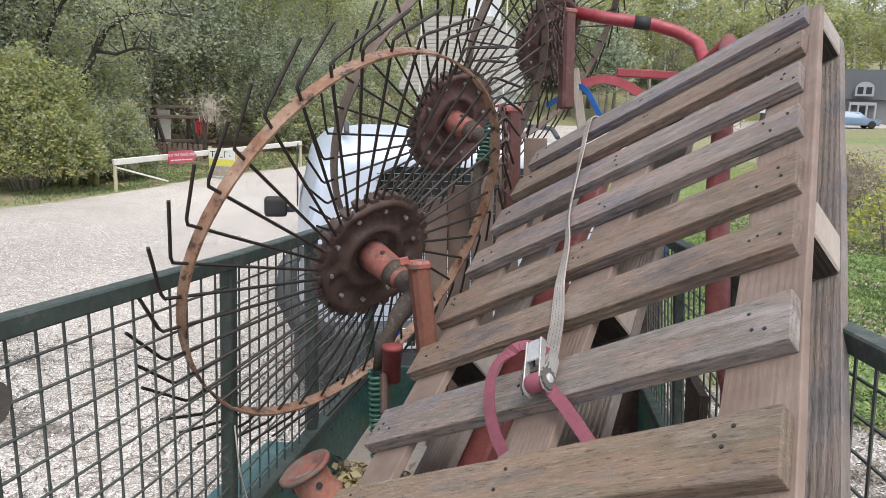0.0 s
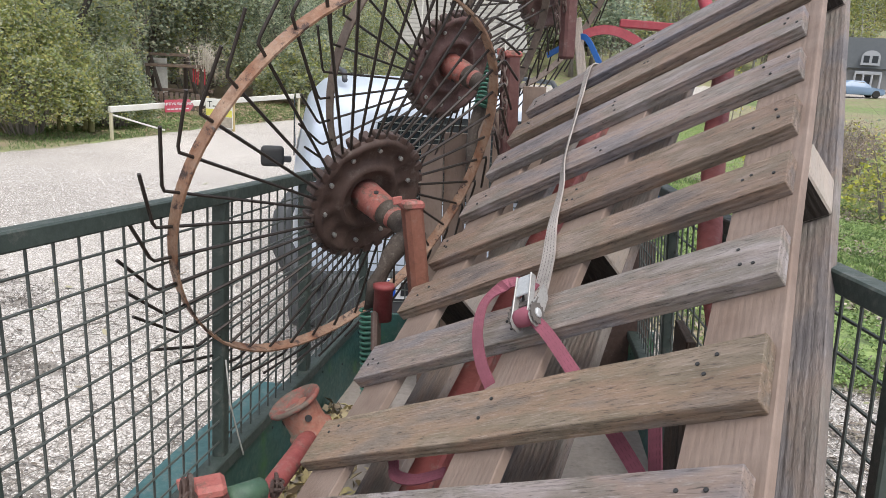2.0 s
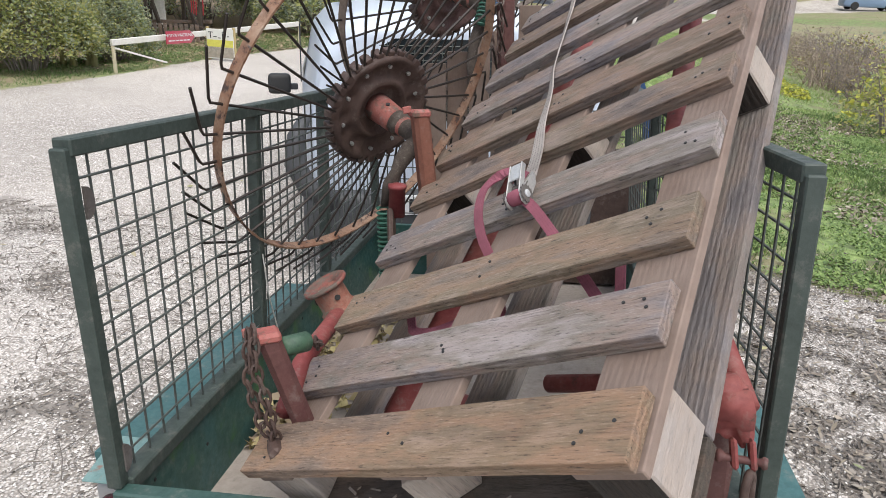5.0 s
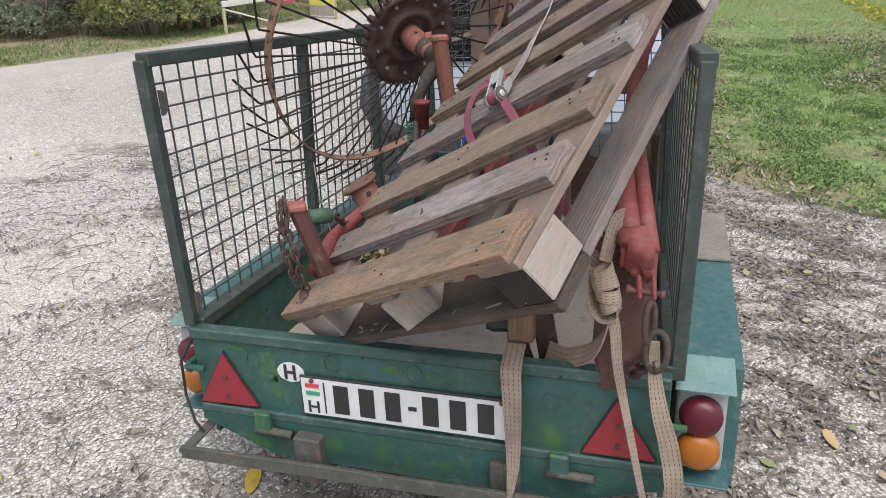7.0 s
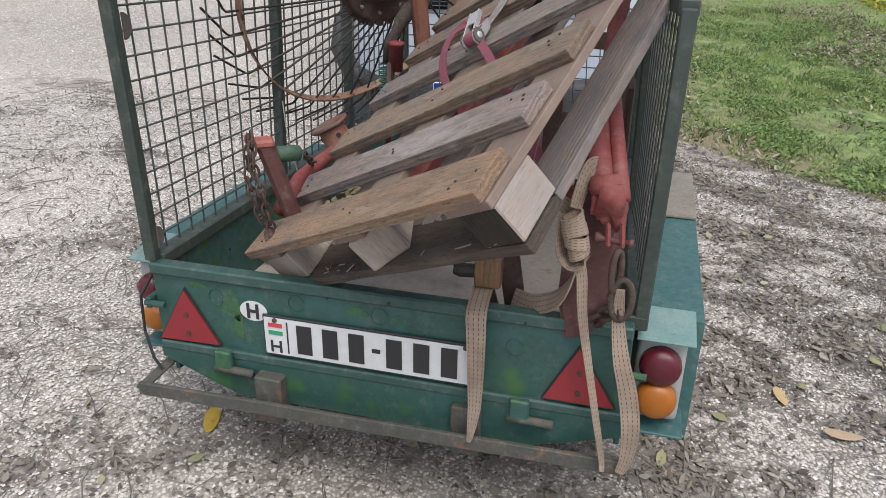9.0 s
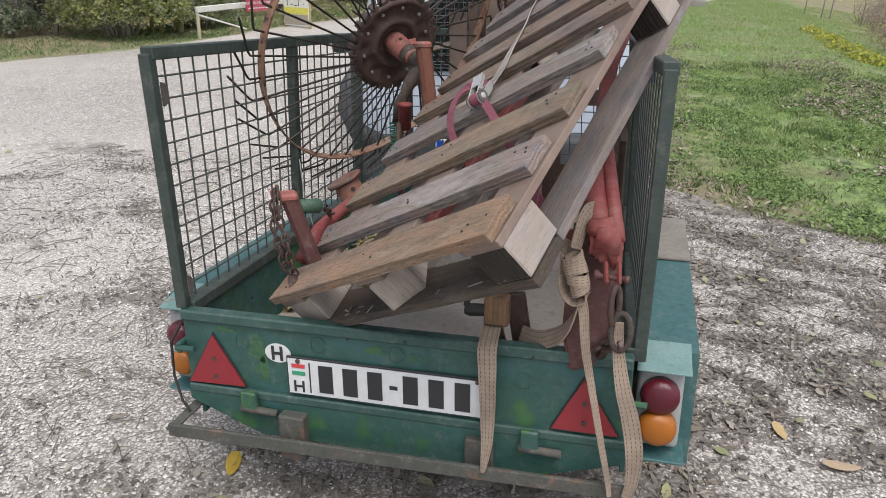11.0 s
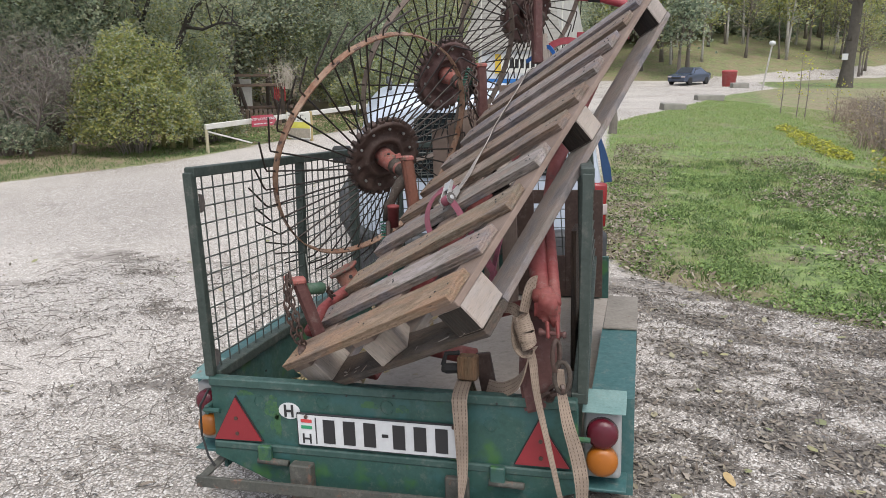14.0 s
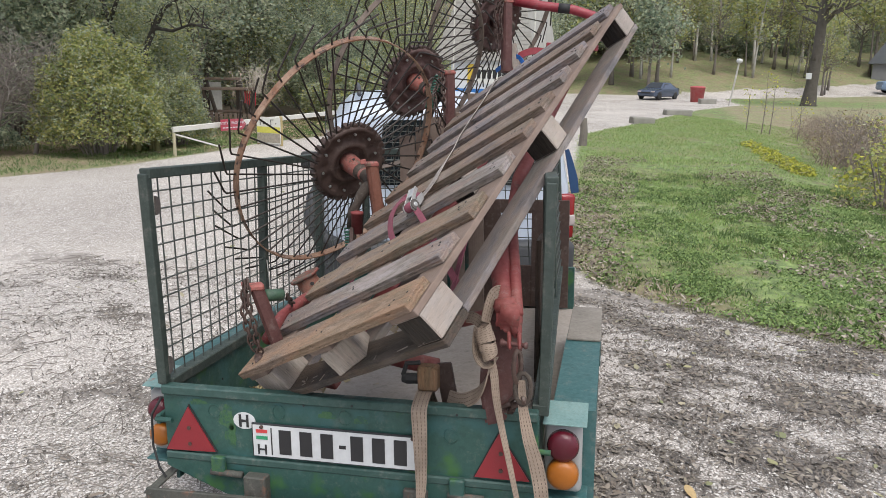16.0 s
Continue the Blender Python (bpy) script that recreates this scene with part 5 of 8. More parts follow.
vx, vu, vn = (PALLET.to_3x3() @ Vector(a) for a in ((1, 0, 0), (0, 1, 0), (0, 0, 1)))
inv = TRAILER.to_3x3().inverted()
vx, vu, vn = inv @ vx, inv @ vu, inv @ vn
path = [P(0.446, 0.56, 0.016), P(0.412, 0.68, 0.006), P(0.375, 0.80, 0.004), P(0.345, 0.94, 0.004), P(0.308, 1.06, 0.004), P(0.275, 1.22, 0.004), P(0.24, 1.40, 0.004), P(0.205, 1.60, 0.006), P(0.19, 1.68, -0.03)]
turns = [vx, vx, vx * 0.95 + vn * 0.2, vx * 0.85 + vn * 0.45, vx * 0.7 + vn * 0.6, vx * 0.85 + vn * 0.45, vx * 0.95 + vn * 0.2, vx, vx]
cream = strap("cream_strap", "cream lashing strap, twisted over the pallet deck", CREAM, path, turns, [0.030, 0.027, 0.023, 0.019, 0.016, 0.017, 0.018, 0.018, 0.018])

ratchet_strap = thing("ratchet_strap", "magenta lashing strap with a worn metal ratchet", "ratchet strap", TRAILER)
RC = P(0.444, 0.528, 0.022)
m_r = axes(RC, vn, vu * 0.99 - vx * 0.08) @ Matrix.Scale(0.72, 4)
SILVER = painted("galvanised", (0.46, 0.47, 0.47), rust=(0.20, 0.16, 0.12), worn=0.35, rough=0.38, scale=4.0, fade=(0.58, 0.59, 0.59), metal=0.35, dust=0.3)
body = None
for s in (-0.024, 0.024):
    bm = mesh()
    prism(bm, [(-0.052, -0.012), (-0.040, -0.020), (0.040, -0.016), (0.062, 0.000), (0.060, 0.010), (0.020, 0.014), (-0.020, 0.022), (-0.044, 0.018), (-0.054, 0.004)], m_r @ pose(0, s - 0.0015, 0, 90, 0, 0), 0.003)
    if body is None:
        body = part("ratchet", bm, ALU, ratchet_strap, "worn bare-metal ratchet buckle")
    else:
        part("side_plate", bm, ALU, body)
    bm = mesh()
    gear = [(r * math.cos(a), r * math.sin(a)) for k in range(13) for r, a in ((0.0225, 2 * math.pi * k / 13), (0.0265, 2 * math.pi * (k + 0.45) / 13), (0.0225, 2 * math.pi * (k + 0.6) / 13))]
    prism(bm, gear, m_r @ pose(-0.026, s * 1.22 - 0.0015, 0.002, 90, 0, 0), 0.003)
    part("gear_wheel", bm, IRON, body)
    bm = mesh()
    lathe(bm, [(0.0105, -0.002), (0.0105, 0.004), (0.006, 0.006)], m_r @ pose(-0.026, s * 1.35, 0.002, 90 if s < 0 else -90, 0, 0), 14)
    part("axle_end", bm, SILVER, body)
    bm = mesh()
    bar(bm, m_r @ Vector((-0.030, s * 0.86, 0.012)), m_r @ Vector((0.066, s * 0.80, 0.040)), 0.003, 0.013, m_r.to_3x3() @ Vector((0, 0, 1)), 0.001)
    part("handle_arm", bm, ALU, body)
bm = mesh()
prism(bm, [(0.022, -0.021), (0.070, -0.017), (0.074, -0.012), (0.074, 0.012), (0.070, 0.017), (0.022, 0.021)], m_r @ Matrix.Rotation(-0.28, 4, "Y") @ pose(0, 0, 0.022), 0.004)
bmesh.ops.bevel(bm, geom=bm.edges[:], offset=0.0012, segments=2, affect="EDGES")
part("handle", bm, SILVER, body, "bright folded handle plate")
bm = mesh()
box(bm, (0.000, -0.030, 0.010), (0.016, 0.030, 0.0145), m_r, 0.001)
part("pawl", bm, IRON, body)
for yy in (-0.010, 0.010):
    bm = mesh()
    tube(bm, [m_r @ Vector(q) for q in ((0.016, yy, 0.014), (0.030, yy, 0.022), (0.044, yy, 0.026))], 0.0022, 6)
    part("pawl_spring", bm, BLACK, body)
for k, (q0, q1, q2) in enumerate((((0.060, 0.020, 0.010), (0.020, 0.034, 0.020), (-0.040, 0.032, 0.004)), ((0.058, 0.024, 0.002), (0.010, 0.040, 0.010), (-0.030, 0.042, -0.010)))):
    bm = mesh()
    tube(bm, [m_r @ Vector(q) for q in (q0, q1, q2)], 0.0022, 6)
    part("wire_loop", bm, IRON, body, smooth=True)
bm = mesh()
lathe(bm, [(0.006, -0.0225), (0.0185, -0.022), (0.0205, -0.010), (0.0215, 0.002), (0.0200, 0.014), (0.0185, 0.022), (0.006, 0.0225)], m_r @ pose(-0.026, 0, 0.002, 90, 0, 0), 22)
part("wound_webbing", bm, MAGENTA, body, smooth=True)
for pts, sd in (([P(0.435, 0.580, 0.02), P(0.385, 0.605, 0.03), P(0.345, 0.57, 0.035), P(0.347, 0.51, 0.025), P(0.362, 0.455, 0.0), P(0.375, 0.41, -0.05), P(0.33, 0.36, -0.15), P(0.26, 0.30, -0.17), P(0.30, 0.25, -0.12), P(0.40, 0.26, -0.13)], vx * 0.85 + vu * 0.5),
                ([P(0.448, 0.515, 0.02), P(0.482, 0.485, 0.0), P(0.54, 0.41, -0.05), P(0.60, 0.33, -0.10), P(0.62, 0.28, -0.2)], vx * 0.8 + vu * 0.6),
                ([P(0.585, 0.50, -0.12), P(0.60, 0.42, -0.13), P(0.61, 0.33, -0.15), P(0.63, 0.20, -0.18), P(0.64, 0.10, -0.22)], vx),
                ([P(-0.06, 0.47, -0.07), P(-0.04, 0.485, -0.06), P(0.02, 0.465, -0.06), P(0.10, 0.42, -0.06), P(0.171, 0.339, -0.06), P(0.20, 0.305, -0.06), P(0.256, 0.292, -0.06), P(0.315, 0.30, -0.06)], vu + vx * 0.4)):
    bm = mesh()
    ribbon(bm, pts, 0.0195, 0.003, [sd] * len(pts))
    part("webbing", bm, MAGENTA, ratchet_strap)

xs = Vector((1, 0.02, 0))
beige_a = strap("beige_strap", "beige lashing strap hanging over the tailgate", BEIGE,
                [(0.785, 0.30, 0.445), (0.785, 0.16, 0.60), (0.79, 0.10, 0.655), (0.795, 0.035, 0.658), (0.80, -0.02, 0.645), (0.803, -0.028, 0.60), (0.805, -0.028, 0.50), (0.806, -0.035, 0.42), (0.803, -0.05, 0.365), (0.80, -0.055, 0.345)],
                [xs] * 7 + [xs * 0.8, xs * 0.5, xs * 0.35], [0.044] * 5 + [0.042, 0.036, 0.028, 0.016, 0.008])
buckle = thing("strap_buckle", "yellow-brown wooden chock with a black strap buckle", "buckle", TRAILER)
bm = mesh()
box(bm, (0.772, 0.067, 0.664), (0.830, 0.110, 0.735), None, 0.005)
part("chock", bm, wood("ochre_wood", ((0.15, 0.09, 0.05), (0.22, 0.14, 0.08), (0.30, 0.20, 0.12), (0.22, 0.16, 0.11)), "Z"), buckle)
bm = mesh()
tube(bm, [(0.722, 0.092, 0.690), (0.735, 0.092, 0.690), (0.775, 0.092, 0.693)], 0.014, 10, True, [0.012, 0.016, 0.015])
tube(bm, [(0.724, 0.092, 0.70), (0.735, 0.092, 0.735), (0.775, 0.092, 0.74)], 0.007, 8)
part("buckle", bm, BLACK, buckle)
bm = mesh()
bar(bm, (0.838, 0.115, 0.735), (0.885, 0.125, 0.435), 0.046, 0.02, (0, 1, 0), 0.004)
part("wedge", bm, RUST, buckle)
knot_strap = thing("knotted_strap", "beige webbing knotted round the red bracket", "strap", TRAILER)
for pts, sd, wd in (([(1.040, 0.052, 0.950), (1.015, 0.045, 0.972), (0.999, 0.018, 0.967), (0.990, -0.008, 0.940), (0.983, -0.024, 0.905)], Vector((0.5, 0.8, 0.1)), 0.034),
                    ([(0.925, 0.030, 0.900), (0.950, 0.005, 0.905), (0.972, -0.012, 0.893), (0.985, -0.025, 0.870), (0.988, -0.030, 0.85)], Vector((0.1, 0.5, 1)), 0.030),
                    ([(0.962, -0.020, 0.890), (0.960, -0.032, 0.850), (0.965, -0.036, 0.815), (0.985, -0.040, 0.795), (1.008, -0.036, 0.800), (1.014, -0.034, 0.815)], Vector((0.5, 0.9, 0.3)), 0.026),
                    ([(1.000, -0.034, 0.800), (1.008, -0.036, 0.770), (1.015, -0.036, 0.70), (1.025, -0.034, 0.64), (1.040, -0.035, 0.57), (1.062, -0.04, 0.47), (1.085, -0.05, 0.37), (1.09, -0.06, 0.34)], Vector((0.8, 0.4, 0)), [0.024, 0.022, 0.020, 0.018, 0.016, 0.015, 0.013, 0.010]),
                    ([(1.083, -0.055, 0.765), (1.085, -0.05, 0.70), (1.10, -0.045, 0.61), (1.122, -0.045, 0.53), (1.136, -0.045, 0.45), (1.136, -0.05, 0.38), (1.125, -0.055, 0.34)], Vector((1, 0.1, 0)), [0.016, 0.024, 0.032, 0.038, 0.038, 0.028, 0.018]),
                    ([(0.998, -0.032, 0.795), (0.985, -0.020, 0.745), (0.962, 0.0, 0.700), (0.93, 0.03, 0.668), (0.90, 0.05, 0.652), (0.86, 0.08, 0.648)], Vector((0.2, 0.4, 1)), [0.024, 0.034, 0.042, 0.044, 0.044, 0.040])):
    bm = mesh()
    ribbon(bm, pts, wd, 0.0035, [sd] * len(pts))
    part("webbing", bm, BEIGE, knot_strap)
# the knot: turns of webbing wound over one another
kax = Vector((0.30, -0.10, -1)).normalized()
ks, ku, _ = frame_of(kax)
for k, (h0, rad, lean) in enumerate(((0.000, 0.015, 0.35), (0.020, 0.0165, -0.25), (0.040, 0.015, 0.45), (0.058, 0.013, -0.5))):
    base_k = Vector((0.982, -0.036, 0.886)) + kax * h0
    pts, sd = [], []
    for t in np.linspace(0, 2 * math.pi * 1.06, 12):
        rd = ks * math.cos(t) + ku * math.sin(t)
        pts.append(base_k + rd * (rad + 0.0012 * t) + kax * (lean * rad * math.cos(t + k)))
        sd.append(kax)
    bm = mesh()
    ribbon(bm, pts, 0.023, 0.004, sd)
    part("knot_turn", bm, BEIGE, knot_strap, "turn of the webbing knot")
bm = mesh()
lathe(bm, [(0.006, -0.004), (0.012, 0.004), (0.012, 0.058), (0.006, 0.072)], axes((0.982, -0.036, 0.886), kax), 12)
part("knot_core", bm, BEIGE, knot_strap, smooth=True)
blue_strap = strap("blue_strap", "bright blue strap behind the pallet", BLUE, [(0.66, 2.18, 1.66), (0.74, 2.12, 1.70), (0.80, 2.06, 1.72), (0.86, 2.02, 1.62), (0.90, 1.98, 1.56)], [Vector((0, 0, 1))] * 5, 0.022)
blue_cloth = strap("blue_cloth", "dark blue cloth strip hanging on the panel", plain("navy_cloth", (0.015, 0.05, 0.13), 0.8), [(1.065, 1.93, 1.25), (1.085, 1.93, 1.17), (1.10, 1.93, 1.10), (1.11, 1.93, 1.03)], [Vector((1, 0.3, 0))] * 4, [0.02, 0.035, 0.045, 0.04], 0.006, "cloth")

# ---- the towing van ----
VANWHITE = plain("van_white", (0.47, 0.525, 0.60), 0.28, 0, 0.05, 2, 0)
GLASS = plain("dark_glass", (0.012, 0.016, 0.018), 0.08, 0, 0.1, 3, 0)
PLASTIC = plain("grey_plastic", (0.045, 0.047, 0.05), 0.6)
LAMPRED = plain("lamp_red", (0.22, 0.012, 0.014), 0.2, 0, 0.1, 60, 0.2)
LAMPCLEAR = plain("lamp_clear", (0.42, 0.36, 0.34), 0.2, 0, 0.1, 60, 0.2)
VAN = pose(0.20, 2.95, -0.085, 0, 0, 20) @ Matrix.Diagonal((1.06, 1, 1, 1))
van = thing("white_van", "small white panel van, towing the trailer", "van", VAN)
bm = mesh()
stations = ((0.0, 0.77, 0.60, 1.37), (0.05, 0.80, 0.64, 1.43), (0.35, 0.82, 0.66, 1.46), (1.9, 0.82, 0.66, 1.47), (2.35, 0.82, 0.64, 1.40), (2.95, 0.82, 0.72, 0.98), (3.70, 0.79, 0.70, 0.86), (3.95, 0.70, 0.62, 0.62))
rings = []
for y, hw, tw, top in stations:
    half = [(hw * 0.96, 0.24), (hw, 0.42), (hw * 0.995, min(0.86, top - 0.1)), (tw + (hw - tw) * 0.45, top - 0.16 * (top > 1)), (tw * 0.93, top - 0.035), (tw * 0.55, top)]
    rings.append([bm.verts.new((sx * x, y, z)) for sx, seq in ((-1, half), (1, half[::-1])) for x, z in seq])
for r0, r1 in zip(rings, rings[1:]):
    for k in range(len(r0)):
        j = (k + 1) % len(r0)
        bm.faces.new((r0[k], r0[j], r1[j], r1[k]))
bm.faces.new(rings[0][::-1])
bm.faces.new(rings[-1])
bmesh.ops.recalc_face_normals(bm, faces=bm.faces[:])
bmesh.ops.bevel(bm, geom=[e for e in bm.edges if e.calc_face_angle(0) > 0.3], offset=0.03, segments=3, affect="EDGES", profile=0.5)
part("body", bm, VANWHITE, van, "white painted van body", True)
bm = mesh()
prism(bm, [(-0.47, 0.90), (0.56, 0.90), (0.50, 1.29), (0.44, 1.325), (-0.36, 1.325), (-0.42, 1.29)], pose(0, -0.006, 0, 90, 0, 0), 0.012)
win = part("rear_window", bm, GLASS, van, "dark rear window behind a grille")
for k in range(11):
    bm = mesh()
    tube(bm, [(-0.44, -0.022, 0.92 + k * 0.037), (0.49, -0.022, 0.92 + k * 0.037)], 0.0022, 5)
    part("grille_bar", bm, WIRE, win)
for k in range(20):
    bm = mesh()
    tube(bm, [(-0.43 + k * 0.047, -0.024, 0.905), (-0.40 + k * 0.046, -0.024, 1.31)], 0.002, 5)
    part("grille_bar", bm, WIRE, win)
bm = mesh()
box(bm, (-0.825, -0.09, 0.24), (0.825, 0.16, 0.52), None, 0.06, 3)
part("bumper", bm, PLASTIC, van, "dark grey plastic bumper", True)
for s in (-1, 1):
    if s > 0:
        bm = mesh()
        box(bm, (s * 0.765 - 0.055, -0.03, 0.53), (s * 0.765 + 0.055, 0.10, 0.84), None, 0.025, 2)
        lampv = part("tail_light", bm, LAMPRED, van, "tall red tail light with a clear band", True)
        bm = mesh()
        box(bm, (s * 0.77 - 0.050, -0.034, 0.62), (s * 0.77 + 0.053, 0.05, 0.70), None, 0.012, 2)
        part("clear_band", bm, LAMPCLEAR, lampv, smooth=True)
    else:
        bm = mesh()
        tube(bm, [(-0.80, 0.02, 0.92), (-0.85, -0.02, 0.82), (-0.86, -0.04, 0.68), (-0.80, -0.06, 0.55), (-0.66, -0.08, 0.48)], 0.05, 10, True, [0.03, 0.045, 0.055, 0.055, 0.05])
        part("corner_trim", bm, PLASTIC, van, "dark plastic corner trim", True)
    bm = mesh()
    box(bm, (s * 0.84 - 0.01, 2.28, 0.74), (s * 0.84 + s * 0.10 + 0.01, 2.33, 0.79), None, 0.012, 2)
    armv = part("mirror_arm", bm, PLASTIC, van)
    bm = mesh()
    box(bm, (s * 0.99 - 0.085, 2.22, 0.71), (s * 0.99 + 0.085, 2.34, 0.87), None, 0.035, 3)
    part("mirror", bm, BLACK, armv, "black door mirror", True)
    bm = mesh()
    prism(bm, [(2.40, 0.90), (1.55, 0.90), (1.60, 1.30), (2.20, 1.30)], axes((s * 0.822 - (0.004 if s > 0 else 0.004), 0, 0), (1, 0, 0), (0, 1, 0)), 0.008)
    part("door_window", bm, GLASS, van)
    for y in (0.75, 3.2):
        bm = mesh()
        lathe(bm, [(0.17, -0.07), (0.27, -0.085), (0.30, -0.06), (0.30, 0.06), (0.27, 0.085), (0.17, 0.07)], axes((s * 0.735, y, 0.30), (1, 0, 0)), 32)
        wv = part("wheel", bm, TYRE, van, "black tyre", True)
        bm = mesh()
        lathe(bm, [(0.175, -0.05), (0.175, 0.055), (0.08, 0.03), (0.03, 0.05)], axes((s * 0.745, y, 0.30), (s, 0, 0)), 24)
        part("rim", bm, STEEL, wv, smooth=True)
bm = mesh()
box(bm, (-0.36, -0.105, 0.40), (0.16, -0.092, 0.51), None, 0.003)
vp = part("number_plate", bm, PLATEWHITE, van, "white number plate with a blue band")
bm = mesh()
box(bm, (-0.355, -0.108, 0.405), (-0.315, -0.1055, 0.505))
part("blue_band", bm, plain("plate_blue", (0.01, 0.06, 0.35), 0.4), vp)
bm = mesh()
for k in range(7):
    box(bm, (-0.29 + k * 0.062, -0.108, 0.418), (-0.25 + k * 0.062, -0.1055, 0.492))
part("character_bars", bm, PLATEBLACK, vp)
for s in (-0.56, 0.56):
    bm = mesh()
    tube(bm, [(s, 0.35, 1.47), (s, 0.45, 1.515), (s, 1.7, 1.52), (s, 1.8, 1.475)], 0.014, 8)
    part("roof_rail", bm, PLASTIC, van, smooth=True)
bm = mesh()
tube(bm, [(0.1, 0.0, 0.36), (0.1, -0.20, 0.36), (0.1, -0.26, 0.40)], 0.02, 10)
part("tow_bar", bm, BLACK, van)


# ---- vegetation ----
def quads(name, pts, size, mat, rng, aspect=0.6, up=0.25):
    """Many small leaves as bent quads, in one mesh."""
    n = len(pts)
    a = rng.normal(size=(n, 3))
    a[:, 2] *= 0.6
    a /= np.linalg.norm(a, axis=1)[:, None]
    b = rng.normal(size=(n, 3))
    b[:, 2] *= 0.55
    b -= (b * a).sum(1)[:, None] * a
    b /= np.linalg.norm(b, axis=1)[:, None]
    s = size * rng.uniform(0.6, 1.35, (n, 1))
    c = np.cross(a, b) * s * 0.22
    V = np.stack([pts - a * s, pts + b * s * aspect + c, pts + a * s, pts - b * s * aspect + c], 1).reshape(-1, 3)
    me = bpy.data.meshes.new(name)
    me.vertices.add(n * 4)
    me.vertices.foreach_set("co", V.astype(np.float32).ravel())
    me.loops.add(n * 4)
    me.loops.foreach_set("vertex_index", np.arange(n * 4, dtype=np.int32))
    me.polygons.add(n)
    me.polygons.foreach_set("loop_start", np.arange(0, n * 4, 4, dtype=np.int32))
    me.polygons.foreach_set("loop_total", np.full(n, 4, dtype=np.int32))
    me.materials.append(mat)
    me.update(calc_edges=True)
    return me


def put(name, me, parent, label=""):
    ob = new(name, me)
    ob.parent = parent
    if label:
        tagged(ob, label)
    return ob


LEAF_MID = leafy("leaves_olive", (0.19, 0.235, 0.18), (0.36, 0.42, 0.30), (0.50, 0.54, 0.39), (0.60, 0.595, 0.42), (0.25, 0.305, 0.225), through_light=0.7)
LEAF_YEL = leafy("leaves_yellowing", (0.22, 0.275, 0.105), (0.33, 0.375, 0.14), (0.42, 0.43, 0.16), (0.50, 0.46, 0.175), (0.18, 0.23, 0.10), through_light=0.55)
LEAF_DARK = leafy("leaves_dark", (0.12, 0.165, 0.115), (0.27, 0.335, 0.25), (0.37, 0.435, 0.315), (0.47, 0.50, 0.355), through_light=0.65)
LEAF_GOLD = leafy("leaves_gold", (0.46, 0.44, 0.06), (0.56, 0.54, 0.09), (0.40, 0.42, 0.07), (0.28, 0.33, 0.08), through_light=0.4)
BARK = plain("bark", (0.16, 0.14, 0.12), 0.9, 0, 0.45, 6, 0.6)
BIRCH = plain("birch_bark", (0.42, 0.40, 0.37), 0.85, 0, 0.5, 5, 0.3)
LEAF_RUSSET = leafy("leaves_russet", (0.26, 0.19, 0.12), (0.33, 0.25, 0.15), (0.30, 0.27, 0.12), (0.22, 0.15, 0.10), through_light=0.3)
WEED = plain("dry_weed", (0.27, 0.215, 0.165), 0.9, 0, 0.3, 10)
TWIG = plain("twigs", (0.19, 0.165, 0.145), 0.9, 0, 0.3, 10)


def limbs(bm, rng, base, height, radius, spread, n, tips):
    """Trunk with forking limbs; tips collects where the twigs end."""
    base = Vector(base)
    lean = Vector((rng.uniform(-0.08, 0.08), rng.uniform(-0.08, 0.08), 1))
    pts = [base + lean * (height * f) + Vector((rng.normal() * 0.05, rng.normal() * 0.05, 0)) * (height * 0.25 * f) for f in np.linspace(0, 0.85, 7)]
    tube(bm, pts, radius, 9, True, [radius * (1.35 if i == 0 else 1 - 0.13 * i) for i in range(7)])
    for k in range(n):
        f = rng.uniform(0.28, 0.95)
        i = min(5, int(f * 6))
        s = pts[i].lerp(pts[i + 1], f * 6 - i)
        az, el = rng.uniform(0, 2 * math.pi), rng.uniform(0.15, 0.9)
        d = Vector((math.cos(az) * math.cos(el), math.sin(az) * math.cos(el), math.sin(el)))
        ln = spread * rng.uniform(0.55, 1.0) * (1.1 - 0.5 * f)
        q = [s, s + d * ln * 0.35 + Vector((0, 0, 0.02)), s + d * ln * 0.7 + Vector(rng.normal(size=3)) * ln * 0.06, s + d * ln + Vector((0, 0, 0.15 * ln))]
        r = radius * 0.42 * (1.05 - 0.6 * f)
        tube(bm, q, r, 6, False, [r, r * 0.7, r * 0.45, r * 0.18])
        tips += [q[2], q[3], q[1].lerp(q[2], 0.5)]
        for _ in range(3):
            e = q[2] + Vector(rng.normal(size=3)) * ln * 0.3
            tube(bm, [q[1].lerp(q[2], rng.uniform(0.2, 1)), e], r * 0.25, 4, False, [r * 0.3, r * 0.08])
            tips.append(e)


def tree(name, label, seed, height, radius, spread, n, leaves, leaf, mats, clump=0.7, bark=BARK, bare=0.0):
    rng = np.random.default_rng(seed)
    root = thing(name, label, "tree", Matrix())
    bm, tips = mesh(), []
    limbs(bm, rng, (0, 0, -0.2), height, radius, spread, n, tips)
    part("trunk", bm, bark, root, smooth=True)
    T = np.array([list(t) for t in tips])
    T = T[rng.random(len(T)) >= bare]
    idx = rng.integers(0, len(T), leaves)
    P_ = T[idx] + rng.normal(size=(leaves, 3)) * clump * np.array([1, 1, 0.7]) * rng.uniform(0.25, 1.0, (leaves, 1))
    k = int(leaves * 0.75)
    put("crown", quads("crown", P_[:k], leaf, mats[0], rng), root)
    put("crown", quads("crown", P_[k:], leaf, mats[1], rng), root)
    return root


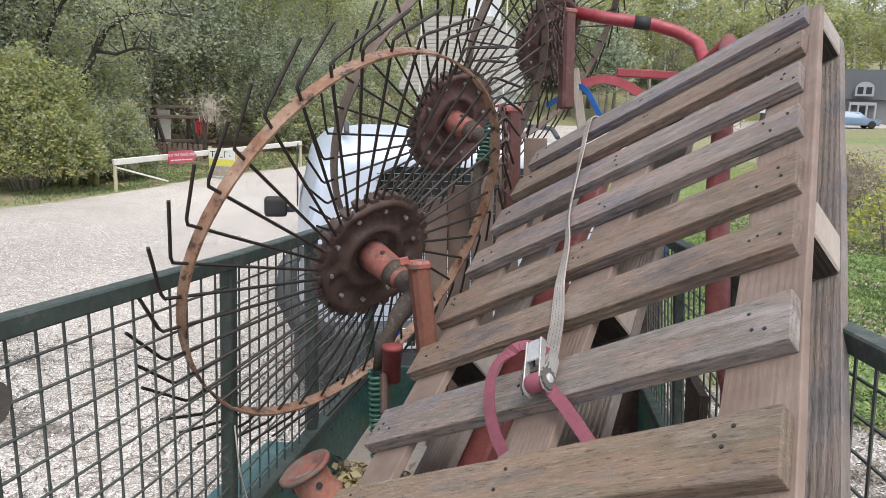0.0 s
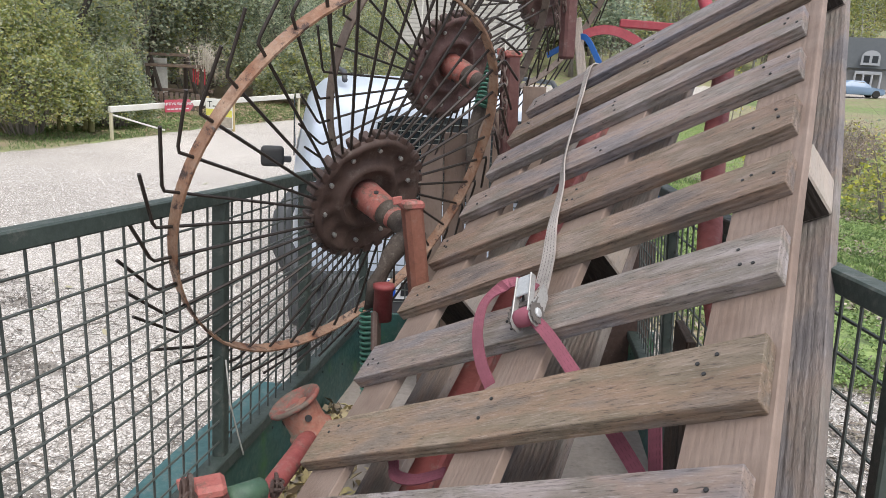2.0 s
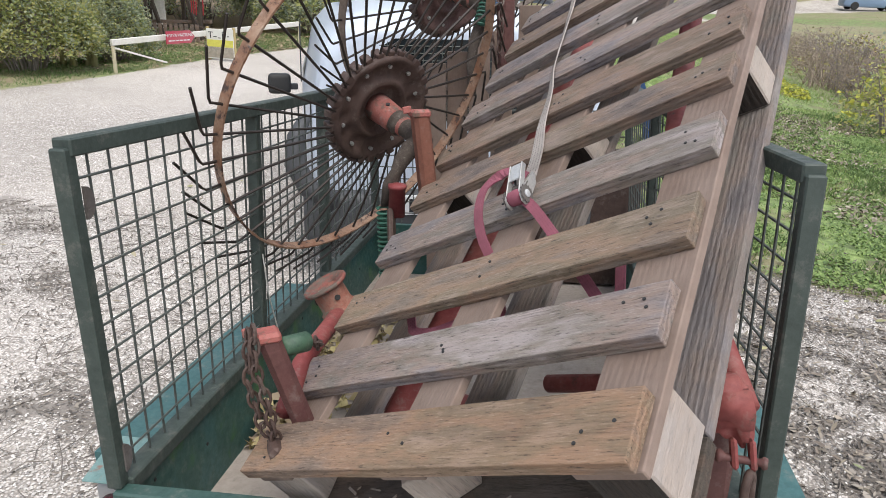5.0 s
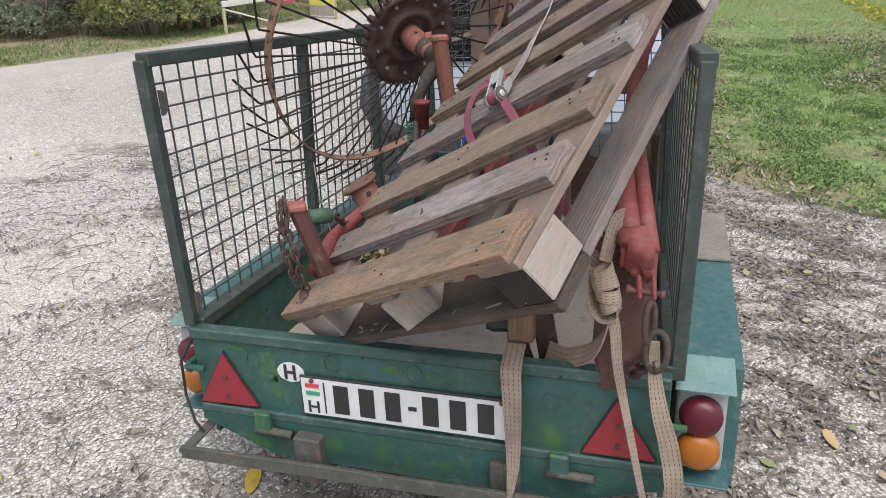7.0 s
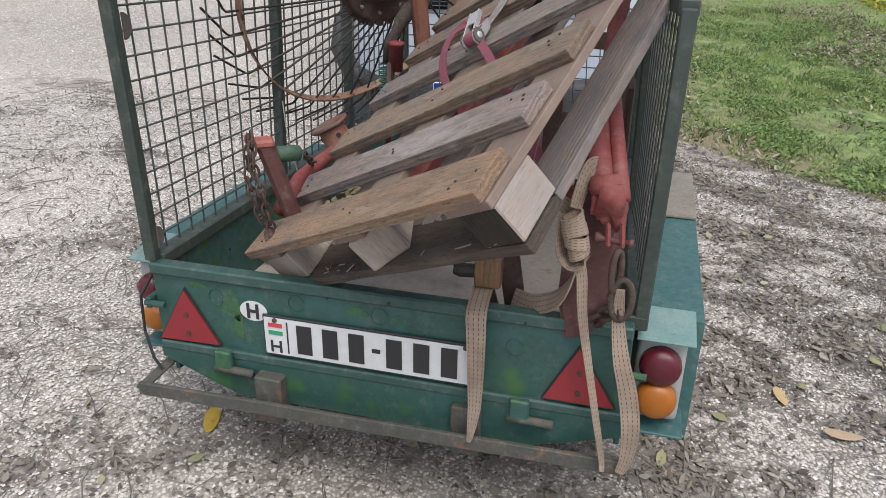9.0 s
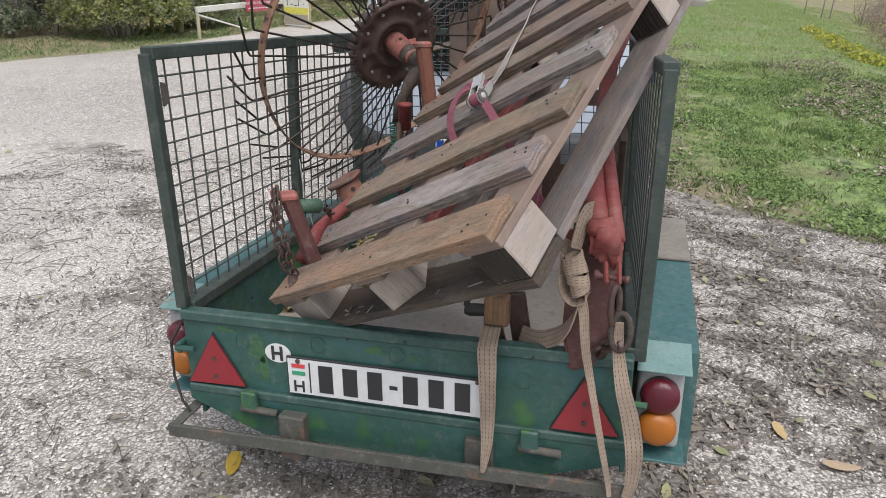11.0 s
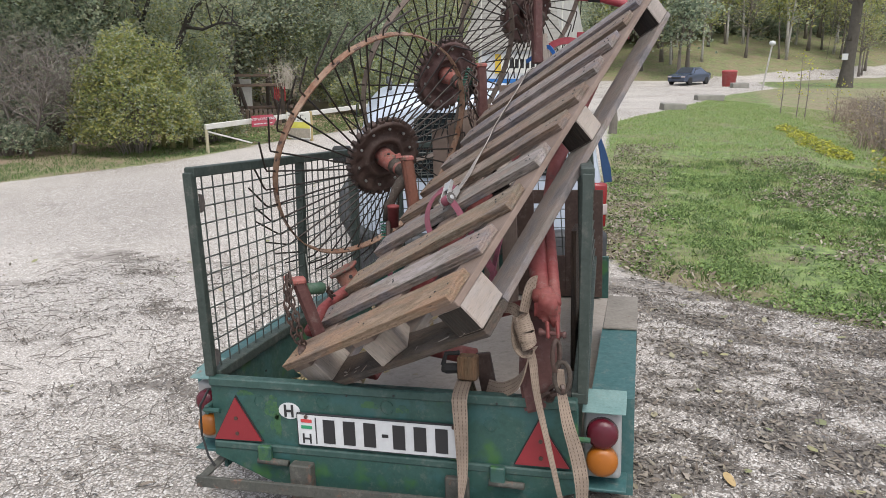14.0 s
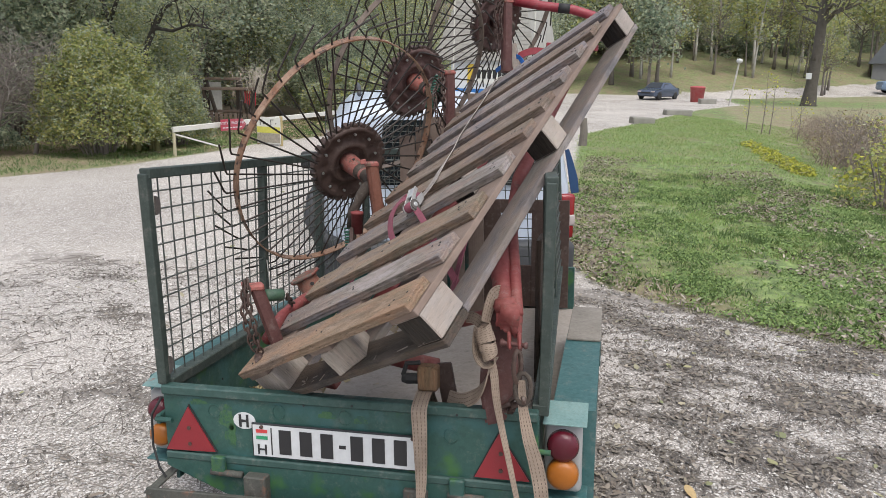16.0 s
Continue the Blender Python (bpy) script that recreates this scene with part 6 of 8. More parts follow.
def bush(name, label, seed, at, size, leaves, leaf, mats, stems=26, ragged=0.25):
    """A dense shrub: many stems from the ground and an uneven shell of leaves."""
    rng = np.random.default_rng(seed)
    root = thing(name, label, "bush", pose(*at))
    bm, (sx, sy, sz) = mesh(), size
    for k in range(stems):
        az, r = rng.uniform(0, 2 * math.pi), rng.uniform(0.1, 0.9)
        e = Vector((math.cos(az) * r * sx, math.sin(az) * r * sy, sz * rng.uniform(0.5, 0.98) * (1 - 0.35 * r * r)))
        s = Vector((e.x * 0.25, e.y * 0.25, -0.1))
        tube(bm, [s, s.lerp(e, 0.4) + Vector((0, 0, 0.12 * sz)), e], 0.012, 5, False, [0.018, 0.011, 0.003])
    part("stem", bm, TWIG, root, smooth=True)
    u = rng.normal(size=(leaves, 3))
    u[:, 2] = np.abs(u[:, 2])
    u /= np.linalg.norm(u, axis=1)[:, None]
    lump = np.array([noise.noise(Vector(v) * 2.3 + Vector((seed, 0, 0))) + 0.5 * noise.noise(Vector(v) * 6 + Vector((0, seed, 0))) for v in u.tolist()])
    rad = (0.86 + ragged * lump) * rng.uniform(0.45, 1.0, leaves) ** 0.35
    P_ = u * rad[:, None] * np.array([sx, sy, sz])
    P_ = P_[P_[:, 2] > 0.06 * sz + 0.12 * sz * rng.random(leaves)]
    k = int(len(P_) * 0.7)
    put("leaves", quads("leaves", P_[:k], leaf, mats[0], rng), root)
    put("leaves", quads("leaves", P_[k:], leaf, mats[1], rng), root)
    return root


def twig_heap(name, label, seed, at, size, n, mat, category="brush"):
    rng = np.random.default_rng(seed)
    root = thing(name, label, category, pose(*at))
    sx, sy, sz = size
    bm = mesh()
    for k in range(n):
        if k and k % 60 == 0:
            part("branch", bm, mat, root)
            bm = mesh()
        az = rng.uniform(0, 2 * math.pi)
        s = Vector((rng.uniform(-0.6, 0.6) * sx, rng.uniform(-0.6, 0.6) * sy, 0))
        e = s + Vector((math.cos(az) * sx * 0.6, math.sin(az) * sy * 0.6, sz * rng.uniform(0.4, 1)))
        m = s.lerp(e, 0.45) + Vector((0, 0, 0.28 * sz)) + Vector(rng.normal(size=3)) * 0.12
        f = e + (e - m) * 0.45 + Vector(rng.normal(size=3)) * 0.2 - Vector((0, 0, 0.22 * sz))
        tube(bm, [s, m, e, f], 0.006, 4, False, [0.009, 0.006, 0.0035, 0.0015])
        for _ in range(3):
            q = m.lerp(e, rng.random())
            tube(bm, [q, q + Vector(rng.normal(size=3)) * 0.22], 0.003, 3, False, [0.003, 0.001])
    part("branch", bm, mat, root)
    return root


def gz(x, y):
    return float(ground_height(x, y))


bush("round_bush", "large round bush, yellow-green autumn leaves", 3, (-8.1, 10.1, 0), (1.42, 1.3, 2.45), 34000, 0.030, (LEAF_YEL, LEAF_MID))
bush("round_bush", "smaller green bush beside the larger one", 4, (-7.55, 11.7, 0), (0.85, 0.9, 1.65), 17000, 0.028, (LEAF_MID, LEAF_YEL))
for k, (x, y, h) in enumerate(((-9.6, 9.1, 2.3), (-10.3, 9.5, 2.6), (-9.1, 9.6, 2.0))):
    shrub = thing("bare_shrub", "bare grey many-branched shrub", "shrub", pose(x, y, 0, 0, (18, -14, 10)[k], 0), "bare shrubs by the yard")
    bm, tips = mesh(), []
    limbs(bm, np.random.default_rng(50 + k), (0, 0, -0.1), h, 0.035, 1.5, 42, tips)
    part("trunk", bm, TWIG, shrub, smooth=True)
    rngb, bm = np.random.default_rng(60 + k), mesh()
    for p_ in tips:
        for _ in range(2):
            e = p_ + Vector(rngb.normal(size=3)) * 0.22
            tube(bm, [p_, p_.lerp(e, 0.5) + Vector(rngb.normal(size=3)) * 0.03, e], 0.003, 3, False, [0.004, 0.003, 0.001])
    tagged(part("spray", bm, TWIG, shrub), kind="stuff")
bush("under_bush", "low dark undergrowth below the trees", 6, (-10.3, 9.2, 0), (1.3, 1.0, 0.7), 5000, 0.035, (LEAF_DARK, LEAF_MID))
bush("under_bush", "low dark undergrowth below the trees", 7, (-11.6, 14.5, 0), (2.2, 1.6, 1.9), 9000, 0.06, (LEAF_DARK, LEAF_MID))
bush("under_bush", "green undergrowth behind the barrier", 8, (-6.9, 20.5, 0), (1.9, 1.6, 2.1), 9000, 0.06, (LEAF_MID, LEAF_YEL))
for k, (x, y, sx, sy) in enumerate(((4.62, 12.6, 0.34, 0.7), (4.55, 13.9, 0.42, 0.8), (4.60, 15.4, 0.36, 0.9), (4.62, 17.3, 0.30, 1.0))):
    bush("yellow_shrub", "low yellow-leaved creeper on the bank", 10 + 70 * k, (x, y, gz(x, y) - 0.03), (sx, sy, 0.20), 1300, 0.040, (LEAF_GOLD, LEAF_YEL))
bush("thin_bush", "thin reddish-brown bush with yellow leaves", 12, (5.15, 9.6, gz(5.15, 9.6)), (0.85, 0.85, 1.2), 1300, 0.035, (LEAF_YEL, LEAF_GOLD), 26, 0.4)
bush("thin_bush", "thin reddish-brown bush with yellow leaves", 13, (6.3, 11.5, gz(6.3, 11.5)), (1.2, 1.0, 1.6), 1600, 0.04, (LEAF_YEL, LEAF_MID), 30, 0.4)
twig_heap("dry_weeds", "dry brown weeds on the bank", 14, (5.6, 8.2, gz(5.6, 8.2)), (0.9, 0.8, 0.9), 60, WEED)
twig_heap("dry_weeds", "dry brown weeds on the bank", 15, (6.2, 15.0, gz(6.2, 15.0)), (1.2, 1.2, 0.9), 70, WEED)

for k, (x, y, w_, h_) in enumerate(((6.2, 13.2, 0.9, 1.0), (6.6, 15.2, 1.0, 1.2), (7.3, 17.6, 1.1, 1.3), (8.0, 20.4, 1.2, 1.4), (8.8, 23.6, 1.3, 1.5), (7.4, 12.4, 1.0, 1.4))):
    twig_heap("bare_thicket", "dark bare thicket with a few yellow leaves", 400 + k, (x, y, gz(x, y)), (w_, w_, h_ * 0.9), 50, TWIG, "thicket")
    bush("thin_bush", "thin reddish-brown bush with yellow leaves", 420 + k, (x + 0.4, y + 0.5, gz(x + 0.4, y + 0.5)), (w_, w_, h_ * 0.9), 700, 0.04, (LEAF_RUSSET, LEAF_GOLD), 24, 0.45)
rngw = np.random.default_rng(17)
for i in range(14):
    x = 5.8 + 4.5 * rngw.random()
    y = 8.0 + 22 * (i + rngw.random()) / 14
    if i % 2:
        twig_heap("dry_weeds", "dry brown weeds on the bank", 300 + i, (x + 0.05 * y, y, gz(x + 0.05 * y, y)), (1.0, 1.0, rngw.uniform(0.6, 1.1)), 60, WEED)
    else:
        bush("thin_bush", "thin reddish-brown bush with yellow leaves", 300 + i, (x + 0.05 * y, y, gz(x + 0.05 * y, y)), (1.0, 1.0, rngw.uniform(0.8, 1.4)), 800, 0.035, (LEAF_RUSSET, LEAF_YEL), 30, 0.4)

for k, (x, y, sx, sz) in enumerate(((-11.2, 11.5, 2.2, 3.6), (-10.2, 14.0, 1.9, 3.4), (-12.2, 16.5, 2.4, 4.4), (-11.0, 21.5, 2.4, 4.6), (-8.4, 22.6, 2.2, 4.0), (-6.6, 26.0, 2.3, 4.2), (-9.6, 27.5, 2.8, 5.2), (-5.4, 31.5, 2.0, 4.0), (-12.6, 8.2, 2.2, 4.0), (-14.5, 12.5, 2.8, 5.4))):
    bush("tall_shrub", "tall leafy shrub of the wood's edge, olive green", 200 + k, (x, y, gz(x, y)), (sx, sx, sz), 25000, 0.044, (LEAF_MID, LEAF_YEL) if k % 2 else (LEAF_MID, LEAF_DARK), 30, 0.45)
# an old leaning tree with arching dark limbs over the bushes
arch = thing("leaning_tree", "leaning tree with dark arching limbs and layered olive leaves", "tree", TRAILER)
rnga = np.random.default_rng(611)
DARKBARK = plain("dark_bark", (0.055, 0.048, 0.042), 0.95, 0, 0.4, 6, 0.8)
boughs = (((-9.30, 13.0, 0.6), (-9.15, 12.9, 1.9), (-8.90, 12.8, 2.85), (-8.60, 12.8, 3.35), (-8.32, 12.8, 3.76), (-7.82, 12.7, 3.97), (-7.20, 12.6, 4.02), (-6.4, 12.5, 3.9)),
          ((-9.30, 13.0, 0.6), (-9.55, 12.9, 2.2), (-9.72, 12.8, 3.5), (-9.95, 12.8, 4.35), (-10.3, 12.8, 5.6)),
          ((-9.72, 12.8, 3.5), (-9.4, 12.7, 3.95), (-9.12, 12.6, 4.25), (-8.7, 12.5, 4.8), (-8.3, 12.4, 5.6)),
          ((-8.60, 12.8, 3.35), (-8.1, 12.7, 3.25), (-7.5, 12.5, 3.35), (-6.9, 12.3, 3.2)),
          ((-8.90, 12.8, 2.85), (-9.6, 12.5, 3.05), (-10.3, 12.2, 3.35)))
seeds = []
for k, bough in enumerate(boughs):
    bm = mesh()
    r0 = (0.095, 0.085, 0.05, 0.045, 0.035)[k]
    tube(bm, bough, r0, 9, True, [r0 * (1 - 0.75 * i / (len(bough) - 1)) for i in range(len(bough))])
    for a, b in zip(bough[1:], bough[2:]):
        a, b = Vector(a), Vector(b)
        for f in (0.2, 0.5, 0.8):
            s_ = a.lerp(b, f)
            e_ = s_ + Vector((rnga.normal() * 0.5, rnga.normal() * 0.4, 0.25 + rnga.normal() * 0.25))
            tube(bm, [s_, s_.lerp(e_, 0.5) + Vector((0, 0, 0.06)), e_], 0.012, 5, False, [0.018, 0.011, 0.004])
            seeds += [list(e_), list(s_.lerp(e_, 0.7))]
    part("trunk" if k < 2 else "limb", bm, DARKBARK, arch, smooth=True)
S_ = np.array(seeds)
P_ = S_[rnga.integers(0, len(S_), 9000)] + rnga.normal(size=(9000, 3)) * np.array([0.30, 0.32, 0.10]) + np.array([0, 0, 0.10])
put("crown", quads("crown", P_[:6500], 0.032, LEAF_MID, rnga), arch)
put("crown", quads("crown", P_[6500:], 0.030, LEAF_YEL, rnga), arch)
under = bush("understorey", "hazy grey-green understorey shrub of the wood", 240, (9, 78, gz(9, 78) - 0.5), (2.4, 2.4, 3.2), 7000, 0.11, (LEAF_MID, LEAF_DARK), 40, 0.5)
broad = tree("broadleaf_tree", "broadleaf tree in thinning olive-green autumn leaf", 21, 8.5, 0.16, 3.0, 26, 13000, 0.054, (LEAF_MID, LEAF_YEL), 0.75)
dark_t = tree("dark_tree", "dense dark-green tree at the wood's edge", 22, 7.5, 0.14, 2.6, 28, 14000, 0.050, (LEAF_MID, LEAF_DARK), 0.7)
thin_t = tree("thin_tree", "slender tree with sparse yellowing leaves", 23, 9.5, 0.09, 2.0, 22, 6500, 0.054, (LEAF_YEL, LEAF_MID), 0.6, BARK, 0.3)
bare_t = tree("bare_tree", "nearly bare dark-limbed tree", 24, 8.0, 0.13, 2.8, 34, 900, 0.08, (LEAF_YEL, LEAF_MID), 0.6, BARK, 0.5)
birch = tree("birch", "birch with a pale trunk and few leaves", 25, 10.0, 0.10, 1.6, 20, 2200, 0.09, (LEAF_YEL, LEAF_MID), 0.6, BIRCH, 0.3)
far_broad = tree("broadleaf_tree", "broadleaf tree in thinning olive-green autumn leaf", 26, 8.5, 0.16, 3.0, 22, 2600, 0.14, (LEAF_MID, LEAF_YEL), 0.75)
far_dark = tree("dark_tree", "dense dark-green tree of the wood", 27, 7.5, 0.14, 2.6, 22, 2800, 0.13, (LEAF_DARK, LEAF_MID), 0.7)
far_thin = tree("thin_tree", "slender tree with sparse yellowing leaves", 28, 9.5, 0.09, 2.0, 18, 1300, 0.13, (LEAF_YEL, LEAF_MID), 0.6, BARK, 0.3)
far_birch = tree("birch", "birch with a pale trunk and few leaves", 29, 10.0, 0.10, 1.6, 16, 900, 0.13, (LEAF_YEL, LEAF_MID), 0.6, BIRCH, 0.3)
stock = {"far_broad": far_broad, "far_dark": far_dark, "far_thin": far_thin, "far_birch": far_birch, "broad": broad, "dark": dark_t, "thin": thin_t, "bare": bare_t, "birch": birch}
used = set()


def plant(kind, x, y, scale=1.0, turn=0.0):
    if x > 13 and y < 74 and 0.33 < x / y < 0.47:
        y += 18                      # leave the view of the villa open
    if (y > 50 or x < -16.5) and "far_" + kind in stock:
        kind = "far_" + kind
    ob = stock[kind]
    m = pose(x, y, gz(x, y), 0, 0, turn)
    if kind not in used:
        used.add(kind)
        ob.matrix_basis = m
        ob.scale = (scale,) * 3
        tagged(ob, group="trees of the wood")
        return ob
    c = copy_thing(ob, m)
    c.scale = (scale,) * 3
    return c


rng = np.random.default_rng(77)
# the wood's edge at the left, behind the bushes and the barrier
for i in range(30):
    t_ = i / 29
    x = -11.2 - 1.8 * rng.random() + 3.2 * t_ + (i % 3) * -2.2
    y = 7.5 + 22 * t_ + rng.uniform(-1, 1)
    plant(("dark", "broad", "dark", "thin", "broad", "bare")[i % 6], x, y, rng.uniform(0.75, 1.1), rng.uniform(0, 360))
for i in range(26):
    plant(("dark", "broad", "thin", "dark")[i % 4], -17 - 9 * rng.random() + 0.25 * i, 4 + 1.7 * i, rng.uniform(0.95, 1.35), rng.uniform(0, 360))
plant("birch", -7.4, 36.0, 0.9, 40)
# straight ahead, beyond the yard
for i in range(30):
    plant(("thin", "broad", "birch", "bare", "dark")[i % 5], -9 + 14 * rng.random(), 57 + 26 * rng.random(), rng.uniform(0.9, 1.4), rng.uniform(0, 360))
for i in range(14):
    plant(("broad", "thin", "dark", "birch")[i % 4], -9.5 + 6.5 * rng.random(), 32 + 20 * rng.random(), rng.uniform(0.8, 1.15), rng.uniform(0, 360))
# beyond the road at the right
for i in range(34):
    plant(("birch", "bare", "birch", "bare", "thin")[i % 5], 6 + 40 * rng.random(), 68 + 34 * rng.random(), rng.uniform(0.9, 1.5), rng.uniform(0, 360))
for i in range(10):
    plant(("bare", "thin", "bare")[i % 3], 15 + 22 * rng.random(), 34 + 22 * rng.random(), rng.uniform(0.7, 1.0), rng.uniform(0, 360))

# the wood's edge right behind the road
for i in range(46):
    x = 1 + 34 * (i + rng.random()) / 46
    plant(("birch", "bare", "bare", "thin", "birch", "bare")[i % 6], x, 57.5 + 0.85 * max(0.0, x - 2) ** 0.95 + 2 + 16 * rng.random() ** 1.3, rng.uniform(0.8, 1.25), rng.uniform(0, 360))
for i in range(26):
    x = -6 + 46 * (i + rng.random()) / 26
    k = copy_thing(under, pose(x, 70 + 0.8 * max(0.0, x - 2) ** 0.95 + 10 * rng.random(), gz(x, 76) - 1.0, 0, 0, rng.uniform(0, 360)))
    k.scale = (1.5, 1.5, rng.uniform(1.3, 2.2))
for i in range(46):
    x = -30 + 85 * rng.random()
    plant(("thin", "broad", "birch", "dark", "broad")[i % 5] if x < 8 else ("thin", "bare", "birch", "bare", "birch")[i % 5], x, 82 + 36 * rng.random(), rng.uniform(1.1, 1.7), rng.uniform(0, 360))
rngf = np.random.default_rng(99)
nf = 42000
xf, yf = rngf.uniform(-90, 130, nf), rngf.uniform(120, 160, nf)
zf = ground_height(xf, yf) + rngf.random(nf) ** 0.8 * (11 + 4 * np.sin(xf * 0.35) + 3 * np.sin(xf * 0.9 + yf)) * np.where(xf > 14, 0.45, 1.0)
far_wood = new("far_wood", quads("far_wood", np.stack([xf, yf, zf], 1), 0.75, LEAF_MID, rngf))
tagged(far_wood, "hazy olive woods on the hill behind", "woods", kind="stuff")

for k, (x, y, h) in enumerate(((6.35, 25.5, 2.0), (6.75, 26.2, 1.7), (6.05, 26.8, 1.3), (7.3, 24.5, 1.2))):
    sapling = thing("sapling", "thin upright sapling with a few yellow leaves", "sapling", pose(x, y, gz(x, y)), "saplings on the bank")
    rngs, bm, ends = np.random.default_rng(640 + k), mesh(), []
    tube(bm, [(0, 0, -0.1), (0.03, 0, h * 0.5), (0.0, 0.02, h)], 0.016, 6, True, [0.020, 0.014, 0.005])
    for f in np.linspace(0.3, 0.97, 11):
        e = Vector((rngs.normal() * 0.16, rngs.normal() * 0.16, h * f + 0.22))
        tube(bm, [(0.02, 0, h * f), e], 0.005, 4, False, [0.006, 0.002])
        ends.append(list(e))
    part("stem", bm, TWIG, sapling)
    E_ = np.array(ends)
    put("leaves", quads("leaves", E_[rngs.integers(0, len(E_), 48)] + rngs.normal(size=(48, 3)) * 0.09, 0.040, LEAF_GOLD, rngs), sapling)

# the thick old tree by the road
rngo = np.random.default_rng(31)
oak = thing("old_tree", "thick-trunked old tree with bare spreading limbs", "tree", pose(13.1, 48.0, gz(13.1, 48.0)) @ Matrix.Diagonal((0.82, 0.82, 1.05, 1)))
bm, tips = mesh(), []
tube(bm, [(0, 0, -0.6), (0, 0, 0.2), (0.05, 0, 1.2), (0.15, 0, 3.2), (0.2, 0.1, 5.2), (0.5, 0.1, 8.0)], 0.5, 16, True, [0.72, 0.56, 0.42, 0.38, 0.34, 0.22])
limbs(bm, rngo, (0.1, 0, 2.6), 7.0, 0.30, 5.0, 26, tips)
part("trunk", bm, plain("old_bark", (0.085, 0.075, 0.062), 0.95, 0, 0.5, 5, 1.0), oak, smooth=True)
TT = np.array([list(t) for t in tips])
put("crown", quads("crown", TT[rngo.integers(0, len(TT), 1500)] + rngo.normal(size=(1500, 3)) * 0.7, 0.09, LEAF_YEL, rngo), oak)
bm = mesh()
box(bm, (-0.55, -0.56, 1.55), (-0.15, -0.52, 1.90), None, 0.01)
part("notice_board", bm, PLATEWHITE, oak)

# ---- barrier, signs and the wooden stand at the wood's edge ----
WHITEPAINT = painted("white_paint", (0.66, 0.65, 0.60), rust=(0.28, 0.24, 0.18), worn=0.3, rough=0.6, fade=(0.55, 0.53, 0.46))
OLDWOOD = wood("grey_timber", ((0.035, 0.028, 0.024), (0.055, 0.043, 0.035), (0.085, 0.07, 0.058), (0.07, 0.062, 0.057)), "Z")
# the old timber in a raised tone: light on the stand's rails, as colour
RAILWOOD = wood("tan_timber", ((0.13, 0.105, 0.09), (0.18, 0.145, 0.125), (0.26, 0.215, 0.19), (0.20, 0.175, 0.165)), "X")
barrier = thing("barrier", "white wooden pole barrier on posts at the wood's edge", "barrier", Matrix())
ra, rb = Vector((-6.70, 10.3, 0.42)), Vector((-5.35, 15.5, 0.55))
bm = mesh()
bar(bm, ra, rb, 0.06, 0.10, (0, 0, 1), 0.008)
part("pole", bm, WHITEPAINT, barrier)
for f in (0.005, 0.55, 0.995):
    p_ = ra.lerp(rb, f)
    bm = mesh()
    bar(bm, (p_.x, p_.y, -0.1), (p_.x, p_.y, p_.z - 0.055), 0.05, 0.05, (1, 0, 0), 0.008)
    part("post", bm, plain("cream_post", (0.42, 0.38, 0.26), 0.8), barrier)
bm = mesh()
bar(bm, (-6.70, 10.33, 0.34), (-6.25, 11.2, 0.04), 0.03, 0.03, (0, 0, 1), 0.004)
part("brace", bm, WHITEPAINT, barrier)
SIGNRED = painted("sign_red", (0.42, 0.03, 0.06), worn=0.05, rough=0.5)


def letters(parent, words, height, m, mat, name="lettering"):
    """Raised lettering in the built-in font, turned into a mesh."""
    cu = bpy.data.curves.new(name, "FONT")
    cu.body, cu.size, cu.align_x, cu.align_y, cu.extrude, cu.resolution_u = words, height, "CENTER", "CENTER", 0.002, 2
    tmp = bpy.data.objects.new(name, cu)
    scene.collection.objects.link(tmp)
    me = bpy.data.meshes.new_from_object(tmp.evaluated_get(bpy.context.evaluated_depsgraph_get()))
    bpy.data.objects.remove(tmp)
    me.transform(m)
    me.materials.clear()
    me.materials.append(mat)
    return put(name, me, parent)


sign = thing("arrow_sign", "red arrow-shaped sign with white lettering on the barrier", "sign", pose(-6.27, 11.67, 0.45, 0, 0, 72) @ Matrix.Diagonal((1.12, 1, 1.1, 1)))
bm = mesh()
prism(bm, [(-0.29, -0.10), (0.22, -0.10), (0.31, 0.0), (0.22, 0.10), (-0.29, 0.10)], pose(0, -0.06, 0, 90, 0, 0), 0.014)
part("board", bm, SIGNRED, sign)
letters(sign, "NYITVA VAGYUNK", 0.068, pose(-0.02, -0.078, 0.03, 90, 0, 0), PLATEWHITE)
bm = mesh()
for k in range(6):
    box(bm, (-0.25 + k * 0.078, -0.0785, -0.060), (-0.19 + k * 0.078, -0.0745, -0.042))
part("small_print", bm, PLATEWHITE, sign)
banner = thing("banner", "white banner with dark script and a yellow-green landscape", "banner", pose(-5.80, 12.4, 0.30, 0, 0, -12))
bm = mesh()
box(bm, (-0.31, -0.012, -0.28), (0.31, 0.0, 0.27), None, 0.004)
cloth = part("cloth", bm, plain("banner_white", (0.60, 0.60, 0.55), 0.6, 0, 0.12), banner)
bm = mesh()
box(bm, (-0.30, -0.016, -0.06), (0.30, -0.0125, 0.07), None, 0.001)
part("yellow_band", bm, plain("banner_yellow", (0.55, 0.52, 0.10), 0.6, 0, 0.3, 20), banner)
bm = mesh()
box(bm, (-0.30, -0.016, -0.26), (0.30, -0.0125, -0.065), None, 0.001)
part("picture_band", bm, plain("banner_picture", (0.30, 0.27, 0.22), 0.6, 0, 0.7, 22), banner)
for x0, x1, z0, z1 in ((-0.22, -0.20, 0.10, 0.21), (-0.26, -0.15, 0.20, 0.215), (-0.14, -0.06, 0.12, 0.135), (-0.04, 0.03, 0.10, 0.115), (0.06, 0.075, 0.10, 0.22), (0.06, 0.14, 0.21, 0.222), (0.18, 0.21, 0.13, 0.15)):
    bm = mesh()
    box(bm, (x0, -0.015, z0), (x1, -0.0123, z1))
    part("script_bar", bm, PLATEBLACK, banner)
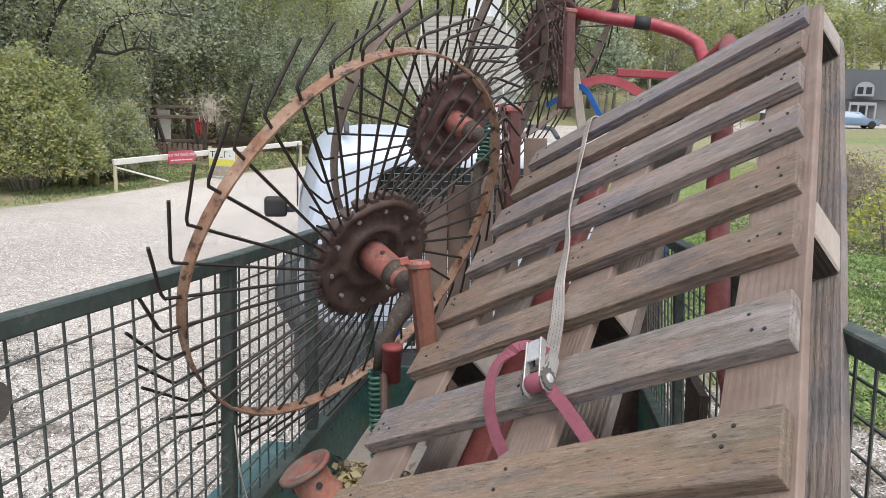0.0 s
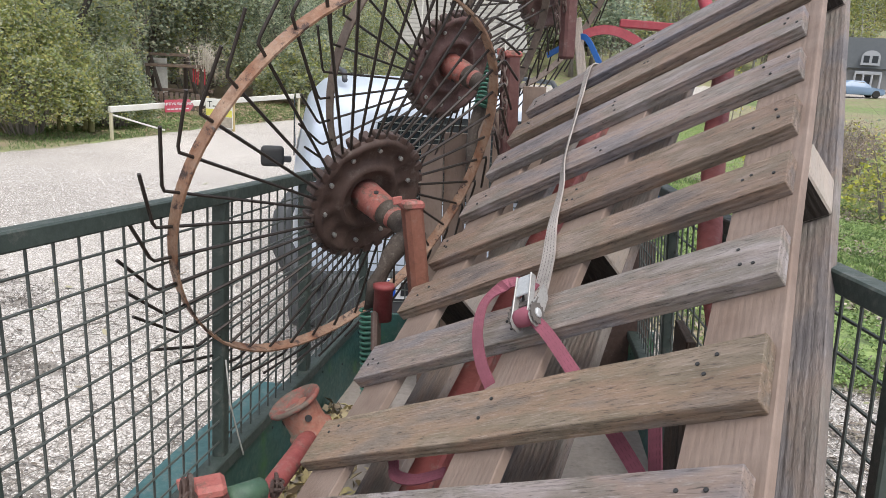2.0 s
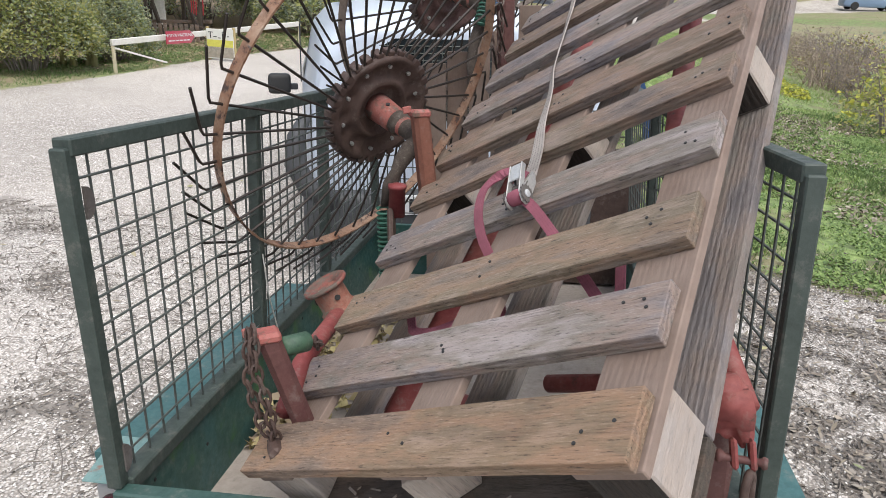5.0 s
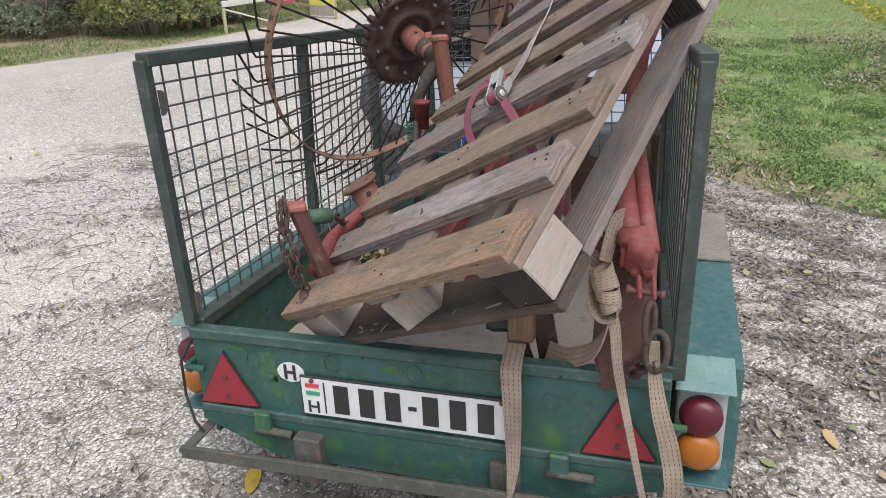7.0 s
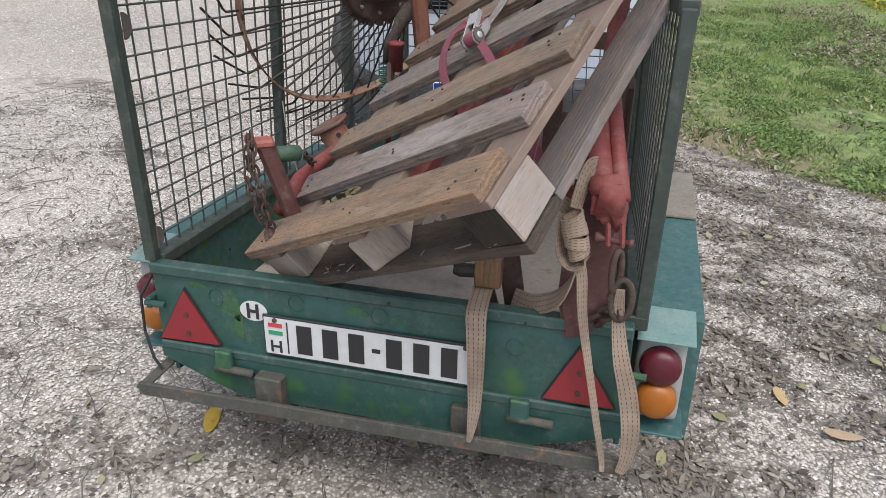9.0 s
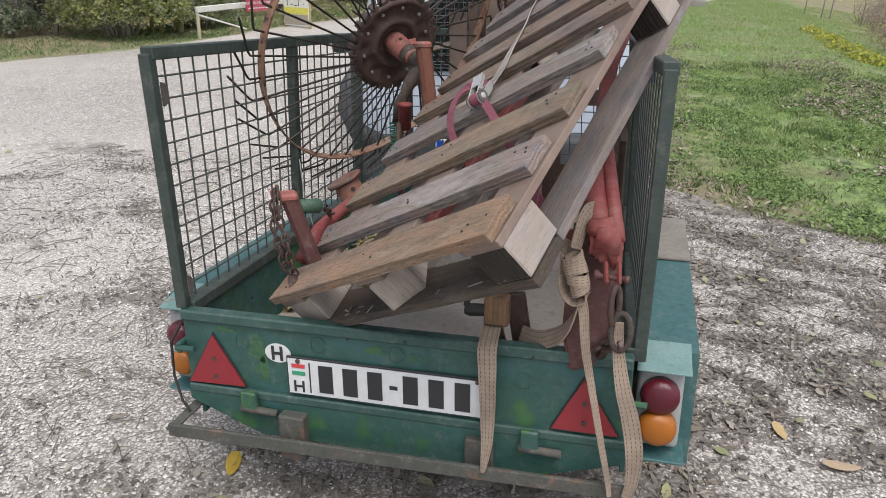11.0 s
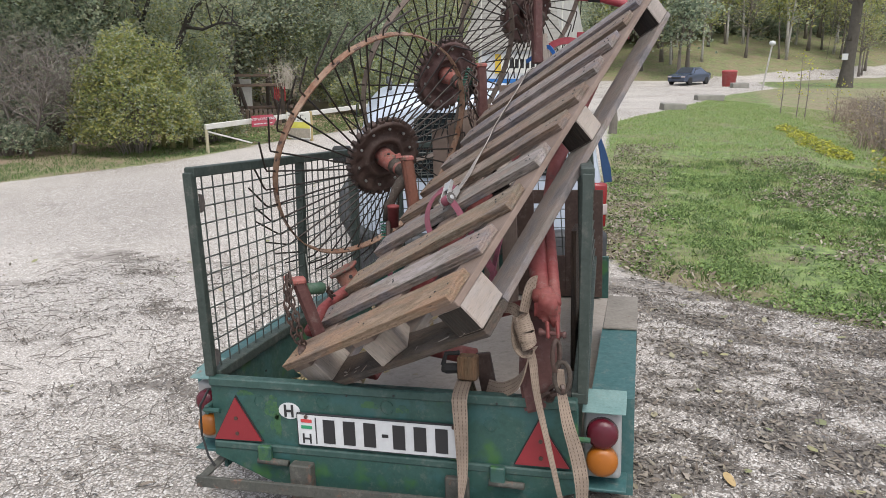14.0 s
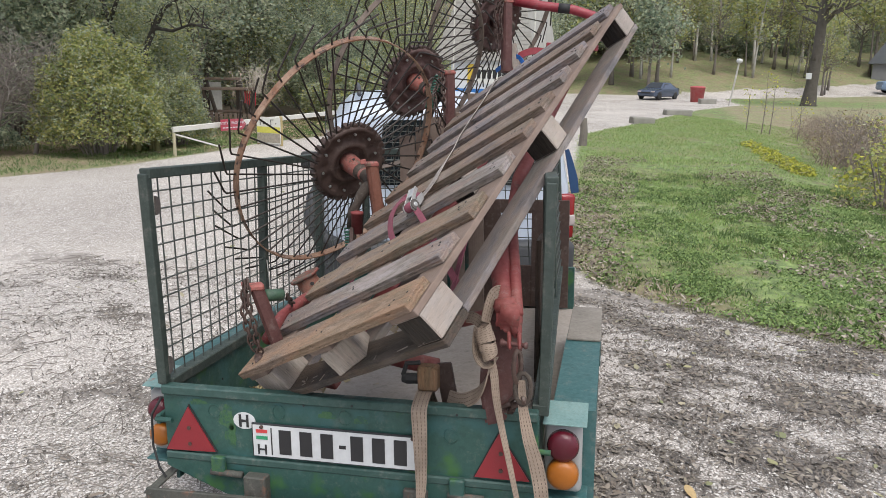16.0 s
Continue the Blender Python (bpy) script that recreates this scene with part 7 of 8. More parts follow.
for s in (-0.30, 0.30):
    bm = mesh()
    bar(bm, (s, 0.03, -0.36), (s, 0.03, 0.30), 0.05, 0.05, (0, 1, 0), 0.005)
    part("stake", bm, plain("yellow_wood", (0.38, 0.30, 0.14), 0.8), banner)

stand = thing("wooden_stand", "dark weathered open timber stand with slanting legs", "stand", pose(-9.0, 16.7, 0) @ Matrix.Diagonal((1, 1, 0.85, 1)))
for a, b in (((-0.85, 0, 1.48), (0.28, 0, 1.50)), ((-0.60, -0.5, 1.18), (0.95, -0.5, 1.22)), ((-0.85, 0.0, 0.45), (0.9, 0.0, 0.50))):
    bm = mesh()
    bar(bm, a, b, 0.10, 0.09, (0, 0, 1), 0.008)
    part("rail", bm, RAILWOOD, stand)
for a, b in (((-0.78, 0, 1.48), (-0.35, -0.1, 0)), ((0.22, 0, 1.50), (0.60, -0.1, 0)), ((-0.55, -0.5, 1.18), (-0.45, -0.55, 0)), ((-0.80, 0, 1.48), (-0.85, 0.3, 0)), ((0.90, -0.5, 1.22), (0.85, -0.5, 0)), ((0.20, 0, 1.50), (0.0, 0.3, 0))):
    bm = mesh()
    bar(bm, b, a, 0.085, 0.075, (0, 1, 0), 0.006)
    part("leg", bm, OLDWOOD, stand)
wreath = twig_heap("twig_bunch", "bunch of pale twigs with red ribbons on the stand", 41, (-8.1, 16.3, 0.92), (0.34, 0.28, 0.62), 34, plain("pale_twig", (0.50, 0.45, 0.38), 0.9), "decoration")
for k in range(6):
    bm = mesh()
    x = -0.24 + k * 0.06
    ribbon(bm, [(x, -0.1, 0.06), (x + 0.01, -0.11, -0.10), (x - 0.01, -0.1, -0.26 - 0.03 * (k % 3))], 0.03, 0.002, [Vector((1, 0, 0))] * 3)
    part("ribbon", bm, plain("red_ribbon", (0.40, 0.04, 0.05), 0.7), wreath)
notice = thing("notice_panel", "white printed panel leaning on the stand", "notice", pose(-9.75, 16.9, 0.75, 0, 0, 8))
bm = mesh()
box(bm, (-0.30, -0.01, -0.55), (0.30, 0.01, 0.42), None, 0.004)
part("panel", bm, plain("panel_print", (0.55, 0.54, 0.50), 0.6, 0, 0.35, 16), notice)
picket = thing("picket_fence", "low brown picket fence behind the sign", "fence", pose(-8.7, 15.6, 0))
for k in range(12):
    bm = mesh()
    box(bm, (-0.75 + k * 0.135, -0.012, -0.02), (-0.66 + k * 0.135, 0.012, 0.42), None, 0.006)
    part("picket", bm, RAILWOOD, picket)
for z in (0.10, 0.33):
    bm = mesh()
    box(bm, (-0.80, 0.013, z), (0.95, 0.04, z + 0.05), None, 0.004)
    part("rail", bm, OLDWOOD, picket)
for x, y in ((-7.95, 10.75), (-7.72, 10.7), (-7.42, 10.85), (-7.58, 10.9)):
    st = thing("cut_stake", "short mossy wooden stake at the grass edge", "stake", pose(x, y, 0), "stakes at the grass edge")
    bm = mesh()
    tube(bm, [(0, 0, -0.05), (0.005, 0, 0.33)], 0.05, 10, True, [0.055, 0.048])
    part("stake", bm, plain("mossy_wood", (0.16, 0.15, 0.06), 0.9, 0, 0.4, 12), st)

# ---- far things ----
CARBLUE = plain("car_blue", (0.075, 0.095, 0.14), 0.22, 0.3, 0.05, 2, 0)


def saloon(name, label, at, paint):
    root = thing(name, label, "car", at)
    bm = mesh()
    rings = []
    for y, hw, tw, lo, top in ((-2.1, 0.72, 0.70, 0.35, 0.62), (-1.95, 0.84, 0.80, 0.25, 0.74), (-0.95, 0.87, 0.80, 0.22, 0.90), (-0.35, 0.87, 0.60, 0.22, 1.36), (0.75, 0.87, 0.60, 0.22, 1.38), (1.45, 0.87, 0.78, 0.22, 1.00), (2.05, 0.80, 0.74, 0.28, 0.95), (2.12, 0.74, 0.70, 0.4, 0.7)):
        h = [(hw * 0.95, lo), (hw, lo + 0.25 * (top - lo)), (hw, min(0.86, top - 0.04)), (tw, top)]
        rings.append([bm.verts.new((s * x, y, z)) for s, seq in ((-1, h), (1, h[::-1])) for x, z in seq])
    for r0, r1 in zip(rings, rings[1:]):
        for k in range(8):
            bm.faces.new((r0[k], r0[(k + 1) % 8], r1[(k + 1) % 8], r1[k]))
    bm.faces.new(rings[0][::-1])
    bm.faces.new(rings[-1])
    bmesh.ops.recalc_face_normals(bm, faces=bm.faces[:])
    bmesh.ops.bevel(bm, geom=[e for e in bm.edges if e.calc_face_angle(0) > 0.25], offset=0.07, segments=3, affect="EDGES", profile=0.5)
    part("body", bm, paint, root, smooth=True)
    bm = mesh()
    prism(bm, [(-0.66, 0.0), (0.66, 0.0), (0.54, 0.68), (-0.54, 0.68)], axes((0, -0.93, 0.93), (0, -0.60, 0.80), (1, 0, 0)), 0.012)
    part("windscreen", bm, GLASS, root)
    for s in (-1, 1):
        bm = mesh()
        prism(bm, [(-0.75, 0.0), (1.25, 0.05), (0.70, 0.40), (-0.32, 0.40)], axes((s * 0.80, 0, 0.92), (s, 0, 0.45), (0, 1, 0)) if s > 0 else axes((s * 0.80, 0, 0.92), (-1, 0, 0.45), (0, 1, 0)) @ Matrix.Diagonal((1, -1, 1, 1)), 0.012)
        part("side_window", bm, GLASS, root)
        bm = mesh()
        box(bm, (s * 0.60 - 0.16, -2.10, 0.58), (s * 0.60 + 0.16, -1.98, 0.70), None, 0.03, 2)
        part("headlight", bm, LAMPCLEAR, root)
        for y in (-1.35, 1.30):
            bm = mesh()
            lathe(bm, [(0.18, -0.09), (0.30, -0.1), (0.32, -0.07), (0.32, 0.07), (0.30, 0.1), (0.18, 0.09)], axes((s * 0.79, y, 0.32), (1, 0, 0)), 24)
            part("wheel", bm, TYRE, root, smooth=True)
    bm = mesh()
    box(bm, (-0.40, -2.14, 0.50), (0.40, -2.06, 0.62), None, 0.02)
    part("grille", bm, BLACK, root)
    return root


saloon("blue_car", "blue-grey saloon car on the yard's far side", pose(4.3, 52.0, gz(4.3, 52), 0, 0, -32) @ Matrix.Scale(0.84, 4), CARBLUE)
saloon("parked_car", "pale blue car parked by the white porch", pose(25.0, 67.0, gz(25, 67) + 0.05, 0, 0, 90), plain("car_paleblue", (0.16, 0.23, 0.33), 0.35))
drum = thing("red_bin", "faded red waste bin with a lid", "bin", pose(6.65, 49.7, gz(6.65, 49.7)))
bm = mesh()
lathe(bm, [(0.40, 0.0), (0.47, 0.9), (0.50, 0.92), (0.50, 1.0), (0.30, 1.06)], Matrix(), 20)
part("bin", bm, painted("bin_red", (0.42, 0.06, 0.06), worn=0.1), drum, smooth=True)
pole = thing("pale_pole", "thin pale pole with a white round head", "pole", pose(7.87, 44, gz(7.87, 44), 0, 7, 0))
bm = mesh()
tube(bm, [(0, 0, -0.2), (0.01, 0, 1.3), (0, 0, 2.5)], 0.05, 10)
part("shaft", bm, BIRCH, pole)
bm = mesh()
lathe(bm, [(0.06, 2.45), (0.15, 2.50), (0.18, 2.60), (0.14, 2.69), (0.04, 2.72)], Matrix(), 18)
part("head", bm, PLATEWHITE, pole, smooth=True)
CONCRETE = plain("rough_stone", (0.24, 0.23, 0.20), 0.9, 0, 0.4, 5, 0.6)
for x, y, wx, h in ((2.25, 24.2, 0.38, 0.22), (3.95, 31.0, 0.55, 0.22), (7.0, 47.0, 0.5, 0.30)):
    stone = thing("stone_slab", "low grey stone slab at the grass edge", "stone", pose(x, y, gz(x, y), 0, 0, 12), "stone slabs along the yard")
    bm = mesh()
    box(bm, (-wx, -0.3, -0.05), (wx, 0.3, h), None, 0.05, 2)
    for v in bm.verts:
        v.co += noise.noise_vector(v.co * 3 + Vector((x, y, 0))) * 0.04
    part("slab", bm, CONCRETE, stone)
stump = thing("wooden_post", "short dark round wooden post in the grass", "post", pose(0.62, 15.0, gz(0.62, 15)))
bm = mesh()
tube(bm, [(0, 0, -0.1), (0.02, 0, 0.3), (-0.01, 0, 0.62)], 0.09, 12, True, [0.10, 0.088, 0.08])
part("post", bm, BARK, stump)

hall = thing("farm_building", "low white building with a pale grey-beige tiled roof", "building", pose(-2.2, 18.4, gz(-2.2, 18.4), 0, 0, -6))
bm = mesh()
box(bm, (-1.05, 0, -0.2), (1.15, 3.0, 1.95), None, 0.01)
part("wall", bm, plain("render_white", (0.60, 0.62, 0.64), 0.8, 0, 0.12), hall)
bm = mesh()
prism(bm, [(-1.5, 1.90), (1.35, 1.90), (1.35, 2.0), (0.95, 3.75), (-0.75, 3.75), (-1.5, 2.0)], pose(0, -0.15, 0, 90, 0, 0) @ Matrix.Diagonal((1, 1, -1, 1)), 3.3)
part("roof", bm, plain("roof_beige_grey", (0.36, 0.345, 0.315), 0.8, 0, 0.3, 3), hall)
for k in range(16):
    bm = mesh()
    f = k / 16
    box(bm, (-1.47 + 0.70 * f, -0.160, 2.0 + 1.72 * f), (1.33 - 0.37 * f, -0.150, 2.0 + 1.72 * f + 0.09), None, 0.006)
    part("tile_course", bm, plain("roof_tile", (0.40, 0.385, 0.35), 0.85, 0, 0.3, 9) if k == 0 else bpy.data.materials["roof_tile"], hall)
bm = mesh()
box(bm, (-0.05, 1.2, 3.6), (0.62, 2.6, 4.75), None, 0.01)
part("gable", bm, bpy.data.materials["render_white"], hall)
for x in (-0.78, 1.40):
    bm = mesh()
    tube(bm, [(x, -0.6, -0.2), (x, -0.6, 5.4)], 0.02, 8)
    part("pole", bm, WHITEPAINT, hall, "white pole")
bm = mesh()
box(bm, (-0.55, -0.03, 1.28), (0.85, -0.004, 1.80), None, 0.004)
part("notice", bm, plain("notice_white", (0.66, 0.66, 0.62), 0.6), hall)
bm = mesh()
box(bm, (-0.55, -0.04, 1.28), (-0.38, -0.031, 1.80))
part("yellow_stripe", bm, plain("notice_yellow", (0.60, 0.42, 0.05), 0.6), hall)
bm = mesh()
for k in range(7):
    box(bm, (-0.28 + k * 0.15, -0.04, 1.42), (-0.18 + k * 0.15, -0.031, 1.66))
part("letter_bars", bm, PLATEBLACK, hall)
bm = mesh()
box(bm, (-0.9, -0.02, 1.02), (1.10, -0.004, 1.14))
part("blue_stripe", bm, plain("stripe_blue", (0.03, 0.16, 0.45), 0.6), hall)

house = thing("villa", "pale house with a white arched dormer and white porch", "house", pose(28.0, 72.0, gz(28, 72), 0, 0, -20) @ Matrix.Scale(0.68, 4))
TRIM = plain("villa_trim", (0.33, 0.34, 0.36), 0.7, 0, 0.15, 3)
WALLP = plain("villa_wall", (0.20, 0.20, 0.20), 0.85, 0, 0.15, 2)
bm = mesh()
box(bm, (-6, 0, -1), (7, 8, 2.9), None, 0.02)
part("wall", bm, WALLP, house)
bm = mesh()
prism(bm, [(-6.6, 2.9), (7.6, 2.9), (5.2, 6.8), (-4.2, 6.8)], pose(0, -0.5, 0, 90, 0, 0) @ Matrix.Diagonal((1, 1, -1, 1)), 9.0)
part("roof", bm, plain("villa_roof", (0.12, 0.13, 0.14), 0.8, 0, 0.2, 3), house)
bm = mesh()
prism(bm, [(-1.0 * 1.1, 0)] + [(-1.1 * math.cos(a), 1.0 + 0.9 * math.sin(a)) for a in np.linspace(0, math.pi, 13)] + [(1.1, 0)], pose(-0.6, -0.75, 3.3, 90, 0, 0), 0.35)
dorm = part("dormer", bm, TRIM, house)
for s in (-0.5, 0.5):
    bm = mesh()
    box(bm, (-0.6 + s - 0.34, -1.13, 3.6), (-0.6 + s + 0.34, -1.105, 4.5))
    part("pane", bm, GLASS, dorm)
bm = mesh()
box(bm, (-2.2, -1.4, 2.1), (1.0, 0.1, 2.5), None, 0.02)
porch = part("porch", bm, TRIM, house)
for x in (-2.1, -1.1, -0.1, 0.9):
    bm = mesh()
    tube(bm, [(x, -1.3, -0.6), (x, -1.3, 2.1)], 0.14, 12)
    part("column", bm, TRIM, porch)
bm = mesh()
box(bm, (-1.0, -0.04, -0.2), (-0.2, -0.004, 1.9))
part("door", bm, GLASS, house)

# ---- loose stones, leaves, twigs and grass ----
def noise_of(xy, f):
    return np.array([noise.noise(Vector((a * f, b * f, 2.0))) for a, b in xy])


def stones(name, n, lo, hi, size, seed, mat):
    """Crushed stones as small uneven solids, in one mesh."""
    rng = np.random.default_rng(seed)
    xy = np.stack([rng.uniform(lo[0], hi[0], n * 2), rng.uniform(lo[1], hi[1], n * 2)], 1)
    keep = (grassy(xy[:, 0], xy[:, 1]) < rng.uniform(0.05, 0.7, len(xy)))
    keep &= darkened(xy[:, 0], xy[:, 1]) < rng.uniform(0.10, 1.1, len(xy))
    xy = xy[keep][:n]
    n = len(xy)
    base = np.array([(1, 0, 0.15), (0.2, 1, 0.05), (-1, 0.3, 0.1), (-0.2, -1, 0.15), (0.1, 0.1, 0.85)])
    s = size * np.minimum(rng.gamma(2.6, 0.38, (n, 1, 1)), 2.1)
    shape = base[None] * rng.uniform(0.55, 1.25, (n, 5, 3))
    a = rng.uniform(0, 2 * math.pi, n)
    ca, sa = np.cos(a)[:, None], np.sin(a)[:, None]
    V = shape.copy()
    V[..., 0], V[..., 1] = shape[..., 0] * ca - shape[..., 1] * sa, shape[..., 0] * sa + shape[..., 1] * ca
    V *= s
    V[..., 0] += xy[:, 0:1]
    V[..., 1] += xy[:, 1:2]
    V[..., 2] += (ground_height(xy[:, 0], xy[:, 1]) + 0.001)[:, None]
    F = np.array([(0, 1, 4), (1, 2, 4), (2, 3, 4), (3, 0, 4)])
    idx = (np.arange(n)[:, None, None] * 5 + F[None]).reshape(-1)
    me = bpy.data.meshes.new(name)
    me.vertices.add(n * 5)
    me.vertices.foreach_set("co", V.astype(np.float32).ravel())
    me.loops.add(len(idx))
    me.loops.foreach_set("vertex_index", idx.astype(np.int32))
    me.polygons.add(n * 4)
    me.polygons.foreach_set("loop_start", np.arange(0, n * 12, 3, dtype=np.int32))
    me.polygons.foreach_set("loop_total", np.full(n * 4, 3, dtype=np.int32))
    me.materials.append(mat)
    me.update(calc_edges=True)
    return me


CRUSHED = leafy("crushed_stone", (0.583, 0.550, 0.512), (0.376, 0.343, 0.310), (0.714, 0.686, 0.649), (0.244, 0.221, 0.193), (0.564, 0.531, 0.489), (0.113, 0.100, 0.085), (0.658, 0.625, 0.587), (0.451, 0.418, 0.385))
gravel = new("gravel", stones("gravel", 300000, (-3.2, -1.1), (3.6, 3.4), 0.0039, 51, CRUSHED))
tagged(gravel, "loose pale crushed limestone over the yard", "gravel", kind="stuff")
gravel_far = new("gravel", stones("gravel_far", 70000, (-6.5, 2.0), (1.4, 7.5), 0.0055, 52, CRUSHED))
tagged(gravel_far, "loose pale crushed limestone over the yard", "gravel", kind="stuff")


def blades(name, n, lo, hi, height, seed, mat, keep):
    rng = np.random.default_rng(seed)
    xy = np.stack([rng.uniform(lo[0], hi[0], n * 3), rng.uniform(lo[1], hi[1], n * 3)], 1)
    xy = xy[keep(xy, rng)][:n]
    n = len(xy)
    z = ground_height(xy[:, 0], xy[:, 1])
    a = rng.uniform(0, 2 * math.pi, n)
    h = height * rng.uniform(0.4, 1.3, n)
    w = 0.0035 * rng.uniform(0.7, 1.6, n) * (1 + height * 6)
    b = rng.normal(size=(n, 2)) * (h * 0.55)[:, None]
    V = np.zeros((n, 4, 3))
    V[:, 0] = np.stack([xy[:, 0] - w * np.cos(a), xy[:, 1] - w * np.sin(a), z - 0.01], 1)
    V[:, 1] = np.stack([xy[:, 0] + w * np.cos(a), xy[:, 1] + w * np.sin(a), z - 0.01], 1)
    V[:, 2] = np.stack([xy[:, 0] + 0.6 * b[:, 0] + 0.6 * w * np.cos(a), xy[:, 1] + 0.6 * b[:, 1] + 0.6 * w * np.sin(a), z + 0.75 * h], 1)
    V[:, 3] = np.stack([xy[:, 0] + b[:, 0], xy[:, 1] + b[:, 1], z + h], 1)
    F = np.array([(0, 1, 2), (0, 2, 3)])
    idx = (np.arange(n)[:, None, None] * 4 + F[None]).reshape(-1)
    me = bpy.data.meshes.new(name)
    me.vertices.add(n * 4)
    me.vertices.foreach_set("co", V.astype(np.float32).ravel())
    me.loops.add(len(idx))
    me.loops.foreach_set("vertex_index", idx.astype(np.int32))
    me.polygons.add(n * 2)
    me.polygons.foreach_set("loop_start", np.arange(0, n * 6, 3, dtype=np.int32))
    me.polygons.foreach_set("loop_total", np.full(n * 2, 3, dtype=np.int32))
    me.materials.append(mat)
    me.update(calc_edges=True)
    return me


def on_grass(xy, rng):
    tuft = np.array([noise.noise(Vector((a * 1.3, b * 1.3, 9.0))) for a, b in xy])
    fine = np.array([noise.noise(Vector((a * 5, b * 5, 4.0))) for a, b in xy])
    return (grassy(xy[:, 0], xy[:, 1]) > rng.uniform(0.35, 0.95, len(xy))) & (tuft + 0.9 * fine - 0.5 * brownness(xy[:, 0], xy[:, 1]) > rng.uniform(-0.75, 0.25, len(xy)))


GRASS = leafy("grass_blades", (0.155, 0.25, 0.080), (0.26, 0.385, 0.12), (0.345, 0.465, 0.15), (0.43, 0.42, 0.22), (0.20, 0.31, 0.10), through_light=0.35)
GRASSDARK = leafy("grass_dark", (0.075, 0.125, 0.042), (0.12, 0.185, 0.06), (0.165, 0.24, 0.078), through_light=0.3)
turf = new("grass", blades("grass", 52000, (0.8, 2.9), (7.0, 11.0), 0.032, 61, GRASS, lambda xy, r: on_grass(xy, r) & (noise_of(xy, 2.3) + 0.6 * noise_of(xy, 6.0) > r.uniform(-0.3, 0.25, len(xy)))))
turf_dark = new("grass", blades("grass_clumps", 40000, (0.8, 2.9), (7.0, 11.0), 0.045, 66, GRASSDARK, lambda xy, r: on_grass(xy, r) & (noise_of(xy, 2.3) + 0.6 * noise_of(xy, 6.0) < r.uniform(-0.3, 0.1, len(xy)))))
tagged(turf_dark, "darker green clumps of grass on the bank", "grass", kind="stuff")
tagged(turf, "short patchy green autumn grass on the bank", "grass", kind="stuff")
turf_far = new("grass", blades("grass_far", 80000, (0.4, 9.0), (9.0, 32.0), 0.042, 62, GRASS, on_grass))
tagged(turf_far, "longer green grass up the bank", "grass", kind="stuff")
verge = new("grass", blades("grass_verge", 40000, (-12.0, 6.0), (-4.8, 20.0), 0.045, 63, GRASSDARK, on_grass))
tagged(verge, "green grass verge below the bushes", "grass", kind="stuff")


def leaf_shapes(name, pts, size, mat, rng, aspect, flat):
    """Fallen leaves: pointed ovals of two halves, folded along the rib and curled."""
    n = len(pts)
    a = rng.uniform(0, 2 * math.pi, n)
    u = np.stack([np.cos(a), np.sin(a), rng.normal(0, flat, n)], 1)
    v = np.stack([-np.sin(a), np.cos(a), rng.normal(0, flat, n)], 1)
    s = (size * rng.uniform(0.55, 1.4, n))[:, None]
    w = aspect * rng.uniform(0.75, 1.2, n)[:, None]
    curl, fold = rng.uniform(0.0, 0.5, n) * flat * 2, rng.uniform(0.1, 0.5, n) * flat * 2
    rows = []
    for t, k in ((-1.0, 0.0), (-0.45, 0.85), (0.25, 1.0), (1.0, 0.0), (0.25, -1.0), (-0.45, -0.85)):
        p = pts + u * s * t + v * s * w * k
        p[:, 2] += s[:, 0] * (curl * t * t + fold * abs(k))
        rows.append(p)
    V = np.stack(rows, 1).reshape(-1, 3)
    idx = (np.arange(n)[:, None, None] * 6 + np.array([(0, 1, 2, 3), (0, 3, 4, 5)])[None]).reshape(-1)
    me = bpy.data.meshes.new(name)
    me.vertices.add(n * 6)
    me.vertices.foreach_set("co", V.astype(np.float32).ravel())
    me.loops.add(len(idx))
    me.loops.foreach_set("vertex_index", idx.astype(np.int32))
    me.polygons.add(n * 2)
    me.polygons.foreach_set("loop_start", np.arange(0, n * 8, 4, dtype=np.int32))
    me.polygons.foreach_set("loop_total", np.full(n * 2, 4, dtype=np.int32))
    me.materials.append(mat)
    me.update(calc_edges=True)
    return me


def litter(name, n, lo, hi, size, seed, mat, keep, lift=0.012, flat=0.18, aspect=0.6):
    rng = np.random.default_rng(seed)
    xy = np.stack([rng.uniform(lo[0], hi[0], n * 3), rng.uniform(lo[1], hi[1], n * 3)], 1)
    xy = xy[keep(xy, rng)][:n]
    pts = np.concatenate([xy, (ground_height(xy[:, 0], xy[:, 1]) + lift)[:, None]], 1)
    return leaf_shapes(name, pts, size, mat, rng, aspect * 0.8, flat)


VERGE = leafy("verge_leaves", (0.22, 0.15, 0.085), (0.32, 0.23, 0.14), (0.40, 0.31, 0.20), (0.15, 0.105, 0.065))
verge = new("fallen_leaves", litter("verge_leaves", 9000, (-9.5, 10.5), (-3.5, 21.0), 0.035, 77, VERGE, lambda xy, r: (grassy(xy[:, 0], xy[:, 1]) > 0.3) & (r.random(len(xy)) < 0.25 + 0.6 * ease(12, 15, xy[:, 1]))))
tagged(verge, "brown fallen leaves on the verge behind the barrier", "leaf litter", kind="stuff")
DEAD = leafy("dead_leaves", (0.10, 0.080, 0.062), (0.19, 0.155, 0.12), (0.34, 0.30, 0.245), (0.065, 0.054, 0.044), (0.26, 0.23, 0.175))
FRESH = leafy("fallen_leaves", (0.22, 0.22, 0.10), (0.30, 0.28, 0.14), (0.18, 0.20, 0.10), (0.34, 0.30, 0.20))
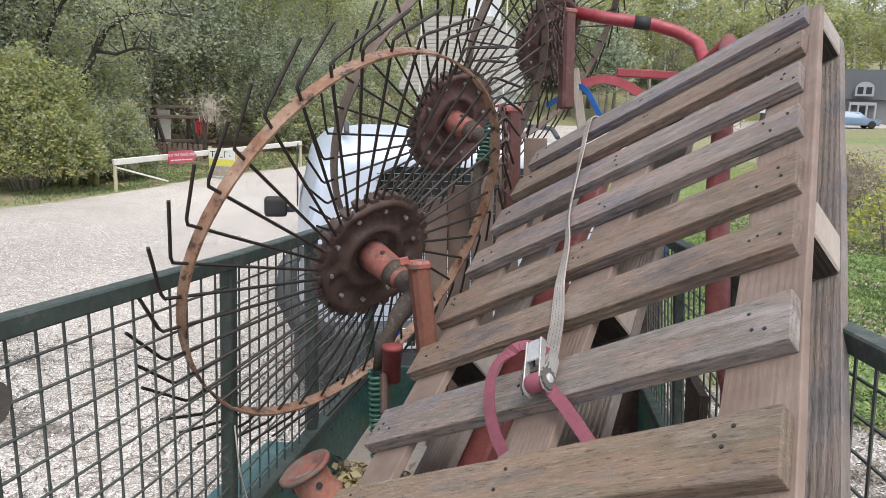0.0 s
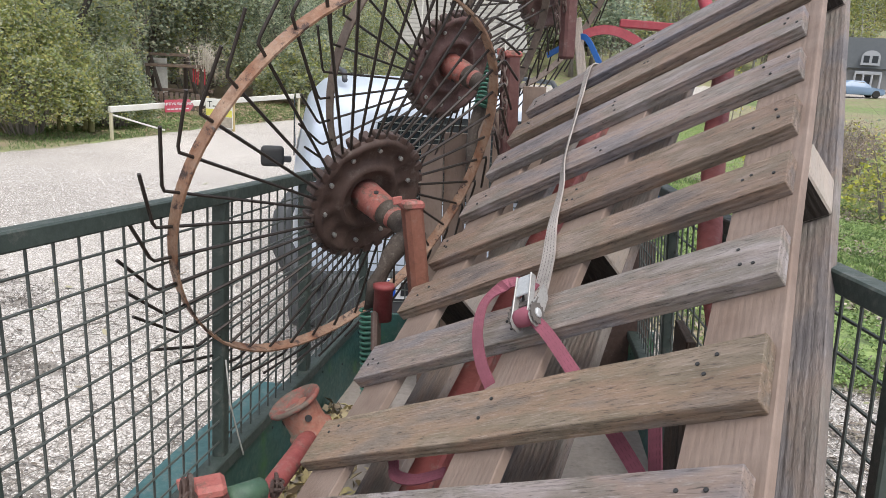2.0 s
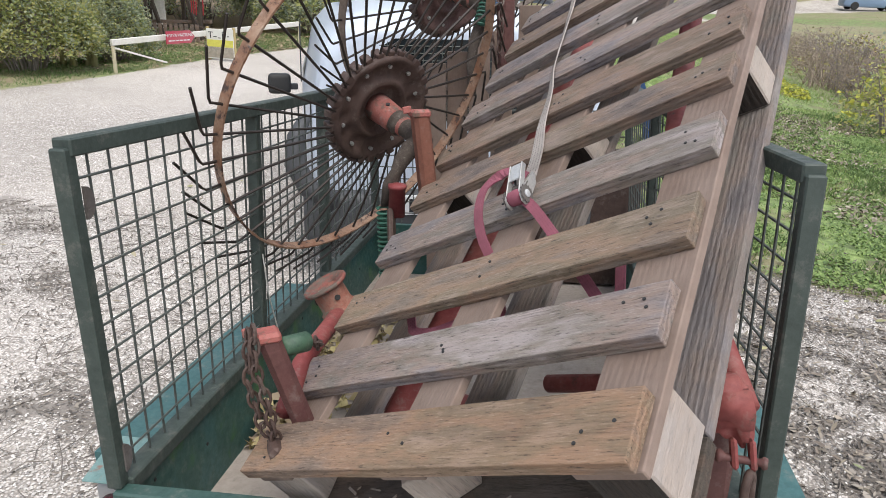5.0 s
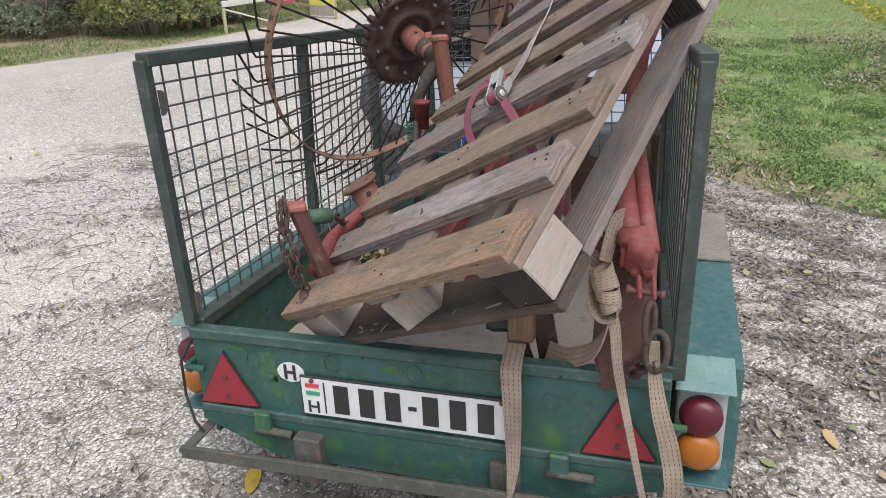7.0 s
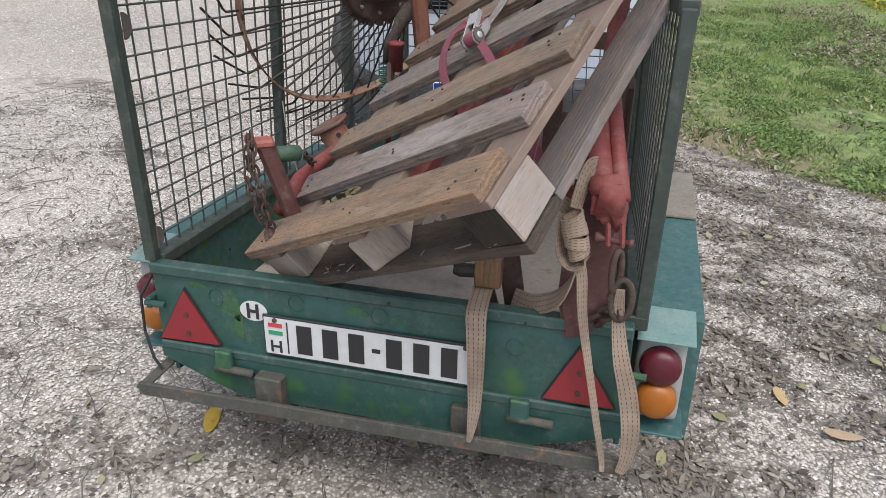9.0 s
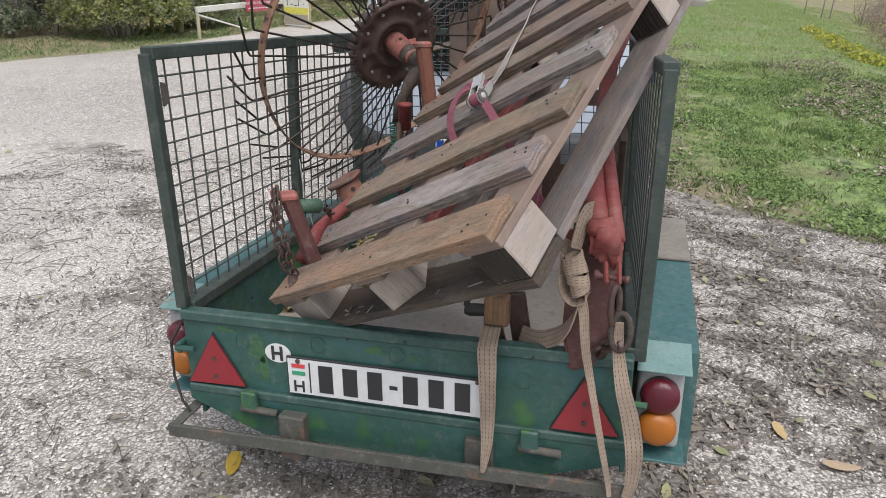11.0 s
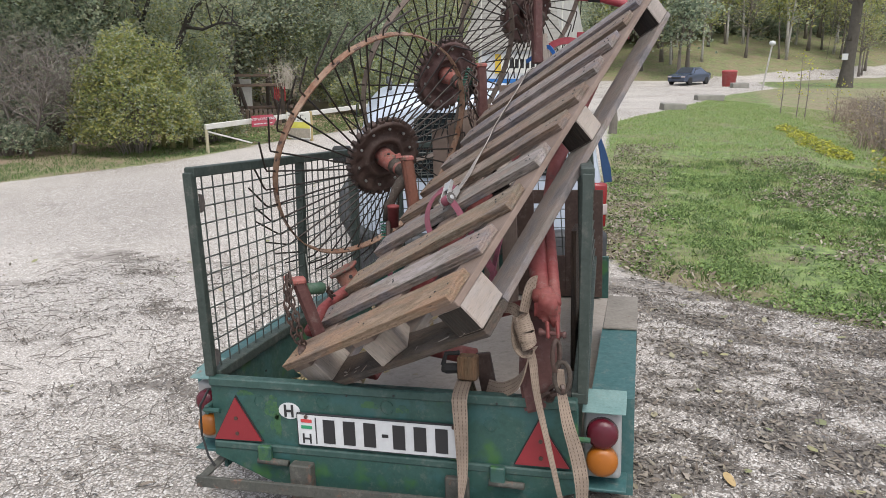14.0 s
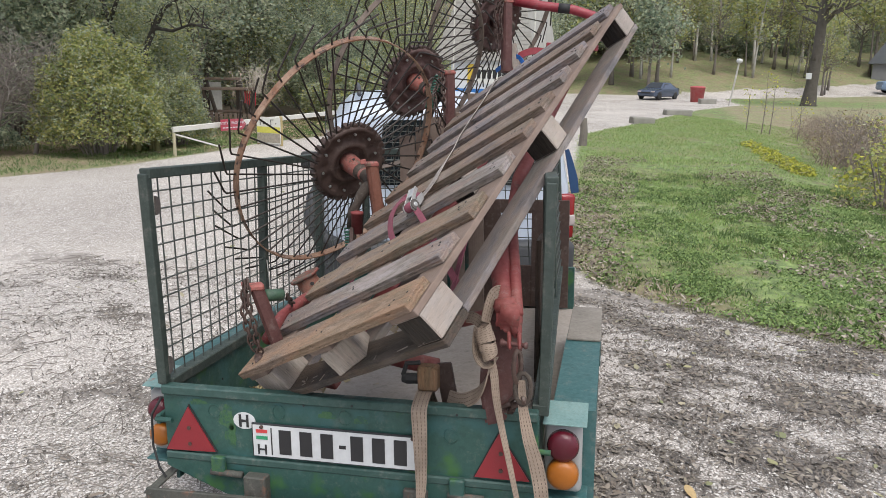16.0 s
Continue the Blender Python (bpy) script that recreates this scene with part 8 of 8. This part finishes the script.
leaves_a = new("dead_leaves", litter("dead_leaves", 9500, (-1.6, -1.2), (4.8, 5.0), 0.015, 71, DEAD, lambda xy, r: ((xy[:, 0] > 0.2) | (xy[:, 1] < 0.35)) & (darkened(xy[:, 0], xy[:, 1]) + 0.05 * (xy[:, 0] > 0.2) > r.uniform(0.0, 0.9, len(xy)))))
tagged(leaves_a, "trodden brown dead leaves on the gravel", "leaf litter", kind="stuff")
leaves_b = new("fallen_leaves", litter("fallen_leaves", 1500, (-4.5, -1.2), (7.5, 9.0), 0.028, 72, FRESH, lambda xy, r: r.random(len(xy)) < np.where(xy[:, 0] > 1.2, 0.2, np.where(xy[:, 1] < 0.3, 0.22, 0.03))))
tagged(leaves_b, "scattered pale green and tan fallen leaves", "leaf litter", kind="stuff")


def weeds_here(xy, rng):
    lump = np.array([noise.noise(Vector((a * 2.2, b * 2.2, 19.0))) + 0.6 * noise.noise(Vector((a * 7, b * 7, 14.0))) for a, b in xy])
    return (grassy(xy[:, 0], xy[:, 1]) > rng.uniform(0.3, 0.9, len(xy))) & (lump > rng.uniform(-0.15, 0.55, len(xy)))


WEEDS = leafy("weed_leaves", (0.10, 0.165, 0.055), (0.20, 0.30, 0.085), (0.15, 0.225, 0.075), (0.30, 0.40, 0.13), (0.07, 0.11, 0.04), through_light=0.3)
clover = new("low_weeds", litter("low_weeds", 95000, (0.8, 2.9), (7.0, 10.0), 0.0135, 65, WEEDS, weeds_here, 0.020, 0.45))
tagged(clover, "low broad-leaved weeds in the turf", "weeds", kind="stuff")
LARGE = leafy("large_dead_leaves", (0.085, 0.066, 0.052), (0.17, 0.138, 0.108), (0.31, 0.27, 0.215), (0.055, 0.045, 0.037), (0.24, 0.21, 0.15), (0.12, 0.095, 0.075))
leaves_c = new("dead_leaves", litter("large_dead_leaves", 4800, (1.2, -0.9), (4.8, 4.8), 0.0165, 74, LARGE, lambda xy, r: darkened(xy[:, 0], xy[:, 1]) + 0.5 * np.exp(-(xy[:, 1] - 3.2) ** 2 / 0.5) > r.uniform(0.05, 0.8, len(xy)), 0.012, 0.35, 0.36))
tagged(leaves_c, "large curled brown leaves on the damp gravel", "leaf litter", kind="stuff")
leaves_d = new("dead_leaves", litter("small_leaves_left", 260, (-4.0, -1.2), (0.0, 4.0), 0.022, 75, LARGE, lambda xy, r: r.random(len(xy)) < 0.5, 0.010, 0.3, 0.36))
tagged(leaves_d, "small grey-brown leaves strewn on the gravel", "leaf litter", kind="stuff")


CRUMB = leafy("leaf_crumbs", (0.10, 0.085, 0.07), (0.17, 0.145, 0.12), (0.06, 0.052, 0.045), (0.30, 0.265, 0.22))
crumbs = new("leaf_crumbs", litter("leaf_crumbs", 62000, (-3.2, -1.1), (4.2, 3.6), 0.0095, 76, CRUMB, lambda xy, r: 0.06 + np.where((xy[:, 0] > 0.9) | (xy[:, 1] < 0.35), 1.3, 0.55) * darkened(xy[:, 0], xy[:, 1]) + 0.16 * (xy[:, 0] > 1.2) + 0.3 * noise_of(xy, 2.0) > r.random(len(xy)), 0.007, 0.4, 0.45))
tagged(crumbs, "dark crumbs of dead leaves among the stones", "leaf litter", kind="stuff")


def twigs_flat(n, seed):
    rng = np.random.default_rng(seed)
    bm = mesh()
    for k in range(n):
        x, y, a, ln = rng.uniform(-3.5, 4.0), rng.uniform(-1.0, 3.6), rng.uniform(0, math.pi), rng.uniform(0.04, 0.22)
        z = gz(x, y) + 0.008
        d = Vector((math.cos(a), math.sin(a), 0)) * ln / 2
        tube(bm, [Vector((x, y, z)) - d, Vector((x, y, z + 0.004)) + Vector(rng.normal(size=3) * 0.008), Vector((x, y, z)) + d], 0.0018, 4, False)
    me = bpy.data.meshes.new("twigs")
    bm.to_mesh(me)
    bm.free()
    me.materials.append(BARK)
    return me


mulch = new("leaf_litter", litter("leaf_litter", 30000, (0.8, 2.7), (8.0, 13.0), 0.019, 64, leafy("litter_brown", (0.10, 0.074, 0.052), (0.18, 0.14, 0.10), (0.40, 0.355, 0.28), (0.065, 0.05, 0.038), (0.30, 0.25, 0.185), (0.09, 0.07, 0.05)), lambda xy, r: (grassy(xy[:, 0], xy[:, 1]) > 0.3) & (np.array([noise.noise(Vector((a * 0.7, b * 0.7, 5.0))) for a, b in xy]) + 0.5 * noise_of(xy, 3.0) + 1.3 * brownness(xy[:, 0], xy[:, 1]) > r.uniform(0.0, 0.9, len(xy))), 0.03, 0.45, 0.45))
tagged(mulch, "brown and grey fallen leaves lying in the grass", "leaf litter", kind="stuff")
twigs = new("fallen_twigs", twigs_flat(2600, 73))
tagged(twigs, "thin dark twigs lying on the gravel", "twigs", kind="stuff")


def single_leaf(label, x, y, size, colour, turn):
    lf = thing("yellow_leaf", label, "leaf", pose(x, y, gz(x, y) + 0.012, 4, 6, turn), "leaves on the gravel")
    bm = mesh()
    out = [(math.sin(t) * 0.42 * (1 - 0.25 * math.cos(t)), -math.cos(t)) for t in np.linspace(0, 2 * math.pi, 16, endpoint=False)]
    prism(bm, [(a * size, b * size) for a, b in out], Matrix(), 0.0012)
    for v in bm.verts:
        v.co.z += 0.25 * v.co.x ** 2 / size + 0.1 * v.co.y ** 2 / size
    part("blade", bm, plain("leaf_" + label.split()[0], colour, 0.6, 0, 0.25, 60), lf)
    return lf


single_leaf("yellow fallen leaf lying on the gravel", -0.03, 0.18, 0.052, (0.50, 0.33, 0.04), 20)
single_leaf("green-yellow fallen leaf lying on the gravel", -0.80, -0.02, 0.05, (0.32, 0.33, 0.10), 70)
single_leaf("pale green fallen leaf lying on the gravel", 0.42, -0.13, 0.05, (0.26, 0.30, 0.14), -40)
single_leaf("tan fallen leaf lying on the gravel", 1.78, 0.72, 0.06, (0.38, 0.28, 0.18), 100)
single_leaf("ochre fallen leaf lying on the gravel", 1.62, 0.86, 0.045, (0.42, 0.30, 0.14), 15)
# leaves gathered in the trailer's corner
rngc = np.random.default_rng(5)
heap = np.abs(rngc.normal(size=(900, 3))) * np.array([0.13, 0.0, 0.022]) + np.array([0.02, 0.0, 0.436])
heap[:, 1] = 0.48 + 0.95 * rngc.random(900)
corner = new("trailer_leaves", quads("trailer_leaves", heap, 0.020, leafy("corner_leaves", (0.36, 0.29, 0.18), (0.42, 0.36, 0.16), (0.24, 0.18, 0.12), (0.30, 0.25, 0.17)), rngc))
corner.matrix_basis = TRAILER
tagged(corner, "dry tan leaves gathered on the trailer floor", "leaf litter", kind="stuff")
